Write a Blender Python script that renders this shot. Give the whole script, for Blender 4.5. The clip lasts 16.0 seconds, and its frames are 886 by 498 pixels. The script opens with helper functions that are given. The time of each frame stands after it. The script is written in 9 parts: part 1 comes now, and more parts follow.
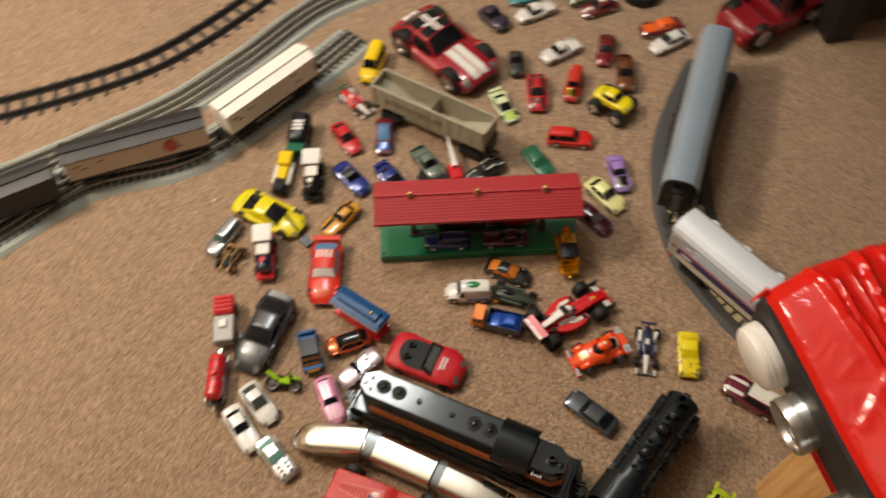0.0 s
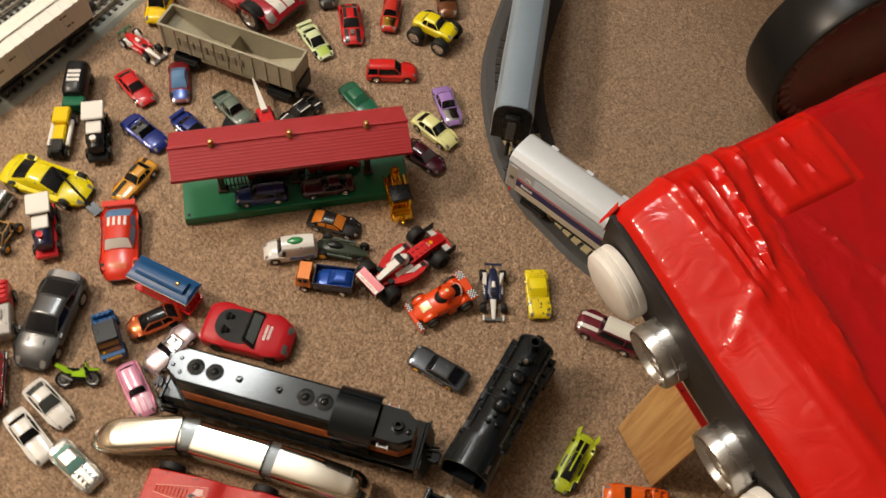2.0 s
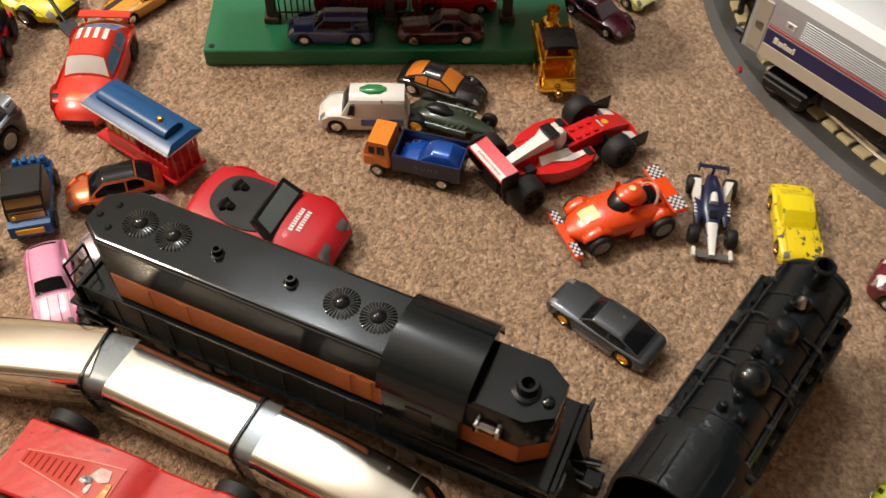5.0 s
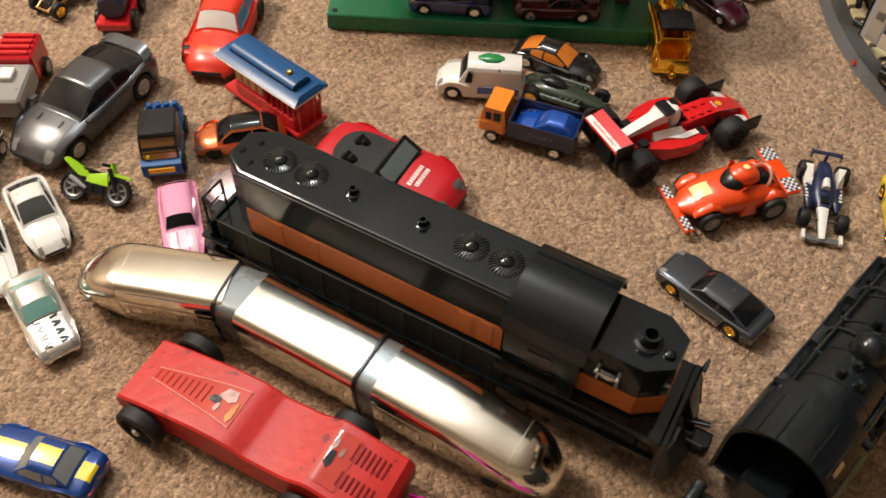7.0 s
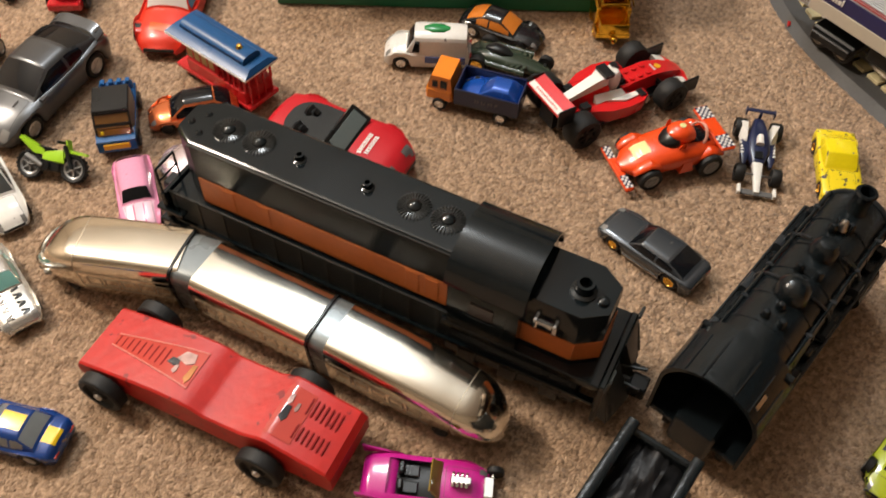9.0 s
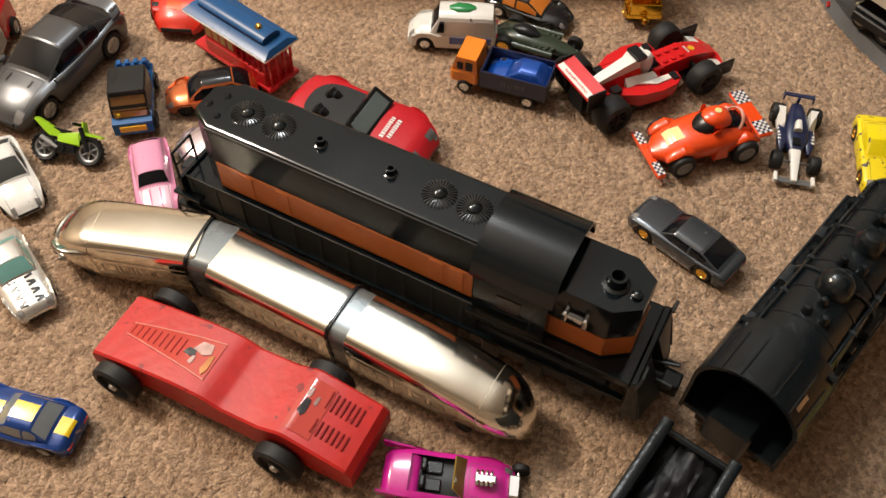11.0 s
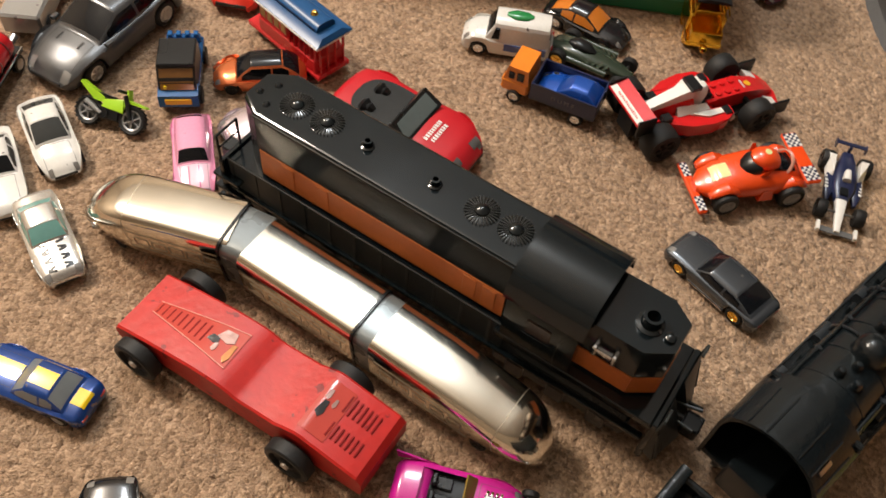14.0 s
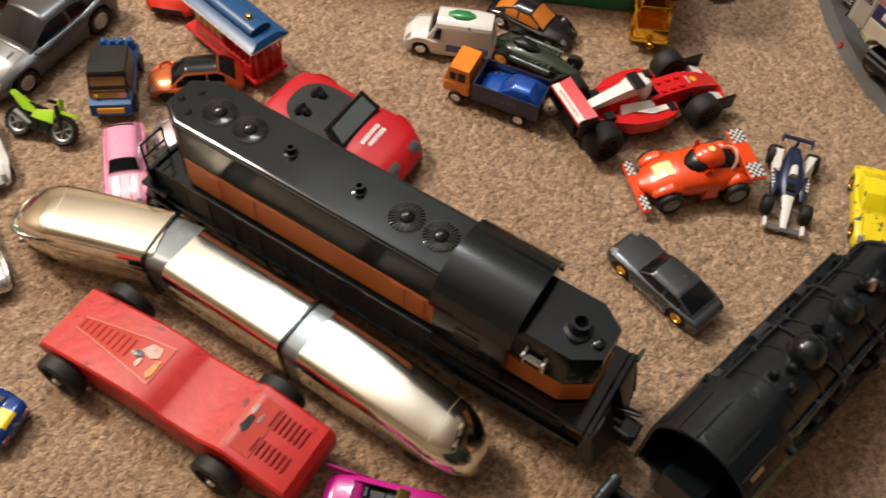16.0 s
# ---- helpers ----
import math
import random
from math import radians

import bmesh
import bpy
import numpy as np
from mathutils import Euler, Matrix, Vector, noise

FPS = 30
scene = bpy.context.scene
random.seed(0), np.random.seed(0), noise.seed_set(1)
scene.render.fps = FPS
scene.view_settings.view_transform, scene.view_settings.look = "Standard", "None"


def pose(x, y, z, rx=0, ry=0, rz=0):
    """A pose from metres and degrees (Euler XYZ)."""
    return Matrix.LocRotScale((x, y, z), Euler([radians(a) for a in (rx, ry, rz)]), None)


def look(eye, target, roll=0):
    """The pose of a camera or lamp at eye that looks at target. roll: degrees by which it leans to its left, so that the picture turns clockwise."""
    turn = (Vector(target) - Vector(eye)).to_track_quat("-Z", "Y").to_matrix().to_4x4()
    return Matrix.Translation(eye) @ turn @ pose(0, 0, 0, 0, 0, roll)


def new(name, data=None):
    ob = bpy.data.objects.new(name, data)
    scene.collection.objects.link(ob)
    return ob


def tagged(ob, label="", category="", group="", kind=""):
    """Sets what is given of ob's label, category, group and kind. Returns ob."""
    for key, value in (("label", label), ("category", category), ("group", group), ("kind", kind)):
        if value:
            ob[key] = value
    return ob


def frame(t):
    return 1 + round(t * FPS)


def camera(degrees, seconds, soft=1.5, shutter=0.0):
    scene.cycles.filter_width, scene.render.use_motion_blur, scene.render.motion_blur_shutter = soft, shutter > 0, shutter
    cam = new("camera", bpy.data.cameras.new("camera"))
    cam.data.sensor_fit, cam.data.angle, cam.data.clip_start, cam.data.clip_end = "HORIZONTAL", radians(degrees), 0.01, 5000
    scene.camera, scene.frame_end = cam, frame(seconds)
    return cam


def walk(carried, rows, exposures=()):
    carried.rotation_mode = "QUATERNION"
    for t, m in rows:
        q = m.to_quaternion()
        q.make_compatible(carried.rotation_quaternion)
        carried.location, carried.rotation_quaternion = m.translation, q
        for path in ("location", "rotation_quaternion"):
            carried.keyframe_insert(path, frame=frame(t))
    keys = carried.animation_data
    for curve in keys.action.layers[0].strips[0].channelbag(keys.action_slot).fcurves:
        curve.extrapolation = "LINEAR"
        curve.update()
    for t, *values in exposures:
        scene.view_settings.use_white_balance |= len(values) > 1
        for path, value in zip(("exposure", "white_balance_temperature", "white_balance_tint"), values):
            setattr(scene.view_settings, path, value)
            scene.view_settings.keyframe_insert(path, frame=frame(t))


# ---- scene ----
cam = camera(52.9, 16.0, shutter=0.6)
PATH = [
    (0, (-0.081, -0.029, 1.18), (0.013, 1.053, -0.5), -3.9),
    (0.1, (-0.084, -0.025, 1.175), (0.056, 1.058, -0.501), -4.1),
    (0.5, (-0.12, -0.011, 1.151), (0.17, 1.08, -0.5), -1.4),
    (0.9, (-0.112, 0.008, 1.088), (0.391, 0.953, -0.601), 7.1),
    (1, (-0.096, 0.006, 1.084), (0.42, 0.938, -0.609), 6.2),
    (1.1, (-0.073, 0.018, 1.078), (0.406, 0.965, -0.617), 4.4),
    (1.5, (-0.041, 0.024, 1.057), (0.34, 1.04, -0.624), 0.5),
    (2, (-0.038, 0.017, 1.04), (0.37, 0.965, -0.673), 6.4),
    (2.5, (-0.037, 0.019, 0.985), (0.352, 0.993, -0.718), 9.6),
    (3, (-0.03, 0.004, 0.868), (0.279, 1.025, -0.824), 6.1),
    (3.2, (-0.022, 0.015, 0.829), (0.238, 1.026, -0.877), 3.8),
    (5.3, (-0.015, 0.125, 0.485), (0.19, 1.375, -1.063), 2.2),
    (5.5, (-0.024, 0.108, 0.492), (0.172, 1.378, -1.04), 2.3),
    (6, (-0.035, 0.077, 0.513), (0.149, 1.405, -0.971), 2.9),
    (6.4, (-0.037, 0.071, 0.521), (0.111, 1.458, -0.912), 1.9),
    (6.5, (-0.041, 0.075, 0.514), (0.095, 1.447, -0.935), 1.8),
    (6.6, (-0.041, 0.077, 0.507), (0.073, 1.434, -0.958), 1.5),
    (7, (-0.061, 0.091, 0.489), (0.043, 1.327, -1.08), 2.0),
    (7.5, (-0.067, 0.084, 0.497), (0.039, 1.336, -1.059), 2.9),
    (8, (-0.06, 0.082, 0.5), (0.05, 1.363, -1.033), 2.1),
    (8.5, (-0.037, 0.072, 0.504), (0.102, 1.329, -1.045), 0.9),
    (9, (-0.045, 0.067, 0.5), (0.111, 1.262, -1.096), 2.2),
    (9.2, (-0.053, 0.069, 0.496), (0.104, 1.255, -1.107), 2.7),
    (11.3, (-0.044, 0.09, 0.482), (0.065, 1.246, -1.146), 1.1),
    (11.5, (-0.039, 0.095, 0.478), (0.076, 1.243, -1.156), 1.6),
    (12, (-0.048, 0.094, 0.483), (0.068, 1.234, -1.156), 3.3),
    (12.5, (-0.055, 0.099, 0.478), (0.077, 1.215, -1.176), 5.9),
    (13, (-0.065, 0.099, 0.482), (0.07, 1.208, -1.177), 7.8),
    (13.5, (-0.063, 0.102, 0.501), (-0.001, 1.256, -1.132), 6.9),
    (14, (-0.06, 0.101, 0.492), (0.023, 1.236, -1.153), 6.7),
    (14.5, (-0.052, 0.101, 0.49), (0.035, 1.224, -1.162), 5.7),
    (15, (-0.05, 0.106, 0.485), (0.021, 1.231, -1.167), 4.8),
    (15.5, (-0.044, 0.107, 0.486), (0.021, 1.239, -1.162), 4.8),
    (16, (-0.023, 0.112, 0.487), (0.074, 1.244, -1.158), 6.0),
]
EXPOSURES = [(0.0, -0.11, 6800, 10), (3.0, -0.11, 6750, 10), (5.5, 0.36, 6450, 10), (16.0, 0.35, 6450, 10)]
walk(cam, [(t, look(eye, target, roll)) for t, eye, target, roll in PATH], EXPOSURES)

import itertools

# ---- world, lamps and exposure ----
world = bpy.data.worlds.new("room_air")
world.use_nodes = True
world.node_tree.nodes["Background"].inputs[0].default_value = (0.9, 0.85, 0.8, 1)
world.node_tree.nodes["Background"].inputs[1].default_value = 0.008
scene.world = world


def bulb(name, place, size, power, colour):
    data = bpy.data.lights.new(name, "POINT")
    data.shadow_soft_size, data.energy, data.color = size, power, colour
    ob = new(name, data)
    ob.matrix_world = Matrix.Translation(place)
    return ob


WARM = (1.0, 0.86, 0.71)
COOL = (0.93, 0.98, 1.0)
LAMP = (-0.22, 1.45, 2.05)
bulb("ceiling_lamp_light", LAMP, 0.19, 45, COOL)
LAMP_B = (-1.30, 1.15, 1.75)
bulb("second_lamp_light", LAMP_B, 0.16, 136, WARM)

# ---- materials ----


def material(name, colour, rough=0.5, metal=0.0, coat=0.0, vary=0.12, grain=220.0, broad=22.0, bump=0.0, spec=0.5, second=None, flat=None):
    """A surface with grain and broad wear: the colour varies at two scales, the roughness with the grain."""
    m = bpy.data.materials.new(name)
    m.use_nodes = True
    nt = m.node_tree
    b = nt.nodes["Principled BSDF"]
    co = nt.nodes.new("ShaderNodeTexCoord")
    fine, wide = nt.nodes.new("ShaderNodeTexNoise"), nt.nodes.new("ShaderNodeTexNoise")
    for n, s, d in ((fine, grain, 4.0), (wide, broad, 3.0)):
        n.inputs["Scale"].default_value, n.inputs["Detail"].default_value = s, d
        nt.links.new(co.outputs["Object"], n.inputs["Vector"])
    dark = [c * (1 - vary) for c in colour] if second is None else second
    light = [min(1, c * (1 + vary)) for c in colour]
    ramp = nt.nodes.new("ShaderNodeMix")
    ramp.data_type = "RGBA"
    ramp.inputs[6].default_value, ramp.inputs[7].default_value = (*dark, 1), (*light, 1)
    mean = nt.nodes.new("ShaderNodeMath")
    mean.operation = "MULTIPLY_ADD"
    mean.inputs[1].default_value, mean.inputs[2].default_value = 1.6, -0.3
    add = nt.nodes.new("ShaderNodeMath")
    add.operation = "MULTIPLY_ADD"
    add.inputs[1].default_value = 0.5
    nt.links.new(fine.outputs[0], add.inputs[0])
    half = nt.nodes.new("ShaderNodeMath")
    half.operation = "MULTIPLY"
    half.inputs[1].default_value = 0.5
    nt.links.new(wide.outputs[0], half.inputs[0])
    nt.links.new(half.outputs[0], add.inputs[2])
    nt.links.new(add.outputs[0], mean.inputs[0])
    nt.links.new(mean.outputs[0], ramp.inputs[0])
    nt.links.new(ramp.outputs[2], b.inputs["Base Color"])
    rr = nt.nodes.new("ShaderNodeMapRange")
    rr.inputs["To Min"].default_value, rr.inputs["To Max"].default_value = max(0.03, rough * 0.75), min(1, rough * 1.3)
    nt.links.new(wide.outputs[0], rr.inputs["Value"])
    nt.links.new(rr.outputs[0], b.inputs["Roughness"])
    b.inputs["Metallic"].default_value = metal
    b.inputs["Coat Weight"].default_value = coat
    b.inputs["Coat Roughness"].default_value = 0.08
    b.inputs["Specular IOR Level"].default_value = spec
    if bump:
        bp = nt.nodes.new("ShaderNodeBump")
        bp.inputs["Strength"].default_value, bp.inputs["Distance"].default_value = bump, 0.0006
        nt.links.new(fine.outputs[0], bp.inputs["Height"])
        nt.links.new(bp.outputs[0], b.inputs["Normal"])
    return m


PAINTS = {}


def chipped(m, share=0.70, colour=(0.16, 0.15, 0.145), scale=150.0):
    """Adds small bare chips where the enamel has worn off."""
    nt = m.node_tree
    b = nt.nodes["Principled BSDF"]
    old = b.inputs["Base Color"].links[0].from_socket
    co = nt.nodes.new("ShaderNodeTexCoord")
    n = nt.nodes.new("ShaderNodeTexNoise")
    n.inputs["Scale"].default_value, n.inputs["Detail"].default_value = scale, 3
    nt.links.new(co.outputs["Object"], n.inputs["Vector"])
    cut = nt.nodes.new("ShaderNodeMapRange")
    cut.inputs["From Min"].default_value, cut.inputs["From Max"].default_value = share, share + 0.03
    nt.links.new(n.outputs[0], cut.inputs["Value"])
    mix = nt.nodes.new("ShaderNodeMix")
    mix.data_type = "RGBA"
    nt.links.new(cut.outputs[0], mix.inputs[0])
    nt.links.new(old, mix.inputs[6])
    mix.inputs[7].default_value = (*colour, 1)
    nt.links.new(mix.outputs[2], b.inputs["Base Color"])
    return m


def paint(r, g, b, metal=0.0):
    """Die-cast enamel of that colour, made once."""
    key = (r, g, b, metal)
    if key not in PAINTS:
        PAINTS[key] = chipped(material("enamel", (r, g, b), 0.24, metal, 0.6, 0.10, 500, 40))
    return PAINTS[key]


def grained(name, colour, dark, rough=0.5, scale=(6, 110, 60)):
    """Sawn wood: streaks drawn out along the axis of the smallest scale."""
    m = material(name, colour, rough, 0, 0.05, 0.08, 200, 20, 0.1)
    nt = m.node_tree
    b = nt.nodes["Principled BSDF"]
    old = b.inputs["Base Color"].links[0].from_socket
    co, mp, n = nt.nodes.new("ShaderNodeTexCoord"), nt.nodes.new("ShaderNodeMapping"), nt.nodes.new("ShaderNodeTexNoise")
    mp.inputs["Scale"].default_value = scale
    n.inputs["Scale"].default_value, n.inputs["Detail"].default_value, n.inputs["Distortion"].default_value = 1.6, 4, 0.6
    nt.links.new(co.outputs["Object"], mp.inputs[0])
    nt.links.new(mp.outputs[0], n.inputs["Vector"])
    ramp = nt.nodes.new("ShaderNodeMapRange")
    ramp.inputs["From Min"].default_value, ramp.inputs["From Max"].default_value = 0.42, 0.66
    nt.links.new(n.outputs[0], ramp.inputs["Value"])
    mix = nt.nodes.new("ShaderNodeMix")
    mix.data_type = "RGBA"
    nt.links.new(ramp.outputs[0], mix.inputs[0])
    nt.links.new(old, mix.inputs[6])
    mix.inputs[7].default_value = (*dark, 1)
    nt.links.new(mix.outputs[2], b.inputs["Base Color"])
    return m


rubber = material("black_rubber", (0.013, 0.013, 0.013), 0.55, 0, 0, 0.3, 400, 60, 0.2, 0.3)
plastic_black = material("black_plastic", (0.010, 0.011, 0.012), 0.28, 0, 0, 0.35, 500, 30, 0.1, 0.35)
plastic_grey = material("grey_plastic", (0.10, 0.10, 0.10), 0.5, 0, 0, 0.2, 400, 30, 0.1)
chrome = material("chrome", (0.82, 0.82, 0.82), 0.12, 1.0, 0, 0.05, 300, 30)
champagne = material("champagne_chrome", (0.84, 0.79, 0.68), 0.13, 1.0, 0, 0.05, 120, 30)
gold_chrome = material("gold_chrome", (0.90, 0.58, 0.12), 0.14, 1.0, 0, 0.08, 300, 40)
steel = material("bare_steel", (0.52, 0.51, 0.50), 0.3, 1.0, 0, 0.15, 250, 30, 0.1)
glass_dark = material("smoked_window", (0.007, 0.008, 0.010), 0.10, 0, 0.1, 0.2, 100, 20, 0.0, 0.3)
glass_blue = material("blue_window", (0.10, 0.22, 0.40), 0.1, 0, 0.5, 0.2, 100, 20)
white_plastic = material("white_plastic", (0.72, 0.71, 0.67), 0.4, 0, 0.1, 0.06, 300, 30)
lamp_white = material("headlamp_plastic", (0.34, 0.34, 0.33), 0.15, 0.5, 0.5, 0.05)
lamp_red = material("tail_lamp_plastic", (0.42, 0.02, 0.02), 0.2, 0, 0.5, 0.1)
dark_red = material("dark_red_enamel", (0.16, 0.012, 0.016), 0.3, 0, 0.5, 0.15)

# ---- building helpers ----


def part(name, bm, mat, parent=None, label="", smooth=True, angle=35):
    """Links a bmesh as one mesh object under a thing or a part."""
    me = bpy.data.meshes.new(name)
    bmesh.ops.recalc_face_normals(bm, faces=bm.faces)
    bm.to_mesh(me)
    bm.free()
    if smooth:
        me.shade_smooth()
        me.set_sharp_from_angle(angle=radians(angle))
    me.materials.append(mat)
    ob = new(name, me)
    ob.parent = parent
    if label:
        ob["label"] = label
    return ob


def shared(name, me, parent, m, label=""):
    """One more object on a mesh that is there already."""
    ob = new(name, me)
    ob.parent = parent
    ob.matrix_basis = m
    if label:
        ob["label"] = label
    return ob


def thing(name, label, category, x, y, yaw, z=0.0, group="", tip=0.0, nose=0.0):
    """A thing's empty base; its own x axis points ahead."""
    ob = new(name)
    ob.empty_display_size = 0.01
    ob.matrix_world = Matrix.Translation((x, y, z)) @ Euler((radians(tip), radians(nose), radians(yaw))).to_matrix().to_4x4()
    return tagged(ob, label, category, group)


def hull(bm, pts):
    """A convex solid round the points."""
    vs = [bm.verts.new(p) for p in pts]
    out = bmesh.ops.convex_hull(bm, input=vs, use_existing_faces=False)
    loose = [v for v in out["geom_interior"] if isinstance(v, bmesh.types.BMVert)]
    if loose:
        bmesh.ops.delete(bm, geom=loose, context="VERTS")
    return bm


def box(bm, x0, x1, y0, y1, z0, z1, c=0.0006):
    """A block with chamfered edges."""
    c = min(c, (x1 - x0) * 0.3, (y1 - y0) * 0.3, (z1 - z0) * 0.3)
    pts = []
    for x, sx in ((x0, 1), (x1, -1)):
        for y, sy in ((y0, 1), (y1, -1)):
            for z, sz in ((z0, 1), (z1, -1)):
                pts += [(x, y + sy * c, z + sz * c), (x + sx * c, y, z + sz * c), (x + sx * c, y + sy * c, z)]
    return hull(bm, pts)


def rod(bm, a, b, r0, r1=None, seg=12):
    """A round bar from a to b."""
    a, b = Vector(a), Vector(b)
    r1 = r0 if r1 is None else r1
    q = (b - a).to_track_quat("Z", "Y").to_matrix()
    rings = []
    for p, r in ((a, r0), (b, r1)):
        rings.append([bm.verts.new(p + q @ Vector((r * math.cos(2 * math.pi * k / seg), r * math.sin(2 * math.pi * k / seg), 0))) for k in range(seg)])
    for k in range(seg):
        bm.faces.new((rings[0][k], rings[0][(k + 1) % seg], rings[1][(k + 1) % seg], rings[1][k]))
    bm.faces.new(rings[0][::-1])
    bm.faces.new(rings[1])
    return bm


def lathe(bm, profile, m=None, seg=24):
    """A solid turned round its own z axis from (radius, height) pairs."""
    m = m or Matrix()
    rings = []
    for r, h in profile:
        if r < 1e-6:
            rings.append([bm.verts.new(m @ Vector((0, 0, h)))] * seg)
        else:
            rings.append([bm.verts.new(m @ Vector((r * math.cos(2 * math.pi * k / seg), r * math.sin(2 * math.pi * k / seg), h))) for k in range(seg)])
    for a, b in zip(rings, rings[1:]):
        for k in range(seg):
            four = [a[k], a[(k + 1) % seg], b[(k + 1) % seg], b[k]]
            four = list(dict.fromkeys(four))
            if len(four) > 2:
                bm.faces.new(four)
    if profile[0][0] > 1e-6:
        bm.faces.new(rings[0][::-1])
    if profile[-1][0] > 1e-6:
        bm.faces.new(rings[-1])
    return bm


def loft(bm, secs, n=20, low=None):
    """A skin over sections (x, half width, bottom, top, squareness), closed at both ends."""
    rings = []
    for x, hw, z0, z1, p in secs:
        ring = []
        for k in range(n):
            a = 2 * math.pi * (k + 0.5) / n
            c, s = math.cos(a), math.sin(a)
            if low and s < 0:
                ring.append(bm.verts.new((x, hw * math.copysign(abs(c) ** (2 / low), c), (z0 + z1) / 2 - (z1 - z0) / 2 * abs(s) ** (2 / low))))
                continue
            ring.append(bm.verts.new((x, hw * math.copysign(abs(c) ** (2 / p), c), (z0 + z1) / 2 + (z1 - z0) / 2 * math.copysign(abs(s) ** (2 / p), s))))
        rings.append(ring)
    for a, b in zip(rings, rings[1:]):
        for k in range(n):
            bm.faces.new((a[k], a[(k + 1) % n], b[(k + 1) % n], b[k]))
    bm.faces.new(rings[0][::-1])
    bm.faces.new(rings[-1])
    return bm


def section(secs, x):
    """The section of a loft at x."""
    for a, b in zip(secs, secs[1:]):
        if min(a[0], b[0]) <= x <= max(a[0], b[0]):
            f = (x - a[0]) / (b[0] - a[0] or 1)
            return [u + (v - u) * f for u, v in zip(a, b)]
    return list(secs[0] if abs(x - secs[0][0]) < abs(x - secs[-1][0]) else secs[-1])


def top_of(secs, x, y):
    if callable(secs):
        return secs(x, y)
    _, hw, z0, z1, p = section(secs, x)
    f = min(0.999, abs(y) / hw)
    return (z0 + z1) / 2 + (z1 - z0) / 2 * (1 - f**p) ** (1 / p)


def strip(bm, secs, x0, x1, y0, y1, lift=0.0004, n=14, rows=3, shear=0.0):
    """A thin skin laid on the top of a loft."""
    grid = []
    for i in range(n + 1):
        x = x0 + (x1 - x0) * i / n
        grid.append([bm.verts.new((x + shear * j / rows, y0 + (y1 - y0) * j / rows, top_of(secs, x + shear * j / rows, y0 + (y1 - y0) * j / rows) + lift)) for j in range(rows + 1)])
    for a, b in zip(grid, grid[1:]):
        for j in range(rows):
            bm.faces.new((a[j], b[j], b[j + 1], a[j + 1]))
    return bm


def sheet(bm, corners, s0, s1, t0, t1, out=0.0004, thick=0.0005):
    """A thin solid pane on the quad of four corners (a, b along the bottom, c, d along the top), inset by shares of its sides."""
    a, b, c, d = (Vector(p) for p in corners)
    nrm = (b - a).cross(d - a).normalized()
    pts = []
    for t in (t0, t1):
        for s in (s0, s1):
            p = (a + (b - a) * s) * (1 - t) + (d + (c - d) * s) * t
            pts += [p + nrm * out, p - nrm * thick]
    return hull(bm, pts)


def text_part(words, size, parent, m, mat):
    data = bpy.data.curves.new("lettering", "FONT")
    data.body, data.size, data.align_x, data.align_y, data.extrude = words, size, "CENTER", "CENTER", 0.0002
    data.materials.append(mat)
    ob = new("lettering", data)
    ob.parent = parent
    ob.matrix_basis = m
    return ob


WHEELS = {}


def wheel_meshes(r, w, tyre_mat, rim_mat, spokes=5):
    key = (round(r, 5), round(w, 5), tyre_mat.name, rim_mat.name)
    if key not in WHEELS:
        bm = bmesh.new()
        lathe(bm, [(r * 0.55, -w / 2), (r * 0.9, -w / 2), (r, -w * 0.36), (r, w * 0.36), (r * 0.9, w / 2), (r * 0.66, w / 2), (r * 0.62, w * 0.36), (0, w * 0.34)], pose(0, 0, 0, -90), 20)
        a = part("wheel", bm, tyre_mat)
        bm = bmesh.new()
        lathe(bm, [(r * 0.64, w * 0.34), (r * 0.64, w * 0.48), (r * 0.56, w * 0.5), (r * 0.52, w * 0.38), (0, w * 0.37)], pose(0, 0, 0, -90), 16)
        for k in range(spokes):
            q = pose(0, 0, 0, 0, 360 / spokes * k, 0)
            hull(bm, [q @ Vector((x, y, z)) for x, z in ((-r * 0.09, r * 0.05), (r * 0.09, r * 0.05), (-r * 0.07, r * 0.56), (r * 0.07, r * 0.56)) for y in (w * 0.37, w * 0.47)])
        lathe(bm, [(r * 0.16, w * 0.36), (r * 0.14, w * 0.52), (0, w * 0.53)], pose(0, 0, 0, -90), 10)
        b = part("rim", bm, rim_mat)
        WHEELS[key] = (a.data, b.data)
        bpy.data.objects.remove(a)
        bpy.data.objects.remove(b)
    return WHEELS[key]


def wheel(parent, x, y, z, r, w, side, tyre_mat=None, rim_mat=None, spokes=5):
    """One wheel with its rim; side is +1 or -1, the way that its face looks along y."""
    t, f = wheel_meshes(r, w, tyre_mat or rubber, rim_mat or chrome, spokes)
    a = shared("wheel", t, parent, Matrix.Translation((x, y, z)) @ pose(0, 0, 0, 0, 0, 0 if side > 0 else 180))
    shared("rim", f, a, Matrix())
    return a

# ---- the room ----


def plain(name, x0, x1, y0, y1, z0, z1, mat, label, category):
    bm = bmesh.new()
    box(bm, x0, x1, y0, y1, z0, z1, 0.002)
    ob = part(name, bm, mat, None, "", False)
    return tagged(ob, label, category, "", "structure")


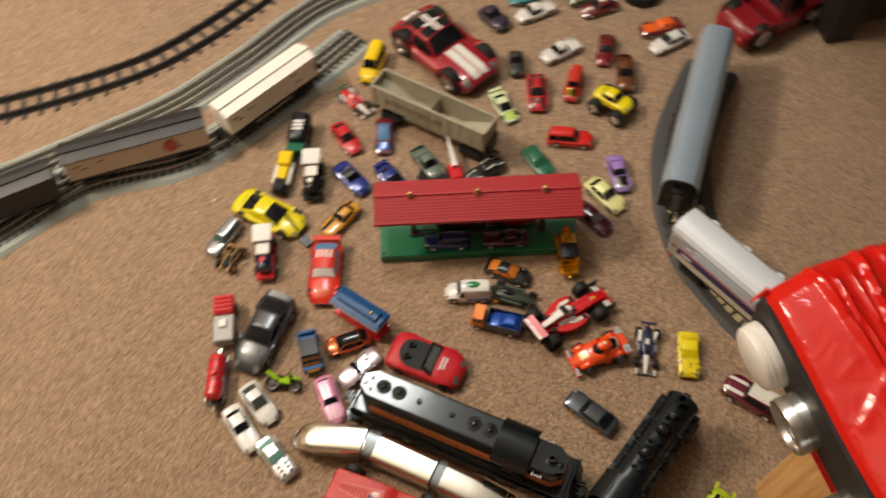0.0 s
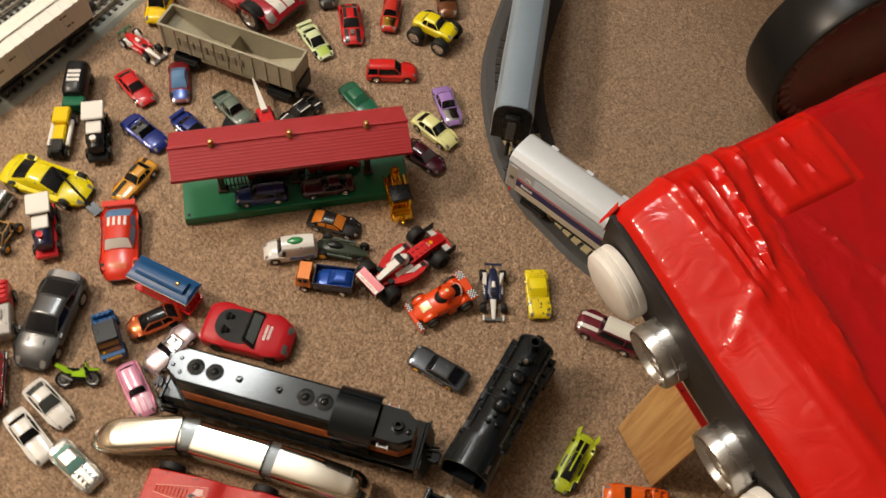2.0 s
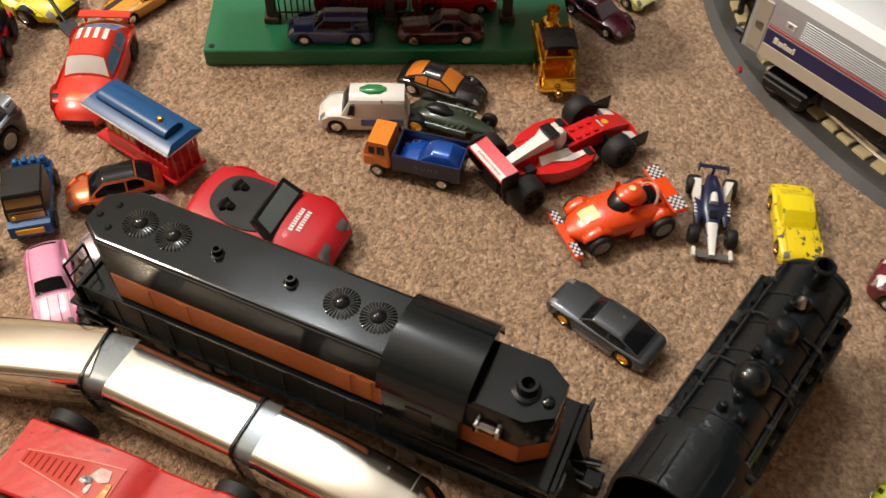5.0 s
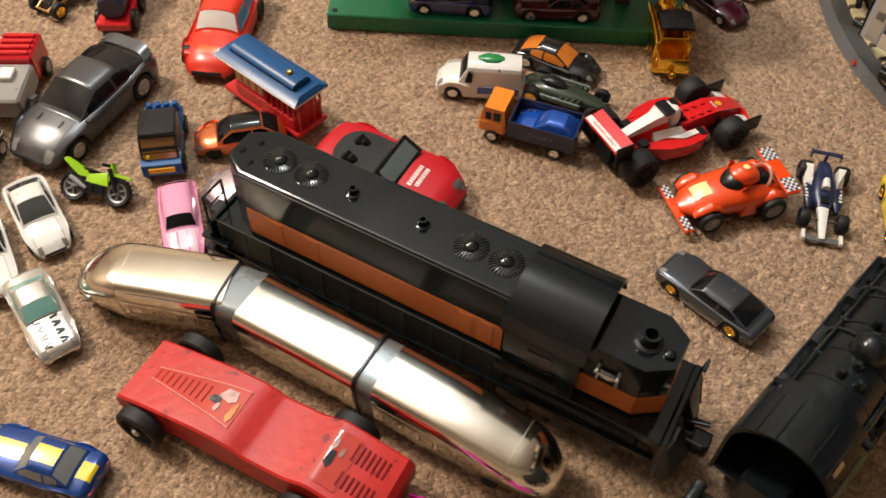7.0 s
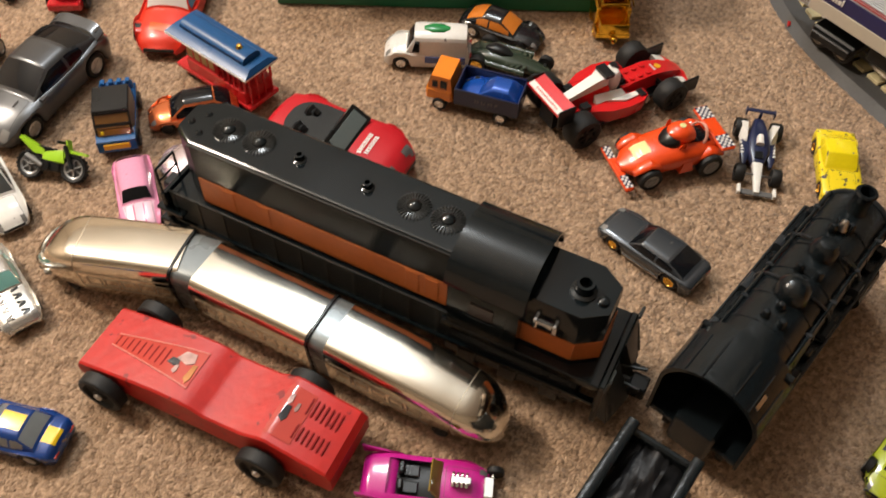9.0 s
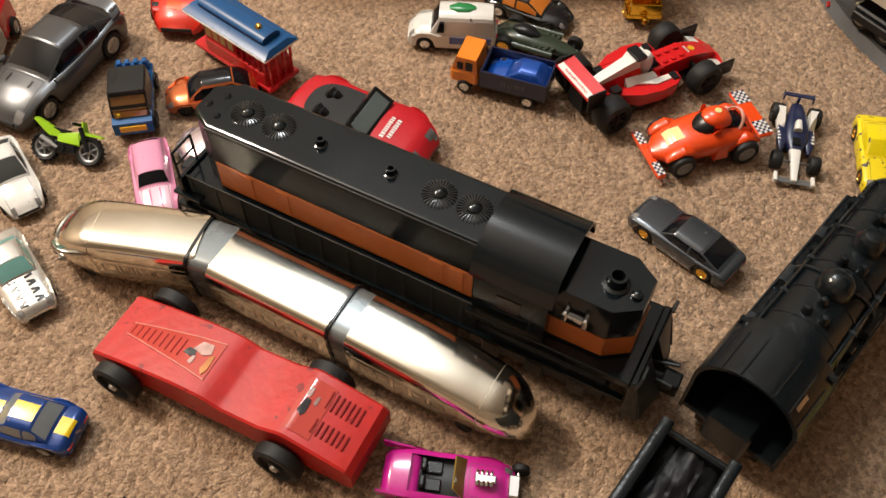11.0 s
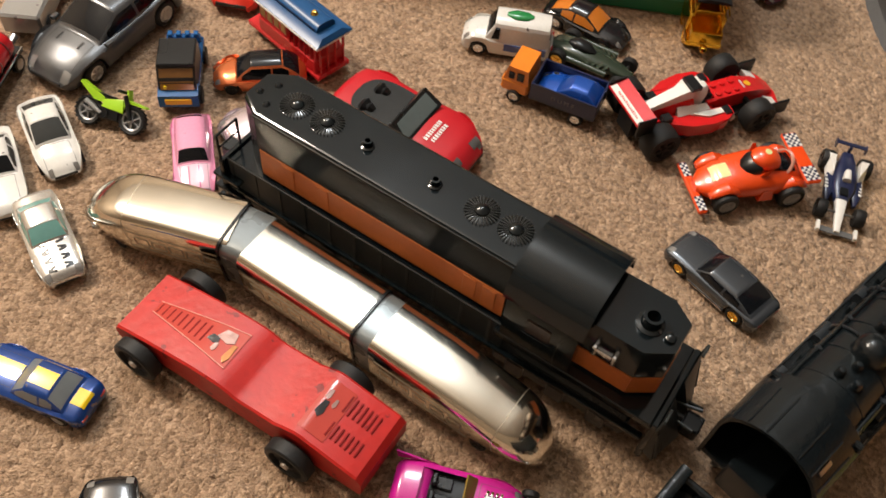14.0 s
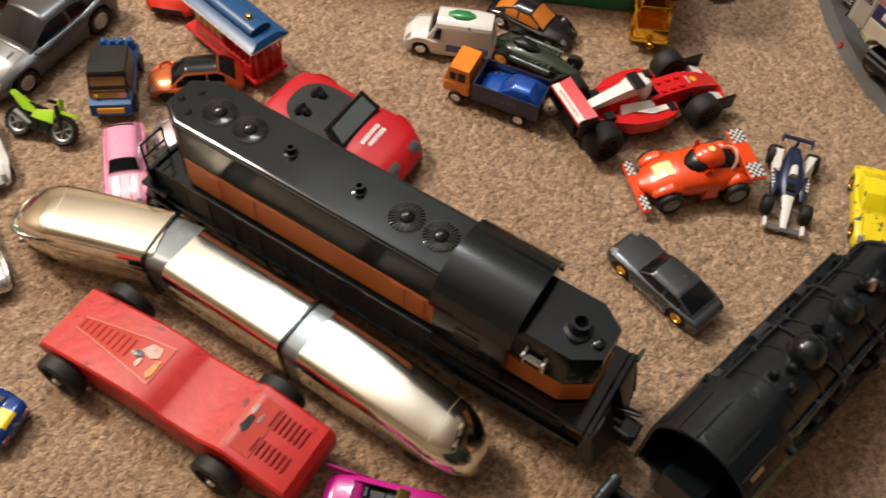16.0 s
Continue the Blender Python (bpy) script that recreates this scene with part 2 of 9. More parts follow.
wall_paint = material("wall_paint", (0.31, 0.255, 0.195), 0.8, 0, 0, 0.04, 300, 2, 0.15)
ceiling_paint = material("ceiling_paint", (0.52, 0.51, 0.49), 0.9, 0, 0, 0.03, 200, 2, 0.2)
plain("wall_north", -2.6, 2.6, 3.1, 3.2, -0.02, 2.44, wall_paint, "plain beige painted wall of the room", "wall")
plain("wall_south", -2.6, 2.6, -2.2, -2.1, -0.02, 2.44, wall_paint, "plain beige painted wall of the room", "wall")
plain("wall_west", -2.7, -2.6, -2.2, 3.2, -0.02, 2.44, wall_paint, "plain beige painted wall of the room", "wall")
plain("wall_east", 2.6, 2.7, -2.2, 3.2, -0.02, 2.44, wall_paint, "plain beige painted wall of the room", "wall")
plain("ceiling", -2.7, 2.7, -2.2, 3.2, 2.44, 2.54, ceiling_paint, "plain off-white ceiling of the room", "ceiling")

for lx, ly, lz in (LAMP, LAMP_B):
    fixture = thing("pendant_lamp", "bare hanging bulb on a white cord under the ceiling", "ceiling lamp", lx, ly, 0, 2.44)
    drop = 2.24 - lz
    bm = bmesh.new()
    rod(bm, (0, 0, -0.12 - drop), (0, 0, 0), 0.004, seg=8)
    part("cord", bm, white_plastic, fixture)
    bm = bmesh.new()
    lathe(bm, [(0.05, 0.0), (0.05, -0.01), (0.02, -0.025), (0, -0.025)], None, 24)
    part("ceiling_rose", bm, white_plastic, fixture)
    bm = bmesh.new()
    lathe(bm, [(0.0, -0.16 - drop), (0.02, -0.16 - drop), (0.022, -0.13 - drop), (0.012, -0.12 - drop), (0, -0.12 - drop)], None, 20)
    part("socket", bm, white_plastic, fixture)

# ---- carpet ----


def noise_grid(nx, ny, cell, rng):
    """Smooth value noise over an nx by ny grid with features of cell steps."""
    gx, gy = int(nx / cell) + 3, int(ny / cell) + 3
    g = rng.random((gx, gy))
    u, v = np.arange(nx) / cell, np.arange(ny) / cell
    i, j = u.astype(int), v.astype(int)
    fu, fv = (u - i)[:, None], (v - j)[None, :]
    fu, fv = fu * fu * (3 - 2 * fu), fv * fv * (3 - 2 * fv)
    a, b = g[np.ix_(i, j)], g[np.ix_(i + 1, j)]
    c, d = g[np.ix_(i, j + 1)], g[np.ix_(i + 1, j + 1)]
    return (a * (1 - fu) + b * fu) * (1 - fv) + (c * (1 - fu) + d * fu) * fv


def carpet_material():
    m = bpy.data.materials.new("cut_pile_carpet")
    m.use_nodes = True
    nt = m.node_tree
    b = nt.nodes["Principled BSDF"]
    co = nt.nodes.new("ShaderNodeTexCoord")

    def noise_node(scale, detail, rough=0.6):
        n = nt.nodes.new("ShaderNodeTexNoise")
        n.inputs["Scale"].default_value, n.inputs["Detail"].default_value, n.inputs["Roughness"].default_value = scale, detail, rough
        nt.links.new(co.outputs["Object"], n.inputs["Vector"])
        return n

    fibre, clump, patch = noise_node(1300, 3, 0.7), noise_node(330, 2, 0.6), noise_node(30, 4)
    cell = nt.nodes.new("ShaderNodeTexVoronoi")
    cell.inputs["Scale"].default_value = 360
    warp = nt.nodes.new("ShaderNodeMix")
    warp.data_type = "VECTOR"
    warp.inputs[0].default_value = 0.006
    nt.links.new(co.outputs["Object"], warp.inputs[4])
    nt.links.new(clump.outputs[1], warp.inputs[5])
    nt.links.new(warp.outputs[1], cell.inputs["Vector"])

    def mad(a, k, b=None):
        n = nt.nodes.new("ShaderNodeMath")
        n.operation = "MULTIPLY_ADD" if b is not None else "MULTIPLY"
        nt.links.new(a, n.inputs[0])
        n.inputs[1].default_value = k
        if b is not None:
            nt.links.new(b, n.inputs[2])
        return n.outputs[0]

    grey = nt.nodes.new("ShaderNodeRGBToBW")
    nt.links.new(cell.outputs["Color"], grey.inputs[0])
    # Fibre tone at random; clump lows also go darker, as shade between tufts.
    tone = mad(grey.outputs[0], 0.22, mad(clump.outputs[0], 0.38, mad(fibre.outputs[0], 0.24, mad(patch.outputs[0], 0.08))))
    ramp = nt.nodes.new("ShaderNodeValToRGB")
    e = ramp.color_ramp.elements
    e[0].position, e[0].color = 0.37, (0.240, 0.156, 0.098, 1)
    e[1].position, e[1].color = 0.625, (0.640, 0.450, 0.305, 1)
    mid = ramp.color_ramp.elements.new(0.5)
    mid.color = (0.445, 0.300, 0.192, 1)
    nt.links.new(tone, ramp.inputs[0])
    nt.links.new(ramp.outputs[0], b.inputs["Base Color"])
    b.inputs["Roughness"].default_value = 0.95
    b.inputs["Specular IOR Level"].default_value = 0.12
    b.inputs["Sheen Weight"].default_value = 0.15
    height = mad(cell.outputs["Distance"], -1.6, mad(fibre.outputs[0], 0.5, mad(clump.outputs[0], 0.8)))
    bp = nt.nodes.new("ShaderNodeBump")
    bp.inputs["Strength"].default_value, bp.inputs["Distance"].default_value = 0.8, 0.0018
    nt.links.new(height, bp.inputs["Height"])
    nt.links.new(bp.outputs[0], b.inputs["Normal"])
    return m


def carpet():
    rng = np.random.default_rng(3)
    fine_x = np.arange(-0.48, 0.42, 0.0016)
    fine_y = np.arange(0.17, 0.80, 0.0016)
    xs = np.concatenate([np.linspace(-2.6, -0.81, 40), np.arange(-0.8, -0.48, 0.003), fine_x, np.arange(0.42, 0.8, 0.003), np.linspace(0.81, 2.6, 40)])
    ys = np.concatenate([np.linspace(-2.1, 0.165, 50), fine_y, np.arange(0.80, 1.5, 0.003), np.linspace(1.51, 3.1, 40)])
    nx, ny = len(xs), len(ys)
    tuft = noise_grid(nx, ny, 2.1, rng)
    h = 0.0013 * np.clip(tuft * 1.5 - 0.2, 0, 1) + 0.0013 * noise_grid(nx, ny, 1.2, rng) + 0.0003 * noise_grid(nx, ny, 19, rng)
    h = h - h.mean() - 0.0012
    gx, gy = np.meshgrid(xs, ys, indexing="ij")
    co = np.stack([gx, gy, h], -1).reshape(-1, 3).astype(np.float32)
    i, j = np.meshgrid(np.arange(nx - 1), np.arange(ny - 1), indexing="ij")
    a = (i * ny + j).ravel()
    quads = np.stack([a, a + ny, a + ny + 1, a + 1], -1).astype(np.int32)
    me = bpy.data.meshes.new("carpet")
    me.vertices.add(len(co))
    me.vertices.foreach_set("co", co.ravel())
    me.loops.add(quads.size)
    me.loops.foreach_set("vertex_index", quads.ravel())
    me.polygons.add(len(quads))
    me.polygons.foreach_set("loop_start", np.arange(0, quads.size, 4, dtype=np.int32))
    me.polygons.foreach_set("loop_total", np.full(len(quads), 4, dtype=np.int32))
    me.update()
    me.shade_smooth()
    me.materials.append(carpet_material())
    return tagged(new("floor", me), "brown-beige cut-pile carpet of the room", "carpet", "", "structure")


carpet()
bm = bmesh.new()
box(bm, -2.6, 2.6, -2.1, 3.1, -0.06, -0.012)
tagged(part("subfloor", bm, wall_paint, None, "", False), "plain floor slab under the carpet", "floor", "", "structure")

# ---- toy railway tracks ----


def curve_points(keys, step=0.006):
    """A smooth line through the key points, in even steps, with its direction at each."""
    p = [Vector(k) for k in keys]
    p = [p[0] * 2 - p[1], *p, p[-1] * 2 - p[-2]]
    dense = []
    for a, b, c, d in zip(p, p[1:], p[2:], p[3:]):
        for k in range(40):
            t = k / 40
            dense.append(0.5 * ((2 * b) + (c - a) * t + (2 * a - 5 * b + 4 * c - d) * t * t + (3 * b - a - 3 * c + d) * t**3))
    dense.append(p[-2])
    out, left = [], 0.0
    for a, b in zip(dense, dense[1:]):
        length = (b - a).length
        while left <= length:
            out.append((a + (b - a) * (left / length), (b - a).normalized()))
            left += step
        left -= length
    return out


def sweep(bm, line, profile):
    """A bar of that closed (across, up) profile along the line."""
    rings = []
    for q, d in line:
        n = Vector((-d.y, d.x))
        rings.append([bm.verts.new((q.x + n.x * s, q.y + n.y * s, z)) for s, z in profile])
    for a, b in zip(rings, rings[1:]):
        for k in range(len(profile)):
            bm.faces.new((a[k], a[(k + 1) % len(profile)], b[(k + 1) % len(profile)], b[k]))
    bm.faces.new(rings[0])
    bm.faces.new(rings[-1][::-1])
    return bm


ballast_grey = material("grey_roadbed_plastic", (0.30, 0.32, 0.29), 0.6, 0, 0, 0.15, 420, 20, 0.5)
ballast_dark = material("dark_roadbed_plastic", (0.060, 0.060, 0.061), 0.6, 0, 0, 0.2, 420, 20, 0.5)
rail_metal = material("nickel_rail", (0.55, 0.53, 0.49), 0.3, 1.0, 0, 0.2, 200, 20)
rail_dark = material("blackened_rail", (0.03, 0.03, 0.032), 0.35, 0.3, 0, 0.3, 200, 20)
tie_dark = material("dark_tie_plastic", (0.030, 0.026, 0.024), 0.55, 0, 0, 0.3, 300, 30, 0.3)
tie_tan = material("tan_tie_plastic", (0.60, 0.52, 0.30), 0.55, 0, 0, 0.2, 300, 30, 0.3)


def track(label, keys, bed, width, rails, gauge, tie_len, tie_w, pitch, tie_mat, rail_mat, bed_h=0.006, rail_h=0.006, group="toy tracks", far_mat=None, rail_f=0.0013):
    """A run of toy track: roadbed, ties and rails, each one a part."""
    t = new("toy_track")
    t.empty_display_size = 0.01
    tagged(t, label, "toy track", group)
    line = curve_points(keys)
    base = -0.001
    if bed:
        bm = bmesh.new()
        w = width / 2
        sweep(bm, line, [(-w, base), (-w * 0.86, bed_h), (w * 0.86, bed_h), (w, base)])
        part("roadbed", bm, bed, t)
        base = bed_h
    bm = bmesh.new()
    box(bm, -tie_w / 2, tie_w / 2, -tie_len / 2, tie_len / 2, 0, 0.0035, 0.0004)
    first = part("tie", bm, tie_mat, t)
    ties = curve_points(keys, pitch)
    for k, (q, d) in enumerate(ties):
        m = Matrix.Translation((q.x, q.y, base - 0.0006)) @ pose(0, 0, 0, 0, 0, math.degrees(math.atan2(d.y, d.x)))
        if k == 0:
            first.matrix_basis = m
        else:
            one = shared("tie", first.data, t, m)
            if far_mat and q.y > 0.74:
                one.material_slots[0].link = "OBJECT"
                one.material_slots[0].material = far_mat
    z0 = base + 0.0026
    for s in ([-gauge / 2, gauge / 2] if rails == 2 else [-gauge / 2, 0, gauge / 2]):
        bm = bmesh.new()
        h, f = rail_h, rail_f
        sweep(bm, line, [(s - f * 1.8, z0), (s - f * 0.7, z0 + h * 0.3), (s - f, z0 + h), (s + f, z0 + h), (s + f * 0.7, z0 + h * 0.3), (s + f * 1.8, z0)])
        part("rail", bm, rail_mat, t)
    return t


track("open black plastic track with two rails on the carpet", [(-1.15, 1.12), (-0.95, 1.135), (-0.75, 1.158), (-0.584, 1.193), (-0.487, 1.226), (-0.405, 1.274), (-0.333, 1.327), (-0.265, 1.383), (-0.205, 1.440), (-0.10, 1.56), (-0.02, 1.70)], None, 0, 2, 0.040, 0.072, 0.0085, 0.0290, tie_dark, rail_dark, rail_h=0.009, rail_f=0.0024)
track("grey roadbed track with three rails curving over the carpet", [(-1.10, 0.90), (-0.90, 0.950), (-0.738, 0.990), (-0.580, 1.050), (-0.446, 1.107), (-0.345, 1.176), (-0.291, 1.217), (-0.235, 1.266), (-0.177, 1.310), (-0.119, 1.337), (-0.062, 1.354), (0.03, 1.370), (0.16, 1.382), (0.32, 1.39)], ballast_grey, 0.080, 3, 0.032, 0.052, 0.006, 0.0115, tie_dark, rail_metal)
track("grey siding track with three rails, ending on the carpet", [(-0.86, 0.80), (-0.735, 0.872), (-0.590, 0.962), (-0.430, 0.985), (-0.335, 1.035), (-0.235, 1.112), (-0.108, 1.222)], ballast_grey, 0.088, 3, 0.032, 0.056, 0.006, 0.0135, tie_dark, rail_metal, bed_h=0.005)
track("dark thin track loop beyond the black track", [(-1.1, 1.55), (-0.90, 1.50), (-0.70, 1.464), (-0.587, 1.455), (-0.535, 1.446), (-0.483, 1.452), (-0.429, 1.470), (-0.384, 1.499), (-0.33, 1.56)], ballast_dark, 0.036, 2, 0.016, 0.026, 0.005, 0.012, tie_dark, rail_metal)
track("dark grey roadbed track under the silver passenger cars", [(0.516, 1.030), (0.482, 0.985), (0.414, 0.873), (0.380, 0.752), (0.378, 0.66), (0.402, 0.582), (0.432, 0.519), (0.513, 0.41), (0.63, 0.33), (0.85, 0.30)], ballast_dark, 0.098, 3, 0.034, 0.056, 0.0128, 0.0165, tie_tan, rail_metal, far_mat=tie_dark)

# ---- die-cast cars ----
# Shares of length and height: the deck line of the body, then the cabin: rear foot, front foot, rear roof, front roof.
STYLES = {
    "coupe": ([(-0.5, 0.46), (-0.47, 0.60), (-0.32, 0.66), (-0.1, 0.63), (0.2, 0.60), (0.38, 0.52), (0.47, 0.42), (0.5, 0.32)], (-0.40, 0.20, -0.22, 0.02)),
    "sedan": ([(-0.5, 0.45), (-0.48, 0.60), (-0.3, 0.63), (0.0, 0.62), (0.25, 0.60), (0.42, 0.54), (0.48, 0.45), (0.5, 0.35)], (-0.30, 0.20, -0.2, 0.06)),
    "muscle": ([(-0.5, 0.5), (-0.48, 0.66), (-0.32, 0.68), (-0.1, 0.64), (0.2, 0.62), (0.44, 0.57), (0.49, 0.5), (0.5, 0.38)], (-0.36, 0.12, -0.22, -0.02)),
    "wagon": ([(-0.5, 0.4), (-0.49, 0.56), (-0.3, 0.58), (0.0, 0.58), (0.25, 0.57), (0.44, 0.52), (0.49, 0.44), (0.5, 0.34)], (-0.48, 0.20, -0.44, 0.06)),
    "suv": ([(-0.5, 0.4), (-0.49, 0.55), (-0.3, 0.56), (0.0, 0.56), (0.24, 0.57), (0.42, 0.55), (0.49, 0.5), (0.5, 0.36)], (-0.48, 0.16, -0.46, 0.10)),
    "van": ([(-0.5, 0.4), (-0.49, 0.5), (-0.3, 0.52), (0.0, 0.52), (0.30, 0.52), (0.44, 0.48), (0.49, 0.42), (0.5, 0.32)], (-0.49, 0.24, -0.47, 0.14)),
    "wedge": ([(-0.5, 0.5), (-0.48, 0.66), (-0.3, 0.72), (-0.05, 0.66), (0.2, 0.52), (0.38, 0.40), (0.47, 0.30), (0.5, 0.22)], (-0.30, 0.22, -0.14, 0.02)),
    "classic": ([(-0.5, 0.35), (-0.47, 0.52), (-0.32, 0.60), (0.0, 0.60), (0.2, 0.60), (0.40, 0.58), (0.48, 0.48), (0.5, 0.34)], (-0.30, 0.14, -0.18, 0.02)),
    "pickup": ([(-0.5, 0.42), (-0.49, 0.56), (-0.3, 0.57), (-0.08, 0.57), (0.2, 0.58), (0.40, 0.56), (0.48, 0.48), (0.5, 0.36)], (-0.10, 0.22, -0.07, 0.12)),
    "gt": ([(-0.5, 0.42), (-0.48, 0.60), (-0.40, 0.67), (-0.15, 0.63), (0.12, 0.61), (0.32, 0.53), (0.44, 0.42), (0.49, 0.32), (0.5, 0.24)], (-0.44, 0.20, -0.17, 0.0)),
    "open": ([(-0.5, 0.5), (-0.47, 0.66), (-0.3, 0.70), (-0.1, 0.66), (0.2, 0.66), (0.40, 0.58), (0.48, 0.46), (0.5, 0.34)], None),
}


shut_dark = material("shut_line", (0.03, 0.028, 0.027), 0.6)
BEDS = {"pickup": (-0.46, -0.13, 0.22, 0.40)}


class Shell:
    """A car's skin: sections along x, each with sides, deck, cabin sides and roof."""

    def __init__(self, L, W, H, z0, deck, cab, r, nose, tail, cab_w, tumble, carve, crown, hip):
        self.L, self.W, self.H, self.z0, self.deck, self.cab, self.r = L, W, H, z0, deck, cab, r
        self.nose, self.tail, self.cab_w, self.tumble, self.carve, self.crown, self.hip = nose, tail, cab_w, tumble, carve, crown, hip
        self.dx, self.dz = [p[0] for p in deck], [p[1] for p in deck]

    def plan(self, fx):
        end = abs(fx) * 2
        w = 1 - (1 - (self.nose if fx > 0 else self.tail)) * max(0, (end - 0.45) / 0.55) ** 2.0
        w *= 1 - 0.10 * max(0, (end - 0.90) / 0.10) ** 2
        for ax in (0.31, -0.30):
            w += self.hip * math.exp(-(((fx - ax) / 0.10) ** 2))
        return (w - self.hip) * self.W / 2

    def deck_z(self, fx):
        return sum(np.interp(fx + d, self.dx, self.dz) for d in (-0.02, -0.01, 0, 0.01, 0.02)) / 5 * self.H

    def rise(self, fx):
        if not self.cab:
            return 0.0
        rb, fb, rr, fr = self.cab
        if fx <= rb or fx >= fb:
            return 0.0
        g = (fx - rb) / (rr - rb) if fx < rr else (fb - fx) / (fb - fr) if fx > fr else 1.0
        g = min(1.0, g) ** 0.88
        return g * (1 - 0.05 * ((fx - (rr + fr) / 2) / (fb - rb) * 2) ** 2)

    def widths(self, fx):
        hw = self.plan(fx)
        c = self.carve
        if c and c[0] <= fx <= c[1]:
            cw = min(c[3] * self.W, hw * 0.90)
            return hw, cw, cw * 0.97, 0.0, c[2] * self.H
        if not self.cab:
            return hw, hw * 0.72, hw * 0.70, 0.0, 0.0
        rb, fb, rr, fr = self.cab
        rel = (fx - (rb + fb) / 2) / (fb - rb) * 2
        cw = min(self.cab_w * self.W * (1 - 0.10 * min(1.5, abs(rel)) ** 2), hw * 0.94)
        g = self.rise(fx)
        return hw, cw, cw * (0.985 - (0.985 - self.tumble) * g), g, 0.0

    def flat(self, fx, y, hw):
        return self.deck_z(fx) - self.crown * self.H * min(1, abs(y) / hw) ** 2.5

    def __call__(self, x, y):
        """The height of the skin over a point of the plan."""
        fx = x / self.L
        hw, cw, wt, g, low = self.widths(fx)
        lift = (self.H - self.deck_z(fx)) * g
        y = abs(y)
        if y <= wt:
            return self.flat(fx, y, hw) + lift * (1 - 0.07 * (y / wt) ** 4) - low
        if y < cw:
            q = (y - wt) / (cw - wt)
            return self.flat(fx, y, hw) + lift * 0.93 * (1 - q)
        return self.flat(fx, min(y, hw), hw)

    def half(self, fx):
        hw, cw, wt, g, low = self.widths(fx)
        zd, zb = self.deck_z(fx), self.z0 + (self.H * 0.06 if abs(fx) > 0.485 else 0)
        for ax, ak in ((0.31, 0.95), (-0.30, 1.05)):
            dx = abs(fx - ax) * self.L / (self.r * ak * 1.18)
            if dx < 1:
                zb = max(zb, min(zd - self.H * 0.09, self.r * ak * (1 + 1.15 * math.sqrt(1 - dx * dx))))
        h = zd - zb
        lift = (self.H - zd) * g
        pts = [(hw * 0.95, zb), (hw * 0.985, zb + 0.22 * h), (hw, zb + 0.52 * h), (hw * 0.99, zb + 0.76 * h)]
        ze = self.flat(fx, hw * 0.93, hw)
        pts += [(hw * 0.965, min(ze - 0.02 * self.H, zb + 0.91 * h)), (hw * 0.93, ze), (cw, self.flat(fx, cw, hw))]
        foot, edge = self.flat(fx, cw, hw), self.flat(fx, wt, hw) + lift * 0.93 - low
        for q in (0.16, 0.50, 0.86):
            pts.append((cw + (wt - cw) * q + 0.018 * self.W * g * math.sin(math.pi * q), foot + (edge - foot) * q))
        for s in (0.95, 0.70, 0.35, 0.0):
            y = wt * s
            pts.append((y, self.flat(fx, y, hw) + lift * (1 - 0.07 * s**4) - low))
        return pts

    def build(self, sort):
        """One bmesh for each name that sort(x share, column) gives; columns run from the sill (0) to the middle (13)."""
        xs = set(round(-0.5 + k / 48, 4) for k in range(49))
        if self.cab:
            rb, fb, rr, fr = self.cab
            xs |= {round(v, 4) for v in (rb, fb, rr, fr, rr + (rb - rr) * 0.12, rb + (rr - rb) * 0.14, fr + (fb - fr) * 0.07, fb - (fb - fr) * 0.10, fr + (fb - fr) * 0.62, rr - (rr - rb) * 0.35)}
        if self.carve:
            xs |= {self.carve[0], self.carve[1], self.carve[0] - 0.002, self.carve[1] + 0.002}
        xs = sorted(x for x in xs if -0.5 <= x <= 0.5)
        rows = [(fx, [(fx * self.L, y, z) for y, z in self.half(fx)]) for fx in xs]
        for end in (0, -1):
            fx, row = rows[end]
            s = 1 if fx > 0 else -1
            lo, hi = row[0][2], max(p[2] for p in row)
            for k, (dx, w, a, b) in enumerate(((0.007, 0.965, 0.05, 0.10), (0.011, 0.88, 0.16, 0.26))):
                extra = (fx + s * 0.001, [(x + s * dx * self.L, y * w, lo + (z - lo) * (1 - a - b) + a * (hi - lo)) for x, y, z in row])
                rows.insert(0 if s < 0 else len(rows), extra)
        made = {}

        def corner(name, p):
            bm, at = made.setdefault(name, (bmesh.new(), {}))
            if p not in at:
                at[p] = bm.verts.new(p)
            return at[p]

        def face(name, pts):
            pts = list(dict.fromkeys(pts))
            if len(pts) > 2:
                vs = [corner(name, p) for p in pts]
                try:
                    made[name][0].faces.new(vs)
                except ValueError:
                    pass

        for (fa, a), (fb_, b) in zip(rows, rows[1:]):
            mid = (fa + fb_) / 2
            for j in range(13):
                name = sort(mid, j)
                for s in (1, -1):
                    quad = [(x, s * y, z) for x, y, z in (a[j], b[j], b[j + 1], a[j + 1])]
                    face(name + ("" if not name.startswith("side_window") else " near" if s > 0 else " far"), quad)
            face("body", [a[0], b[0], (b[0][0], -b[0][1], b[0][2]), (a[0][0], -a[0][1], a[0][2])])
        for row in (rows[0][1], rows[-1][1]):
            face("body", row + [(x, -y, z) for x, y, z in row[-2::-1]])
        return {n: bm for n, (bm, _) in made.items()}


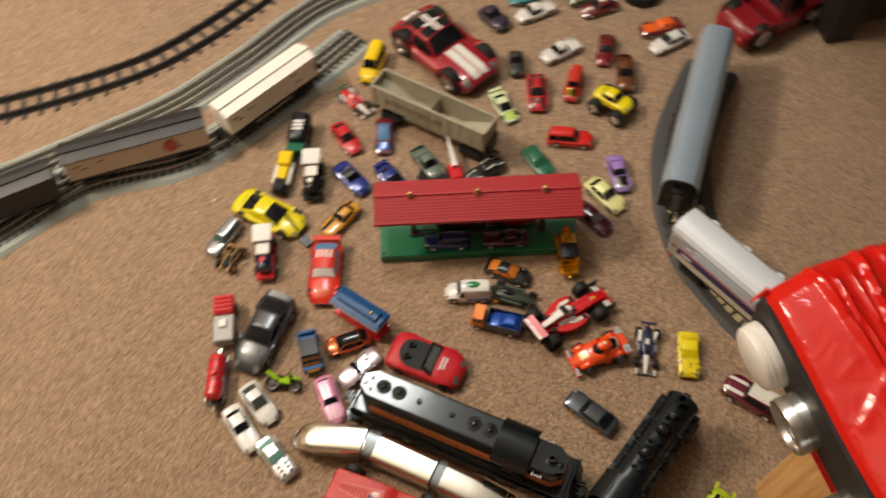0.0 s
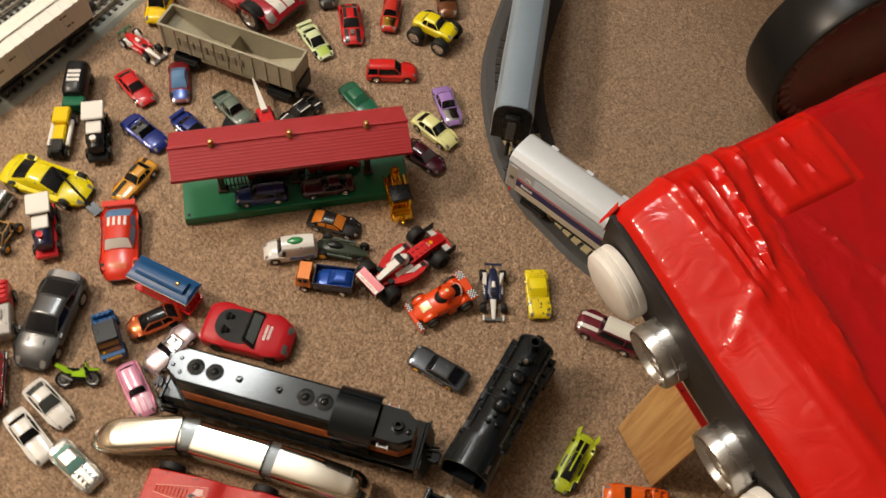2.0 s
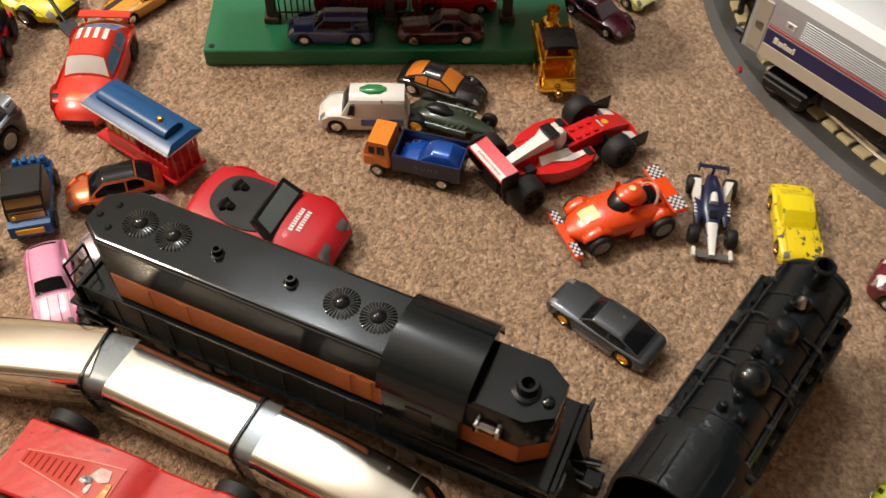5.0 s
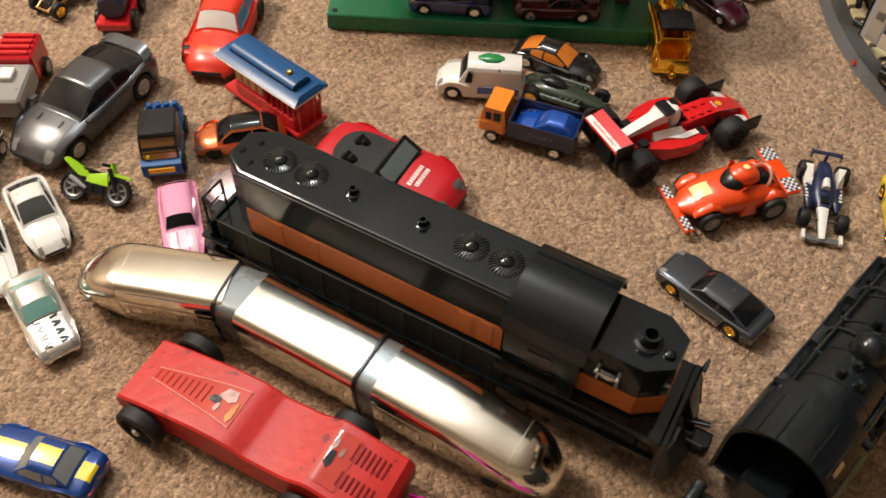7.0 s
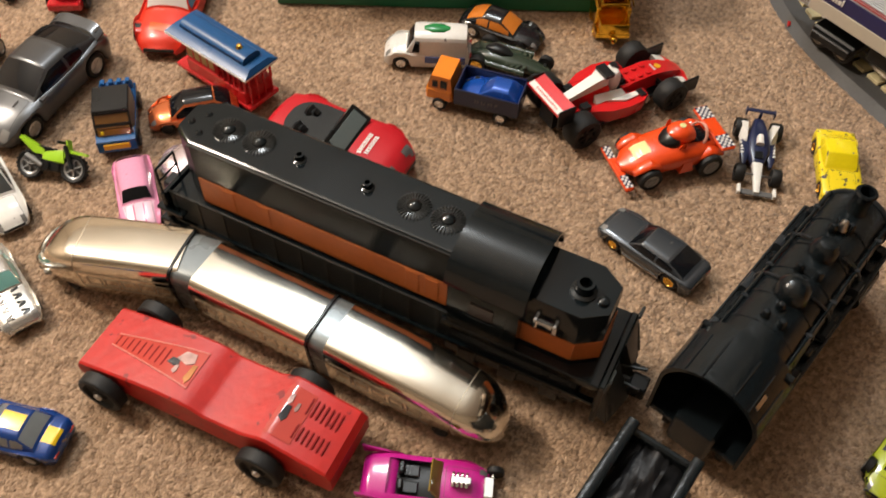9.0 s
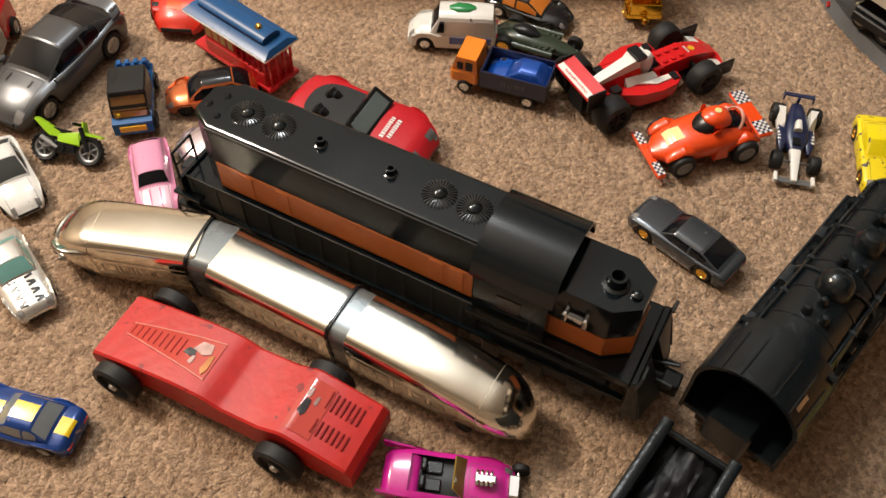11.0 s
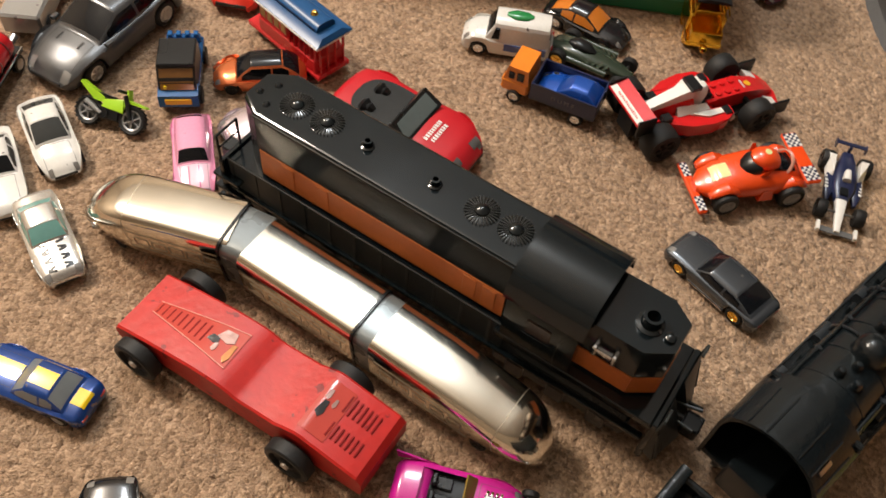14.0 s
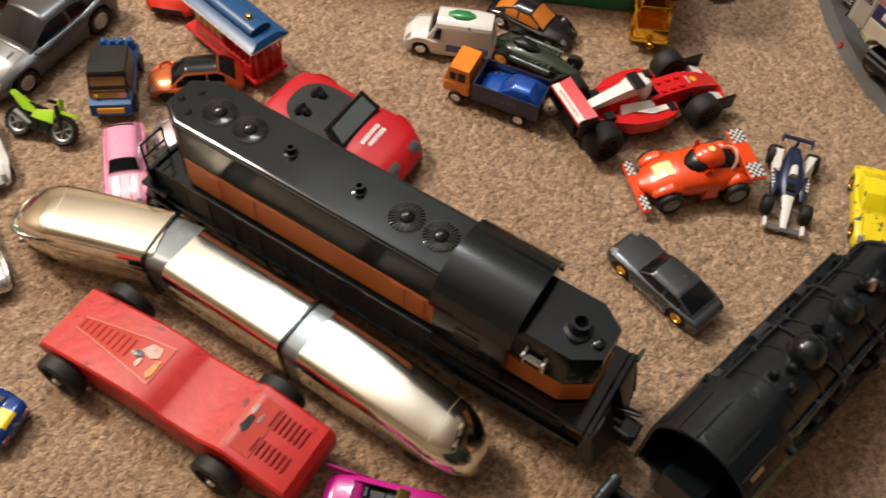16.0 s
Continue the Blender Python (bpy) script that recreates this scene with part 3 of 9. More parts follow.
def car(label, x, y, yaw, L, body, style="coupe", W=None, H=None, glass=None, roof=None, stripe=None, stripe_y=((-0.10, 0.10),), rim=None, r=None, spoiler=False, interior=None, grille=None, bumper=None, scoop=None, z=0.0, name="toy_car", category="toy car", group="toy cars on the carpet", tip=0.0, hood=None, seats=True, screen=None, style_cab=None, nose=0.84, tail=0.90, cab_w=0.43, tumble=0.74, lights=True, crown=0.11, hip=0.03, deck=None, lines=True, side_glass=None, rear_glass=None, sunroof=None, spokes=5, carve=None, trim=None):
    W = W or L * 0.41
    H = H or L * 0.30
    r = r or L * 0.078
    glass = glass or glass_dark
    c = thing(name, label, category, x, y, yaw, z, group, tip)
    base, cab = STYLES[style]
    base, cab = deck or base, style_cab or cab
    if carve is None:
        carve = BEDS.get(style) or (None if cab else (-0.30, 0.10, 0.20, 0.36))
    z0 = r * 0.50
    skin = Shell(L, W, H, z0, base, cab, r, nose, tail, cab_w, tumble, carve, crown, hip)
    boxy = style in ("van", "suv", "wagon")

    def sort(fx, j):
        if carve and carve[0] <= fx <= carve[1] and j >= 6:
            return "interior"
        if cab:
            rb, fb, rr, fr = cab
            if j >= 10:
                if fr + (fb - fr) * 0.07 < fx < fb - (fb - fr) * 0.10:
                    return "windshield"
                if rb + (rr - rb) * 0.14 < fx < rr + (rb - rr) * 0.12:
                    return "rear_window"
                if roof and rr - (rr - rb) * 0.05 <= fx <= fr + (fb - fr) * 0.05:
                    return "roof"
                if sunroof and rr < fx < fr and j >= 11:
                    return "sunroof"
            if j in (7, 8) and rr - (rr - rb) * (0.9 if boxy else 0.35) < fx < fr + (fb - fr) * 0.62:
                mid = rr + (fr - rr) * 0.35
                return "body" if abs(fx - mid) < 0.011 else "side_window front" if fx > mid else "side_window rear"
        if hood and j >= 8 and (0.20 if not cab else cab[1] + 0.01) < fx < 0.44:
            return "hood_panel"
        return "body"

    mats = {"body": body, "windshield": screen or glass, "rear_window": rear_glass or glass, "side_window": side_glass or glass, "roof": roof or body, "sunroof": sunroof or glass, "hood_panel": hood or body, "interior": interior or (body if style == "pickup" else plastic_black)}
    tags = {"windshield": "plain pale windshield" if screen else "", "interior": "dark open cockpit" if style != "pickup" else "open load bed"}
    for n, bm in skin.build(sort).items():
        bmesh.ops.remove_doubles(bm, verts=bm.verts, dist=1e-6)
        n = n.split()[0]
        part(n, bm, mats[n], c, tags.get(n, ""), True, 42)
    bm = bmesh.new()
    box(bm, -L * 0.45, L * 0.44, -W * 0.36, W * 0.36, r * 0.45, z0 + H * 0.10, 0.0008)
    for ax in (0.31, -0.30):
        box(bm, ax * L - r * 1.1, ax * L + r * 1.1, -W * 0.30, W * 0.30, r * 0.6, min(r * 1.8, skin.deck_z(ax) - H * 0.16), 0.0008)
    part("chassis", bm, plastic_black, c)
    if not cab and style == "open":
        zt = skin(0.13 * L, 0)
        bm = bmesh.new()
        q = [(L * 0.125, -W * 0.38, zt - H * 0.03), (L * 0.125, W * 0.38, zt - H * 0.03), (L * 0.045, W * 0.32, H), (L * 0.045, -W * 0.32, H)]
        sheet(bm, q, 0, 1, 0, 1, 0.0005, 0.0005)
        part("windshield", bm, glass, c, "dark windshield")
        if seats:
            for s in (1, -1):
                bm = bmesh.new()
                zs = skin(-0.17 * L, 0)
                box(bm, -L * 0.22, -L * 0.17, s * W * 0.17 - W * 0.12, s * W * 0.17 + W * 0.12, zs - 0.0005, zs + H * 0.30, 0.0012)
                box(bm, -L * 0.18, -L * 0.05, s * W * 0.17 - W * 0.12, s * W * 0.17 + W * 0.12, zs - 0.0005, zs + H * 0.08, 0.0010)
                part("seat", bm, interior or plastic_black, c)
    if lines:
        fx0 = cab[1] + 0.015 if cab else 0.16
        cut = [(fx0, fx0 + 0.0035, -0.32, 0.32), (fx0, 0.44, -0.32, -0.3125), (fx0, 0.44, 0.3125, 0.32)]
        if cab and cab[0] > -0.42:
            cut.append((cab[0] - 0.018, cab[0] - 0.0145, -0.34, 0.34))
        for xa, xb, ya, yb in cut:
            bm = bmesh.new()
            strip(bm, skin, xa * L, xb * L, ya * W, yb * W, 0.00012, 10, 8)
            part("shut_line", bm, shut_dark, c)
    if stripe:
        for a, b in stripe_y:
            runs = [(-0.485, (cab[0] if cab else -0.31) - 0.005), ((cab[1] if cab else 0.14) + 0.005, 0.485)] + ([(cab[2], cab[3])] if cab else [])
            for k, (x0, x1) in enumerate(runs):
                bm = bmesh.new()
                strip(bm, skin, x0 * L, x1 * L, a * W, b * W, 0.00035, 16, 4)
                part("stripe", bm, stripe, c)
    if scoop:
        bm = bmesh.new()
        hz = skin(0.3 * L, 0)
        hull(bm, [(0.22 * L, sy * W * 0.10, hz - 0.001) for sy in (-1, 1)] + [(0.37 * L, sy * W * 0.10, hz - 0.002) for sy in (-1, 1)] + [(0.24 * L, sy * W * 0.08, hz + H * 0.10) for sy in (-1, 1)] + [(0.34 * L, sy * W * 0.08, hz + H * 0.08) for sy in (-1, 1)])
        part("hood_scoop", bm, scoop, c)
    if spoiler:
        bm = bmesh.new()
        zt = skin(-0.45 * L, 0)
        box(bm, -L * 0.500, -L * 0.42, -W * 0.43, W * 0.43, zt + H * 0.13, zt + H * 0.18, 0.0004)
        for s in (-1, 1):
            box(bm, -L * 0.47, -L * 0.44, s * W * 0.34 - 0.0006, s * W * 0.34 + 0.0006, zt - H * 0.05, zt + H * 0.14, 0.0001)
        part("spoiler", bm, body, c)
    if lights:
        for s in (-1, 1):
            bm = bmesh.new()
            e = skin.plan(0.45)
            strip(bm, skin, L * 0.430, L * 0.492, s * e * 0.58, s * e * 0.86, 0.0003, 5, 3)
            part("headlight", bm, lamp_white, c)
            bm = bmesh.new()
            zt = skin(-0.48 * L, W * 0.3)
            box(bm, -L * 0.5125, -L * 0.495, s * W * 0.28 - W * 0.08, s * W * 0.28 + W * 0.08, zt - H * 0.20, zt - H * 0.11, 0.0003)
            part("tail_light", bm, lamp_red, c)
    if bumper:
        for s in (-1, 1):
            bm = bmesh.new()
            box(bm, s * L * 0.507 - L * 0.012, s * L * 0.507 + L * 0.012, -W * 0.40, W * 0.40, z0 + H * 0.02, z0 + H * 0.12, 0.0004)
            part("bumper", bm, bumper, c)
    bm = bmesh.new()
    box(bm, L * 0.500, L * 0.5125, -W * 0.25, W * 0.25, z0 + H * 0.08, z0 + H * 0.17, 0.0003)
    part("grille", bm, grille or plastic_black, c)
    if trim:
        for s in (-1, 1):
            bm = bmesh.new()
            box(bm, -L * 0.20, L * 0.20, s * W * 0.485 - 0.0008, s * W * 0.485 + 0.0006, z0 + H * 0.01, z0 + H * 0.06, 0.0002)
            part("sill", bm, trim, c)
    for fx, k in ((0.31, 0.95), (-0.30, 1.05)):
        for s in (-1, 1):
            wheel(c, fx * L, s * (W / 2 - r * 0.46), r * k, r * k, r * 0.75, s, None, rim, spokes)
    return c, skin


red = paint(0.52, 0.012, 0.016)
orange = paint(0.75, 0.12, 0.012)
yellow = paint(0.80, 0.55, 0.01)
white = paint(0.68, 0.67, 0.64)
black = paint(0.012, 0.012, 0.013)
blue = paint(0.008, 0.025, 0.20, 0.2)
royal = paint(0.008, 0.05, 0.24, 0.3)
green = paint(0.015, 0.13, 0.07)
silver = paint(0.42, 0.42, 0.42, 0.8)
gunmetal = paint(0.052, 0.060, 0.070, 0.4)
orange_met = paint(0.62, 0.16, 0.05, 0.5)
pink = paint(0.72, 0.30, 0.46)
magenta = paint(0.50, 0.015, 0.25)
maroon = paint(0.13, 0.010, 0.022)
purple = paint(0.33, 0.20, 0.52)
pale_yellow = paint(0.72, 0.72, 0.32)
gold_rim = gold_chrome

# the first ring, about the red-roofed station
car("yellow die-cast delivery van with ribbed roof", -0.084, 1.136, -113, 0.080, yellow, "van", 0.036, 0.040)
car("small red die-cast coupe with a dark windshield", -0.147, 0.978, -66, 0.074, red, "coupe", 0.030, 0.022)
c, f = car("red and blue die-cast sports car with a blue canopy", -0.082, 0.971, -98, 0.074, dark_red, "wedge", 0.031, 0.023, glass=glass_blue, roof=glass_blue, hood=royal, rim=steel)
car("metallic blue die-cast convertible with grey seats", -0.145, 0.889, -57, 0.076, blue, "open", 0.032, 0.022, glass=glass_dark, interior=plastic_grey)
car("blue die-cast sports car with a white panel", -0.078, 0.876, -59, 0.072, blue, "wedge", 0.031, 0.022, hood=white, spoiler=True)
car("orange and black die-cast muscle car", -0.170, 0.810, -137, 0.074, paint(0.62, 0.30, 0.03), "muscle", 0.030, 0.023, stripe=black, stripe_y=((-0.3, -0.1),), hood=None)
car("larger yellow sports car with black windows", -0.283, 0.838, -37, 0.126, paint(0.72, 0.62, 0.01), "gt", 0.056, 0.032, rim=steel, r=0.0095, nose=0.62, tail=0.84, style_cab=(-0.36, 0.24, -0.12, 0.02), cab_w=0.37, tumble=0.74, side_glass=paint(0.72, 0.62, 0.01), crown=0.20, hip=0.06)
car("silver die-cast station wagon with tinted glass", -0.358, 0.806, -129, 0.072, silver, "wagon", 0.029, 0.024, glass=material("green_window", (0.05, 0.10, 0.09), 0.1, 0, 0.5))
c, f = car("white and grey die-cast van with a green badge", 0.011, 0.641, 172, 0.070, white, "van", 0.030, 0.033, roof=white, side_glass=white, rear_glass=white, crown=0.12, deck=[(-0.5, 0.42), (-0.48, 0.54), (-0.3, 0.56), (0.0, 0.56), (0.24, 0.58), (0.38, 0.56), (0.46, 0.48), (0.5, 0.34)], style_cab=(-0.485, 0.25, -0.45, 0.15), tumble=0.80, cab_w=0.46, r=0.0064, lines=False)
bm = bmesh.new()
loft(bm, [(-0.018, 0.0020, 0.030, 0.0338, 2.4), (-0.013, 0.0052, 0.030, 0.0346, 2.4), (-0.004, 0.0056, 0.030, 0.0350, 2.4), (0.003, 0.0022, 0.030, 0.0338, 2.4)], 14)
part("roof_badge", bm, paint(0.02, 0.22, 0.06), c, "green roof badge")
for s in (-1, 1):
    bm = bmesh.new()
    hull(bm, [(0.0065, s * 0.0128, 0.0195), (0.0120, s * 0.0128, 0.0195), (0.0065, s * 0.0112, 0.0275), (0.0098, s * 0.0112, 0.0275), (0.0065, s * 0.0150, 0.0192), (0.0125, s * 0.0150, 0.0192), (0.0065, s * 0.0131, 0.0272), (0.0102, s * 0.0131, 0.0272)])
    part("cab_window", bm, glass_dark, c, "dark cab window")
    bm = bmesh.new()
    box(bm, -0.031, 0.002, s * 0.0147 - 0.0004, s * 0.0147 + 0.0006, 0.0085, 0.0150, 0.0002)
    part("side_print", bm, paint(0.05, 0.09, 0.30), c, "blue printed side panel")
    bm = bmesh.new()
    hull(bm, [(-0.030 + a, s * (0.0152 + d), z) for a, z in ((0, 0.0105), (0.010, 0.0135), (0.017, 0.0110), (0.008, 0.0090)) for d in (-0.0004, 0.0002)])
    part("side_print", bm, paint(0.14, 0.11, 0.07), c, "brown printed patch")
amber_pane = material("orange_window", (0.60, 0.19, 0.025), 0.16, 0, 0.5, 0.15, 200, 60)
car("black die-cast sports car with orange windows", 0.077, 0.667, -33, 0.072, black, "coupe", 0.031, 0.0225, glass=amber_pane, nose=0.70, style_cab=(-0.44, 0.22, -0.18, 0.02), cab_w=0.41, crown=0.18, hip=0.05)
car("dark grey metallic die-cast muscle car with gold wheels", 0.149, 0.423, 131, 0.077, gunmetal, "muscle", 0.031, 0.0215, rim=gold_rim, style_cab=(-0.43, 0.18, -0.21, 0.06), trim=chrome, nose=0.95, tail=0.95, crown=0.05, cab_w=0.44, tumble=0.84, hip=0.01, deck=[(-0.5, 0.56), (-0.485, 0.66), (-0.3, 0.68), (0.0, 0.67), (0.2, 0.66), (0.4, 0.62), (0.485, 0.58), (0.5, 0.46)])
c, f = car("pink die-cast lowrider with a pale hood", -0.2105, 0.501, -77, 0.074, pink, "gt", 0.029, 0.022, hood=paint(0.78, 0.50, 0.62), nose=0.74, tail=0.90, style_cab=(-0.46, 0.15, -0.34, 0.045), side_glass=pink, rear_glass=pink, crown=0.16, deck=[(-0.5, 0.50), (-0.47, 0.66), (-0.30, 0.70), (0.0, 0.68), (0.2, 0.66), (0.38, 0.60), (0.47, 0.50), (0.5, 0.34)])
bm = bmesh.new()
strip(bm, f, -0.0275, -0.0250, -0.0085, 0.0085, 0.0004, 3, 6)
part("rear_window", bm, glass_dark, c, "narrow dark rear window")
for s in (-1, 1):
    bm = bmesh.new()
    strip(bm, f, 0.014, 0.034, s * 0.0030, s * 0.0038, 0.0004, 8, 1, s * 0.0)
    part("hood_line", bm, paint(0.55, 0.10, 0.24), c)
car("metallic orange die-cast coupe with a black glass roof", -0.177, 0.587, -170, 0.068, orange_met, "coupe", 0.031, 0.0235, roof=glass_dark, rim=plastic_black, nose=0.74, tail=0.80, style_cab=(-0.46, 0.26, -0.24, 0.08), tumble=0.68, crown=0.20, hip=0.06, lines=False, spokes=6)
car("white die-cast sports coupe", -0.311, 0.511, -60, 0.072, white, "gt", 0.031, 0.025, glass=material("grey_smoke_window", (0.05, 0.055, 0.055), 0.14, 0, 0.2), nose=0.68, style_cab=(-0.40, 0.17, -0.20, -0.03))
car("white die-cast coupe with a dark windshield", -0.336, 0.477, -64, 0.076, white, "muscle", 0.030, 0.023)
c, f = car("chrome die-cast car with black tread marks", -0.290, 0.427, -58, 0.072, paint(0.60, 0.59, 0.56, 0.75), "muscle", 0.030, 0.022, glass=material("teal_window", (0.16, 0.36, 0.33), 0.12, 0, 0.5), lines=False)
for s in (-1, 1):
    for k in range(7):
        bm = bmesh.new()
        strip(bm, f, 0.010 + k * 0.0034, 0.0116 + k * 0.0034, s * 0.0028, s * 0.0080, 0.0004, 2, 4, (0.0016 if k % 2 else -0.0012))
        part("tread_mark", bm, plastic_black, c)
car("clear pink and chrome die-cast car", -0.164, 0.543, -145, 0.072, paint(0.66, 0.56, 0.60, 0.8), "open", 0.030, 0.021, interior=chrome)
army_green = paint(0.030, 0.045, 0.030)
t = thing("toy_hot_rod", "dark green die-cast racer with open black wheels", "toy car", 0.078, 0.624, -29, 0, "toy cars on the carpet")
bm = bmesh.new()
loft(bm, [(-0.036, 0.0050, 0.005, 0.0110, 3), (-0.030, 0.0098, 0.004, 0.0150, 3), (-0.012, 0.0115, 0.004, 0.0165, 3), (0.004, 0.0100, 0.004, 0.0145, 3), (0.022, 0.0070, 0.004, 0.0120, 3), (0.034, 0.0042, 0.005, 0.0090, 3)], 20)
part("body", bm, army_green, t)
bm = bmesh.new()
loft(bm, [(-0.022, 0.0020, 0.013, 0.0175, 2.4), (-0.015, 0.0060, 0.013, 0.0205, 2.4), (-0.006, 0.0055, 0.013, 0.0195, 2.4), (0.001, 0.0020, 0.013, 0.0160, 2.4)], 16)
part("canopy", bm, plastic_black, t, "black canopy")
for s in (-1, 1):
    for k in range(4):
        bm = bmesh.new()
        rod(bm, (0.002 + k * 0.0045, s * 0.0060, 0.0125), (-0.002 + k * 0.0045, s * 0.0125, 0.0110), 0.0013, seg=8)
        part("exhaust_pipe", bm, army_green, t)
    bm = bmesh.new()
    rod(bm, (-0.028, s * 0.0128, 0.0100), (0.016, s * 0.0128, 0.0105), 0.0024, seg=12)
    part("side_pipe", bm, army_green, t)
    wheel(t, -0.024, s * 0.0140, 0.0078, 0.0078, 0.0060, s, rubber, gold_rim)
    wheel(t, 0.027, s * 0.0125, 0.0066, 0.0066, 0.0050, s, rubber, steel)
bm = bmesh.new()
rod(bm, (0.027, -0.012, 0.0066), (0.027, 0.012, 0.0066), 0.0012, seg=8)
part("front_axle", bm, steel, t)

c, f = car("worn yellow die-cast car with bare metal chips", 0.307, 0.488, -105, 0.070, chipped(material("chipped_yellow", (0.80, 0.64, 0.008), 0.3, 0, 0.3, 0.05, 90, 60, second=(0.70, 0.54, 0.01)), 0.60, (0.07, 0.06, 0.05), 210), "muscle", 0.031, 0.0225, rim=gold_rim, glass=paint(0.74, 0.60, 0.008), roof=paint(0.80, 0.66, 0.008), nose=0.95, tail=0.95, crown=0.05, hip=0.01, cab_w=0.43, tumble=0.84)
c, f = car("lime green die-cast concept car with a dark canopy", 0.267, 0.262, -139, 0.078, paint(0.42, 0.50, 0.02), "wedge", 0.032, 0.020, nose=0.50, tail=0.72, roof=glass_dark, style_cab=(-0.40, 0.33, -0.10, 0.06), cab_w=0.24, crown=0.16, hip=0.07)
bm = bmesh.new()
strip(bm, f, -0.030, 0.014, -0.0011, 0.0011, 0.0005, 12, 2)
part("canopy_ridge", bm, paint(0.42, 0.50, 0.02), c, "lime ridge along the canopy")
for s in (-1, 1):
    bm = bmesh.new()
    hull(bm, [(x, s * y, z) for x, y, z in ((-0.040, 0.0095, 0.0110), (-0.034, 0.0145, 0.0110), (-0.045, 0.0110, 0.0165), (-0.040, 0.0150, 0.0150), (-0.032, 0.0090, 0.0120), (-0.041, 0.0125, 0.0100))])
    part("tail_fin", bm, paint(0.42, 0.50, 0.02), c)
    bm = bmesh.new()
    strip(bm, f, -0.004, 0.012, s * 0.0105, s * 0.0125, 0.0005, 6, 2, 0.0)
    part("side_slot", bm, plastic_black, c)
car("orange die-cast muscle car with a white nose", 0.322, 0.200, 156, 0.076, orange, "pickup", 0.031, 0.025, hood=None, bumper=white_plastic, rim=steel)
car("blue die-cast muscle car with yellow stripes", -0.268, 0.324, 160, 0.074, royal, "muscle", 0.031, 0.023, stripe=yellow, stripe_y=((-0.17, 0.17),), rim=steel, glass=material("grey_window", (0.16, 0.18, 0.19), 0.14, 0, 0.4))
car("white and green die-cast sports car", 0.131, 1.002, -74, 0.074, paint(0.62, 0.70, 0.42), "wedge", 0.030, 0.020, hood=paint(0.45, 0.62, 0.12), spoiler=True)
car("red die-cast hot rod with black stripes", 0.194, 1.022, -99, 0.082, red, "coupe", 0.036, 0.026, stripe=black, stripe_y=((-0.34, -0.16), (0.16, 0.34)), scoop=chrome)
car("red die-cast pickup with a gold badge", 0.261, 1.027, -113, 0.072, paint(0.50, 0.03, 0.02), "suv", 0.029, 0.027, hood=gold_chrome)
car("dark red metallic die-cast coupe", 0.337, 1.102, -111, 0.074, paint(0.20, 0.012, 0.016, 0.3), "coupe", 0.030, 0.023)
car("white and pale green die-cast pickup", 0.257, 1.113, -157, 0.078, white, "pickup", 0.031, 0.027, hood=None)
car("bright red die-cast estate car", 0.228, 0.909, -16, 0.076, paint(0.62, 0.018, 0.014), "wagon", 0.031, 0.030)
car("plain green die-cast car without any glass", 0.165, 0.871, -68, 0.068, green, "sedan", 0.031, 0.021, glass=green)
car("lilac die-cast hot rod with a chrome engine", 0.290, 0.825, -90, 0.074, purple, "classic", 0.030, 0.023, hood=chrome)
car("pale yellow die-cast hatchback", 0.258, 0.784, -60, 0.074, pale_yellow, "coupe", 0.031, 0.026)
car("maroon die-cast sports coupe with bright headlights", 0.229, 0.744, -59, 0.070, paint(0.075, 0.006, 0.018), "coupe", 0.030, 0.021, nose=0.76, crown=0.16, hip=0.05, screen=material("grey_purple_window", (0.10, 0.085, 0.095), 0.15, 0, 0.3), lines=False)
car("black die-cast patrol car with thin white stripes", 0.076, 0.867, -151, 0.072, black, "sedan", 0.030, 0.023, stripe=white, stripe_y=((-0.30, -0.24), (0.24, 0.30)), rim=steel)
car("grey-green die-cast tow truck", -0.017, 0.899, -66, 0.074, paint(0.12, 0.16, 0.13), "pickup", 0.030, 0.028)
car("teal die-cast coupe with dark windows", 0.226, 1.266, -176, 0.074, paint(0.02, 0.24, 0.30), "coupe", 0.030, 0.022)
car("white die-cast pickup with a dark bed", 0.232, 1.222, -162, 0.078, white, "pickup", 0.031, 0.026)
car("dark red and white striped die-cast car", 0.352, 1.212, -166, 0.074, dark_red, "coupe", 0.031, 0.024, stripe=white)
car("grey-green die-cast truck with an open bed", 0.335, 1.248, -166, 0.074, paint(0.16, 0.17, 0.10), "pickup", 0.031, 0.028)
car("dark red die-cast car with an orange flame", 0.450, 1.139, -175, 0.078, dark_red, "muscle", 0.032, 0.024, hood=orange, roof=orange, glass=orange)
car("white and chrome die-cast coupe", 0.456, 1.101, -159, 0.080, white, "coupe", 0.031, 0.024)
car("maroon toy hatchback with a cream roof", 0.376, 0.408, 137, 0.086, maroon, "suv", 0.038, 0.034, roof=paint(0.72, 0.72, 0.62), stripe=paint(0.70, 0.66, 0.62), stripe_y=((-0.30, -0.16), (0.16, 0.30)))
car("dark violet die-cast hot rod", 0.152, 1.218, -59, 0.066, paint(0.03, 0.02, 0.045), "classic", 0.034, 0.032)
car("small black die-cast tractor", 0.172, 1.097, -96, 0.058, paint(0.03, 0.03, 0.028), "classic", 0.028, 0.028)
car("brown copper die-cast truck with an open frame", 0.356, 1.038, -100, 0.082, paint(0.20, 0.075, 0.03, 0.4), "pickup", 0.033, 0.034)
car("blue die-cast van parked on the station platform", -0.008, 0.729, 172, 0.070, paint(0.012, 0.024, 0.12), "wagon", 0.028, 0.026, z=0.0155, group="cars in the station", hood=royal)
car("maroon die-cast coupe parked on the station platform", 0.082, 0.719, 174, 0.072, paint(0.055, 0.010, 0.014), "muscle", 0.029, 0.023, z=0.0155, group="cars in the station")
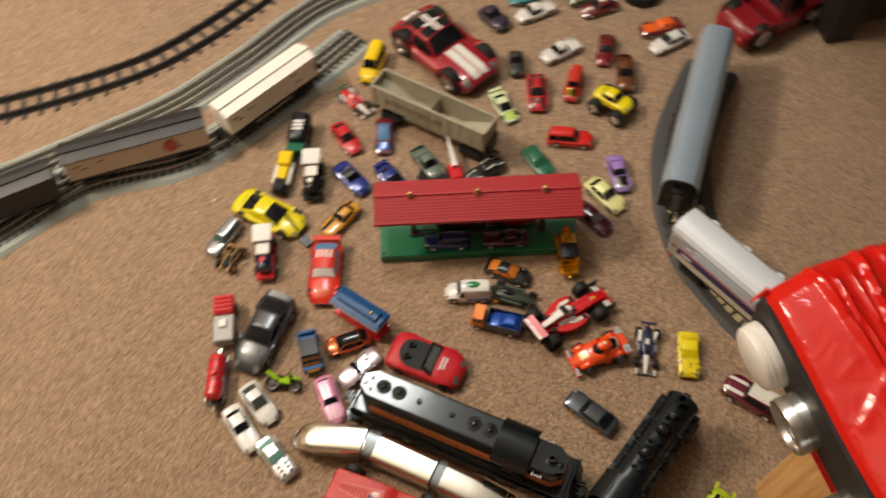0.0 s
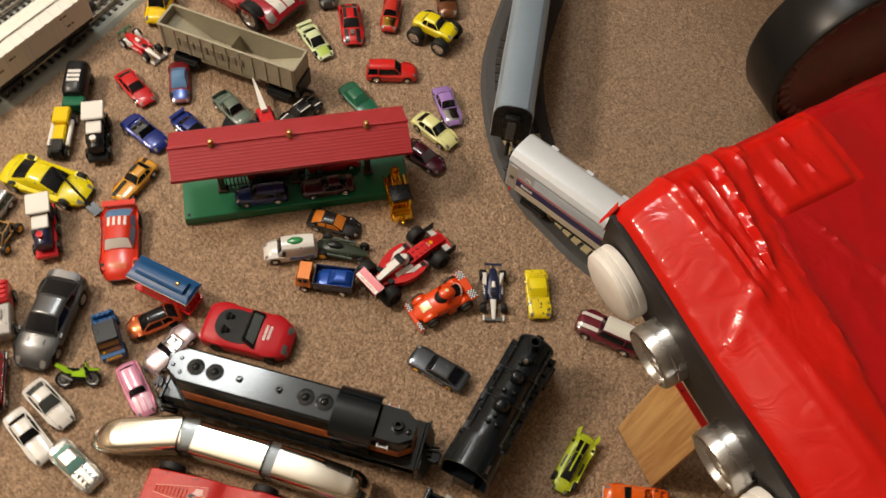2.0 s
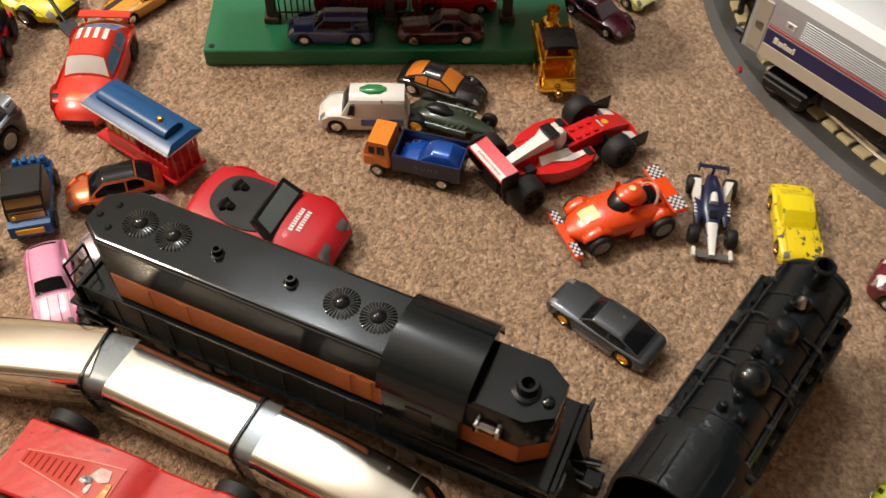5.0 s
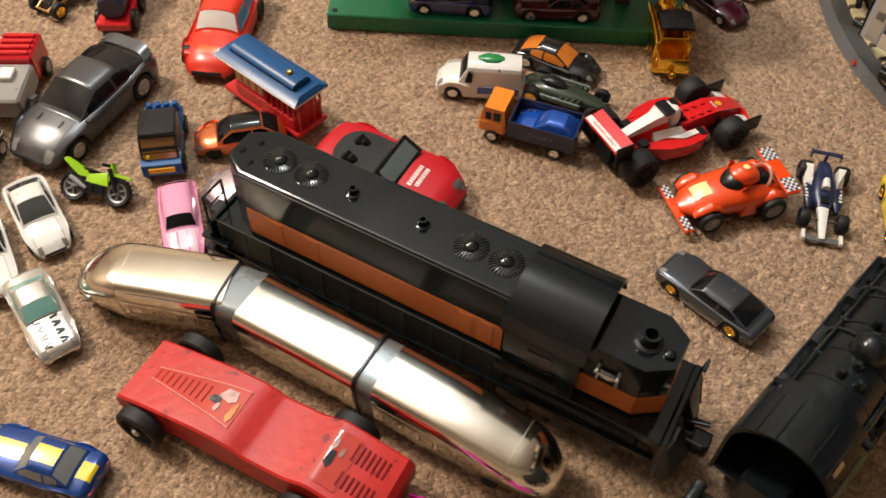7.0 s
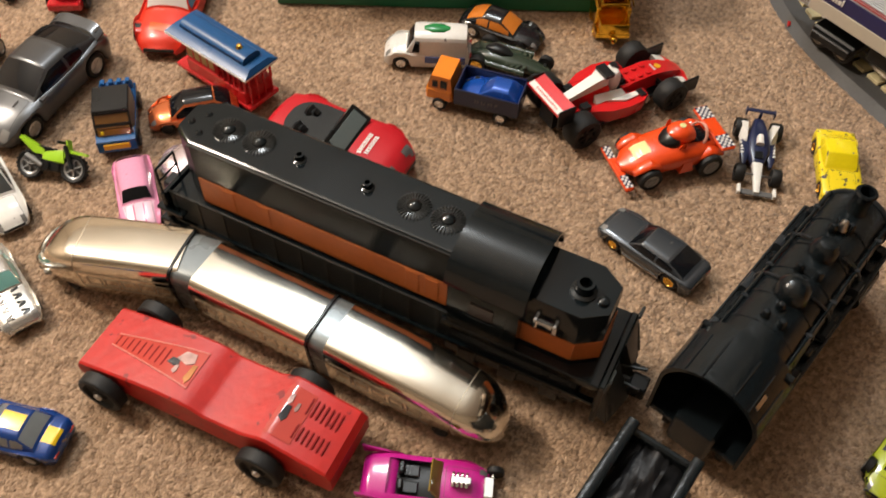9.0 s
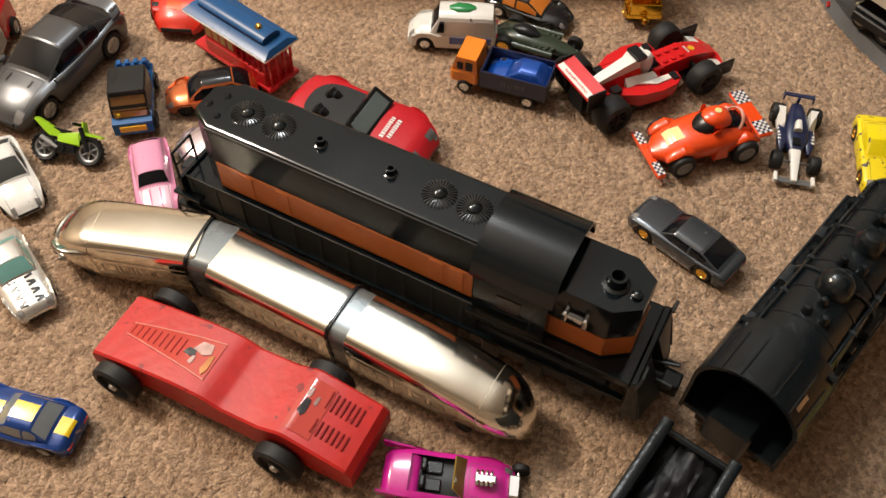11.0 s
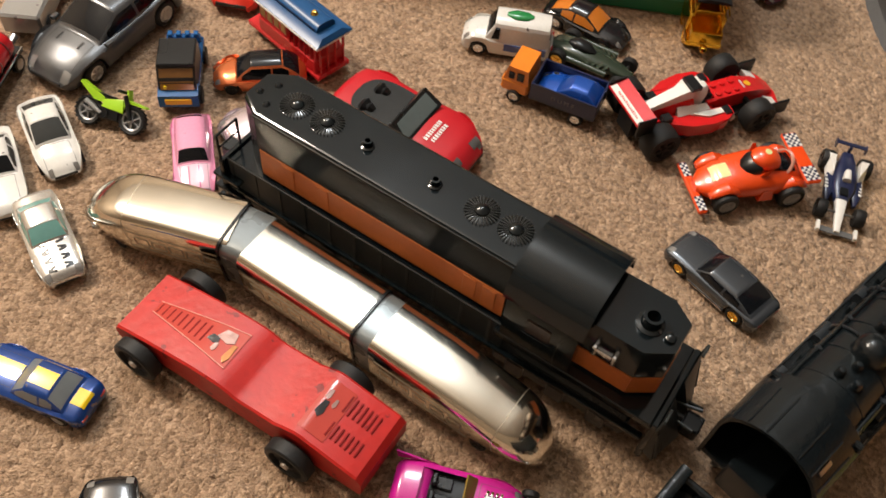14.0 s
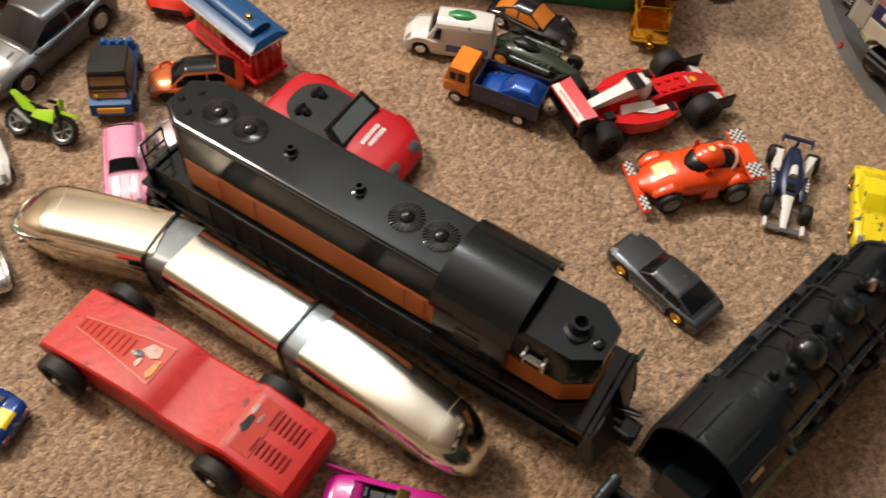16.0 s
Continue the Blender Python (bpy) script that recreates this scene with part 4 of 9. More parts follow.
car("red die-cast van on the back of the platform", 0.020, 0.768, -6, 0.078, paint(0.36, 0.018, 0.016), "van", 0.028, 0.032, z=0.0155, group="cars in the station")
car("red die-cast truck on the back of the platform", 0.100, 0.758, -6, 0.072, red, "pickup", 0.028, 0.030, z=0.0155, group="cars in the station")

# ---- diesel locomotive ----
loco_matte = material("loco_dull_black", (0.0046, 0.0070, 0.0084), 0.22, 0, 0, 0.4, 500, 40, 0.03, 0.10)
loco_black = material("loco_black_plastic", (0.0046, 0.0078, 0.0098), 0.12, 0, 0, 0.4, 500, 40, 0.01, 0.5)
loco_skirt = material("loco_grey_black_skirt", (0.016, 0.021, 0.023), 0.42, 0, 0, 0.4, 300, 40, 0.1, 0.35)
faded_black = material("faded_black_plastic", (0.020, 0.024, 0.023), 0.42, 0, 0, 0.35, 400, 60, 0.2, 0.4)
fan_bronze = material("dull_bronze_blade", (0.018, 0.016, 0.012), 0.38, 0.4, 0, 0.3)
loco_orange = material("loco_orange_paint", (0.46, 0.125, 0.025), 0.42, 0, 0.1, 0.18, 260, 30, 0.1)


def diesel():
    c = thing("diesel_locomotive", "black and orange toy diesel locomotive with roof fans", "toy locomotive", -0.0345, 0.4035, -32.6)
    hw = 0.0205
    bm = bmesh.new()
    hull(bm, [(x, s * w, z) for x, w in ((-0.142, hw * 0.55), (-0.127, hw), (0.060, hw)) for s in (-1, 1) for z in (0.050, 0.1030)] + [(x, s * (w - 0.0016), 0.1050) for x, w in ((-0.1405, hw * 0.55), (-0.127, hw), (0.060, hw)) for s in (-1, 1)])
    part("long_hood", bm, loco_matte, c, "", True, 20)
    bm = bmesh.new()
    steps = ((0.0004, 0.1022), (0.0002, 0.1036), (0.0005, 0.1046), (0.0012, 0.1053), (0.0022, 0.1056))
    hull(bm, [(x, s * (w - d), z) for x, w in ((-0.1412, hw * 0.55), (-0.127, hw), (0.055, hw)) for s in (-1, 1) for d, z in steps])
    part("hood_roof", bm, loco_black, c, "glossy black hood roof", True, 11)
    for s in (-1, 1):
        bm = bmesh.new()
        box(bm, -0.126, 0.050, s * hw - 0.0006, s * hw + 0.0007, 0.053, 0.0755, 0.0002)
        part("orange_panel", bm, loco_orange, c, "orange painted side panel")
        for dx in (-0.104, -0.078, 0.027, 0.040):
            bm = bmesh.new()
            box(bm, dx - 0.0045, dx + 0.0045, s * hw - 0.0012, s * hw + 0.0013, 0.055, 0.074, 0.0003)
            part("door_panel", bm, loco_orange, c)
    # cab
    bm = bmesh.new()
    prof = [(-0.0285, 0.050), (-0.0285, 0.088), (-0.0265, 0.098), (-0.020, 0.106), (-0.008, 0.1105), (0.008, 0.1105), (0.020, 0.106), (0.0265, 0.098), (0.0285, 0.088), (0.0285, 0.050)]
    rings = [[bm.verts.new((x, y, z)) for y, z in prof] for x in (0.054, 0.098)]
    for k in range(len(prof)):
        bm.faces.new((rings[0][k], rings[0][(k + 1) % len(prof)], rings[1][(k + 1) % len(prof)], rings[1][k]))
    bm.faces.new(rings[0])
    bm.faces.new(rings[1][::-1])
    part("cab", bm, loco_black, c)
    bm = bmesh.new()
    roof = [(y * 1.05, z + 0.0014) for y, z in prof[1:-1]]
    under = [(y * 1.02, z + 0.0002) for y, z in prof[1:-1]]
    ring = roof + under[::-1]
    rings = [[bm.verts.new((x, y, z)) for y, z in ring] for x in (0.0515, 0.1005)]
    n = len(roof)
    for k in range(len(ring)):
        bm.faces.new((rings[0][k], rings[0][(k + 1) % len(ring)], rings[1][(k + 1) % len(ring)], rings[1][k]))
    for r, flip in ((rings[0], 1), (rings[1], -1)):
        for k in range(n - 1):
            bm.faces.new([r[k], r[k + 1], r[2 * n - 2 - k], r[2 * n - 1 - k]][::flip])
    part("cab_roof", bm, loco_black, c)
    win = material("cab_window_dark", (0.035, 0.02, 0.018), 0.2)
    for s in (-1, 1):
        bm = bmesh.new()
        box(bm, 0.068, 0.083, s * 0.0285 - 0.0008, s * 0.0285 + 0.0006, 0.068, 0.080, 0.0003)
        part("cab_window", bm, win, c, "dark cab side window")
        bm = bmesh.new()
        box(bm, 0.066, 0.085, s * 0.0288 - 0.0012, s * 0.0288 + 0.0010, 0.0660, 0.0676, 0.0003)
        part("window_sill", bm, loco_black, c)
    # short hood with cut corners
    bm = bmesh.new()
    plan = [(0.098, -hw), (0.130, -hw), (0.1435, -0.011), (0.1435, 0.011), (0.130, hw), (0.098, hw)]
    hull(bm, [(x, y, 0.050) for x, y in plan] + [(x, y, 0.0935) for x, y in plan] + [(0.098 + (x - 0.098) * 0.985, y * 0.95, 0.0955) for x, y in plan])
    part("short_hood", bm, loco_black, c)
    for (x0, y0), (x1, y1) in zip(plan[:-1], plan[1:]):
        bm = bmesh.new()
        sheet(bm, [(x0, y0, 0.053), (x1, y1, 0.053), (x1, y1, 0.070), (x0, y0, 0.070)], 0.0, 1.0, 0.0, 1.0, 0.0007, 0.0008)
        part("orange_panel", bm, loco_orange, c, "orange painted nose band")
    for s in (-1, 1):
        bm = bmesh.new()
        box(bm, 0.106, 0.118, s * 0.0235 - 0.002, s * 0.0235 + 0.002, 0.0805, 0.0835, 0.0008)
        for dx in (0.105, 0.1165):
            box(bm, dx, dx + 0.003, s * 0.0235 - 0.0035, s * 0.0235 + 0.0035, 0.079, 0.0865, 0.0008)
        part("air_horn", bm, chrome, c, "chrome horn on the hood side")
    # roof fittings
    for fx in (-0.111, -0.0888, 0.0175, 0.0392):
        bm = bmesh.new()
        lathe(bm, [(0.0100, 0.1045), (0.0100, 0.1056), (0.0090, 0.1060), (0.0, 0.1062)], Matrix.Translation((fx, 0, 0)), 28)
        fan = part("fan", bm, loco_black, c)
        bm = bmesh.new()
        lathe(bm, [(0.0048, 0.1058), (0.0042, 0.1076), (0.0022, 0.1090), (0.0, 0.1094)], Matrix.Translation((fx, 0, 0)), 18)
        part("hub", bm, loco_black, fan)
        for k in range(28):
            q = Matrix.Translation((fx, 0, 0.106)) @ pose(0, 0, 0, 0, 0, 360 / 28 * k)
            if k == 0:
                bm = bmesh.new()
                box(bm, 0.0045, 0.0102, -0.00028, 0.00028, 0.0, 0.0009, 0.0001)
                blade = part("fan_blade", bm, fan_bronze, fan)
                blade.matrix_basis = q
            else:
                shared("fan_blade", blade.data, fan, q)
    for fx in (-0.060, -0.0135):
        bm = bmesh.new()
        lathe(bm, [(0.0042, 0.1045), (0.0042, 0.106), (0.0030, 0.1065), (0.0028, 0.1105), (0.0017, 0.1105), (0.0016, 0.107), (0, 0.107)], Matrix.Translation((fx, 0, 0)), 16)
        part("exhaust_pipe", bm, loco_black, c)
    bm = bmesh.new()
    lathe(bm, [(0.0078, 0.095), (0.0078, 0.0963), (0.0056, 0.0970), (0.0052, 0.1035), (0.0036, 0.1035), (0.0034, 0.097), (0, 0.097)], Matrix.Translation((0.1245, -0.002, 0)), 20)
    part("exhaust_tube", bm, loco_black, c)
    bm = bmesh.new()
    lathe(bm, [(0.0035, 0.095), (0.0032, 0.0975), (0.0015, 0.0985), (0, 0.0987)], Matrix.Translation((0.137, -0.004, 0)), 14)
    part("sand_cap", bm, loco_black, c)
    for fx, fy in ((-0.130, 0.006), (-0.126, -0.010), (-0.136, -0.004)):
        bm = bmesh.new()
        lathe(bm, [(0.0026, 0.1035), (0.0024, 0.1058), (0.0012, 0.1068), (0, 0.1068)], Matrix.Translation((fx, fy, 0)), 12)
        part("roof_cap", bm, loco_black, c)
    for s in (-1, 1):
        bm = bmesh.new()
        rod(bm, (-0.128, s * 0.0200, 0.1032), (0.053, s * 0.0200, 0.1032), 0.0011, seg=8)
        part("roof_seam", bm, loco_black, c)
    # deck, fuel tank, bogies
    bm = bmesh.new()
    box(bm, -0.152, 0.060, -0.0236, 0.0236, 0.0455, 0.0505, 0.0006)
    box(bm, 0.050, 0.151, -0.029, 0.029, 0.0455, 0.0505, 0.0006)
    part("deck", bm, loco_black, c)
    bm = bmesh.new()
    box(bm, -0.151, 0.149, -0.0230, 0.0230, 0.034, 0.0455, 0.0008)
    part("frame", bm, loco_black, c)
    for s in (-1, 1):
        for k in range(11):
            bm = bmesh.new()
            px = -0.150 + k * 0.0195
            box(bm, px, px + 0.0020, s * 0.0248 - 0.0007, s * 0.0248 + 0.0009, 0.027, 0.0525, 0.0002)
            part("side_post", bm, faded_black, c)
        bm = bmesh.new()
        box(bm, -0.152, 0.055, s * 0.0243 - 0.0005, s * 0.0243 + 0.0005, 0.027, 0.0522, 0.0002)
        part("side_panel", bm, loco_skirt, c, "dark grey side skirt")
        bm = bmesh.new()
        box(bm, -0.152, 0.150, s * 0.0252 - 0.0022, s * 0.0252 + 0.0022, 0.0250, 0.0275, 0.0004)
        part("deck_lip", bm, loco_black, c)
        bm = bmesh.new()
        rod(bm, (-0.152, s * 0.0248, 0.0529), (0.055, s * 0.0248, 0.0529), 0.0008, seg=8)
        part("side_rail", bm, loco_black, c)
    bm = bmesh.new()
    loft(bm, [(-0.045, 0.021, 0.008, 0.036, 4), (0.045, 0.021, 0.008, 0.036, 4)], 20)
    part("fuel_tank", bm, loco_black, c)
    for bx in (-0.100, 0.095):
        bm = bmesh.new()
        box(bm, bx - 0.045, bx + 0.045, -0.024, 0.024, 0.010, 0.032, 0.002)
        for k in (-1, 0, 1):
            for s in (-1, 1):
                box(bm, bx + k * 0.028 - 0.006, bx + k * 0.028 + 0.006, s * 0.025 - 0.002, s * 0.025 + 0.002, 0.010, 0.024, 0.001)
        bogie = part("bogie", bm, plastic_black, c)
        for k in (-1, 0, 1):
            for s in (-1, 1):
                wheel(bogie, bx + k * 0.028, s * 0.0175, 0.0115, 0.0115, 0.006, s, plastic_black, steel)
    # pilots, steps, couplers, railings
    for s, px in ((1, 0.151), (-1, -0.1525)):
        bm = bmesh.new()
        box(bm, min(px, px + s * 0.004), max(px, px + s * 0.004), -0.029, 0.029, 0.010, 0.052, 0.0008)
        part("pilot", bm, loco_black, c)
        for sy in (-1, 1) if s < 0 else ():
            for k in range(3):
                bm = bmesh.new()
                box(bm, min(px - s * 0.012, px + s * 0.009), max(px - s * 0.012, px + s * 0.009), sy * 0.026 - 0.005, sy * 0.026 + 0.005, 0.012 + 0.012 * k, 0.0145 + 0.012 * k, 0.0005)
                part("step", bm, loco_black, c)
        if s > 0:
            for sy in (-1, 1):
                bm = bmesh.new()
                hull(bm, [(px + 0.003, sy * 0.0060, 0.050), (px + 0.003, sy * 0.0285, 0.050), (px + 0.003, sy * 0.0060, 0.018), (px + 0.003, sy * 0.0285, 0.018), (px + 0.0045, sy * 0.0285, 0.050), (px + 0.0170, sy * 0.0060, 0.016), (px + 0.0105, sy * 0.0285, 0.014), (px + 0.0045, sy * 0.0060, 0.050)])
                part("plow", bm, faded_black, c, "faded black angled plow")
                for y0 in (0.0085, 0.0150, 0.0215, 0.0275):
                    bm = bmesh.new()
                    rod(bm, (px + 0.0055, sy * y0, 0.044), (px + 0.0145 - y0 * 0.12, sy * y0, 0.018), 0.0010, seg=6)
                    part("plow_rib", bm, faded_black, c)
                bm = bmesh.new()
                rod(bm, (px + 0.004, sy * 0.0285, 0.048), (px + 0.0055, sy * 0.0285, 0.0605), 0.0010, seg=6)
                rod(bm, (px + 0.0055, sy * 0.0285, 0.0605), (px + 0.0055, sy * 0.0200, 0.0605), 0.0010, seg=6)
                part("grab_iron", bm, faded_black, c)
            bm = bmesh.new()
            for dy, dz in ((-0.006, 0.004), (0.004, 0.006), (0.008, -0.002)):
                rod(bm, (px + 0.006, dy, 0.030), (px + 0.021, dy * 1.4, 0.028 + dz), 0.0012, seg=6)
            part("brake_hose", bm, faded_black, c)
        bm = bmesh.new()
        rod(bm, (px, 0, 0.024), (px + s * 0.018, 0, 0.024), 0.0032, seg=10)
        box(bm, min(px + s * 0.014, px + s * 0.025), max(px + s * 0.014, px + s * 0.025), -0.007, 0.005, 0.019, 0.030, 0.001)
        part("coupler", bm, plastic_black, c)
        for sy in (-1, 1):
            for y0, z0, y1, z1, rr in () if s > 0 else ((0.027, 0.05, 0.027, 0.073, 0.0009), (0.009, 0.05, 0.009, 0.073, 0.0009), (0.027, 0.073, 0.009, 0.073, 0.0009), (0.027, 0.062, 0.009, 0.062, 0.0007)):
                bm = bmesh.new()
                rod(bm, (px + s * 0.003, sy * y0, z0), (px + s * 0.003, sy * y1, z1), rr, seg=6)
                part("railing_bar", bm, loco_black, c)


diesel()

# ---- chrome streamlined train in three joined parts ----
grey_joint = material("grey_rubber_joint", (0.17, 0.19, 0.195), 0.28, 0.35, 0.1, 0.15, 200, 40, 0.1)


# half of a coach's section: shares of the half width and of the height, from the roof's middle to the sill
COACH = ((0.0, 1.0), (0.30, 0.998), (0.55, 0.993), (0.74, 0.984), (0.85, 0.966), (0.92, 0.935), (0.965, 0.895), (0.990, 0.85), (1.0, 0.80), (0.992, 0.74), (0.970, 0.60), (0.932, 0.41), (0.893, 0.21), (0.860, 0.05), (0.80, 0.0))


def coach_width(share):
    """The half width, as a share, at a share of the height."""
    pts = [p[::-1] for p in COACH[::-1]]
    return float(np.interp(share, [p[0] for p in pts], [p[1] for p in pts]))


def coach_loft(bm, secs):
    """A closed skin over coach sections (x, half width, bottom, top, roundness from 0 to 1)."""
    rings = []
    for x, hw, z0, z1, soft in secs:
        half = []
        for k, (a, b) in enumerate(COACH):
            f = math.pi * k / (len(COACH) - 1)
            ya, zb = a + (math.sin(f) - a) * soft, b + (0.5 + 0.5 * math.cos(f) - b) * soft
            half.append((ya * hw, z0 + (z1 - z0) * zb))
        rings.append([bm.verts.new((x, y, z)) for y, z in half] + [bm.verts.new((x, -y, z)) for y, z in (half[:0:-1] if half[-1][0] > 0 and soft < 1 else half[-2:0:-1])])
    n = len(rings[0])
    for a, b in zip(rings, rings[1:]):
        for k in range(n):
            bm.faces.new((a[k], a[(k + 1) % n], b[(k + 1) % n], b[k]))
    bm.faces.new(rings[0][::-1])
    bm.faces.new(rings[-1])
    return bm


def streamliner():
    c = thing("toy_bullet_train", "champagne chrome toy bullet train bent at its two joints", "toy train", -0.112, 0.386, -33)
    hw, top = 0.0198, 0.0490

    def cabin(name, secs, m):
        bm = bmesh.new()
        coach_loft(bm, secs)
        p = part(name, bm, champagne, c, "", True, 60)
        p.matrix_basis = m
        return p

    # the roof line sinks a little, then a dome closes the end
    steps = (0, 0.10, 0.20, 0.30, 0.40, 0.50, 0.59, 0.67, 0.74, 0.81, 0.87, 0.92, 0.955, 0.98, 0.995)

    def bullet(x0, x1, flip, sink, dome_len, wide, tall):
        secs = [(x0, hw, 0.006, top, 0.0), (x0 + 0.0015, hw, 0.006, top, 0.0)]
        run = x1 - dome_len - x0
        for q in (0.45, 0.6, 0.75, 0.88):
            f = max(0.0, (q - 0.45) / 0.55)
            secs.append((x0 + run * q, hw, 0.006, top * (1 - sink * f * f), (0.04 if flip else 0.34) * f))
        for q in steps:
            u = 1 - q**2.2
            w, h = u**wide, u**tall
            secs.append((x1 - dome_len + dome_len * q, hw * w, 0.006 + (1 - w) * 0.005, 0.012 + (top * (1 - sink) - 0.012) * h, (0.04 + 0.6 * q) if flip else (0.34 + 0.4 * q)))
        return secs if not flip else [(-x, w, a, b, p) for x, w, a, b, p in secs]

    mid = cabin("middle_coach", [(-0.0435, hw, 0.006, top, 0.0), (0.0415, hw, 0.006, top, 0.0)], pose(0, -0.002, 0))
    tail = cabin("tail_coach", bullet(0.0, 0.1135, False, 0.06, 0.028, 0.50, 0.50), pose(0.0545, -0.002, 0, 0, 0, -1.5))
    nose = cabin("nose_coach", bullet(0.0, 0.1110, True, 0.03, 0.042, 0.74, 0.76), pose(-0.0605, 0.000, 0, 0, 0, 18.5))
    seam = material("engraved_seam", (0.34, 0.29, 0.22), 0.4, 0.8)
    for coach, x0, x1 in ((mid, -0.040, 0.038), (tail, 0.004, 0.070), (nose, -0.068, -0.004)):
        for s in (-1, 1):
            for z in (0.0160, 0.0335):
                bm = bmesh.new()
                y = hw * coach_width((z - 0.006) / (top - 0.006))
                box(bm, x0, x1, s * y - 0.0004, s * y + 0.0003, z, z + 0.0005, 0.0001)
                part("seam", bm, seam, coach)
            n = 5
            for k in range(n):
                wx = x0 + 0.004 + (x1 - x0 - 0.018) / (n - 1) * k
                for dx in (0.0, 0.0090):
                    bm = bmesh.new()
                    ya, yb = (hw * coach_width((z - 0.006) / (top - 0.006)) for z in (0.0200, 0.0285))
                    hull(bm, [(wx + dx + a, s * (y + e), z) for a in (0, 0.0005) for y, z in ((ya, 0.0200), (yb, 0.0285)) for e in (-0.0004, 0.0002)])
                    part("window_edge", bm, seam, coach)
                for z in (0.0200, 0.0281):
                    bm = bmesh.new()
                    y = hw * coach_width((z - 0.006) / (top - 0.006))
                    box(bm, wx, wx + 0.0095, s * y - 0.0004, s * y + 0.0002, z, z + 0.0004, 0.0001)
                    part("window_edge", bm, seam, coach)
    for coach, sx, x, sink in ((tail, 1, 0.0855, 0.06), (nose, -1, -0.0690, 0.03)):
        bm = bmesh.new()
        crest = top * (1 - sink)
        prev = None
        soft = 0.34 if sx > 0 else 0.04
        half = [(a + (math.sin(math.pi * k / 14) - a) * soft, b + (0.5 + 0.5 * math.cos(math.pi * k / 14) - b) * soft) for k, (a, b) in enumerate(COACH)][:13]
        for a, b in [(-a, b) for a, b in half[:0:-1]] + half:
            y, z = a * hw, 0.006 + (crest - 0.006) * b
            ring = [(x, y * 1.006, z + 0.00012), (x + 0.0005, y * 1.006, z + 0.00012), (x, y * 0.95, z - 0.002), (x + 0.0005, y * 0.95, z - 0.002)]
            if prev:
                hull(bm, prev + ring)
            prev = ring
        part("nose_seam", bm, seam, coach)
        tip = 0.1135 if sx > 0 else -0.1110
        for s in (-1, 1):
            bm = bmesh.new()
            hull(bm, [(tip - sx * (0.0085 + dx), s * (0.0098 + dy), 0.0150 + dz) for dx, dy in ((0, -0.0018), (0.004, 0.0030)) for dz in (-0.0013, 0.0013)] + [(tip - sx * (0.012 + dx), s * (0.0090 + dy), 0.0150 + dz) for dx, dy in ((0, -0.0018), (0.004, 0.0025)) for dz in (-0.0013, 0.0013)])
            part("headlight", bm, lamp_white, coach)
        bm = bmesh.new()
        hull(bm, [(tip - sx * 0.0022, y, z) for y in (-0.004, 0.004) for z in (0.0075, 0.0105)] + [(tip - sx * 0.010, y, z) for y in (-0.006, 0.006) for z in (0.0070, 0.0105)])
        part("coupler_cover", bm, plastic_black, coach)
    for jx, jy, ja, half in ((0.048, -0.002, 0, 0.0064), (-0.052, -0.0012, 9, 0.0100)):
        bm = bmesh.new()
        coach_loft(bm, [(-half, hw * 0.965, 0.007, top * 0.975, 0.0), (half, hw * 0.965, 0.007, top * 0.975, 0.0)])
        joint = part("joint", bm, grey_joint, c, "grey rubber joint")
        joint.matrix_basis = pose(jx, jy, 0, 0, 0, ja)
        bm = bmesh.new()
        coach_loft(bm, [(-half - 0.0006, hw * 1.015, 0.0055, top * 1.008, 0.0), (-half + 0.0012, hw * 1.015, 0.0055, top * 1.008, 0.0)])
        part("joint_edge", bm, plastic_black, joint, "thin black edge")
    for wx, wy in ((-0.135, -0.024), (-0.085, -0.008), (-0.03, -0.002), (0.03, -0.002), (0.08, -0.003), (0.13, -0.004)):
        for s in (-1, 1):
            wheel(c, wx, wy + s * 0.012, 0.0055, 0.0055, 0.004, s, plastic_black, plastic_black)


streamliner()

# ---- wooden race car painted red ----
derby_red = chipped(material("brushed_red_paint", (0.50, 0.017, 0.013), 0.42, 0, 0.0, 0.16, 160, 26, 0.5, 0.4, second=(0.35, 0.015, 0.013)), 0.655, (0.20, 0.010, 0.012), 90)
clear_tape = material("shiny_tape", (0.50, 0.060, 0.045), 0.07, 0, 0.5, 0.10, 60, 30, 0.15)


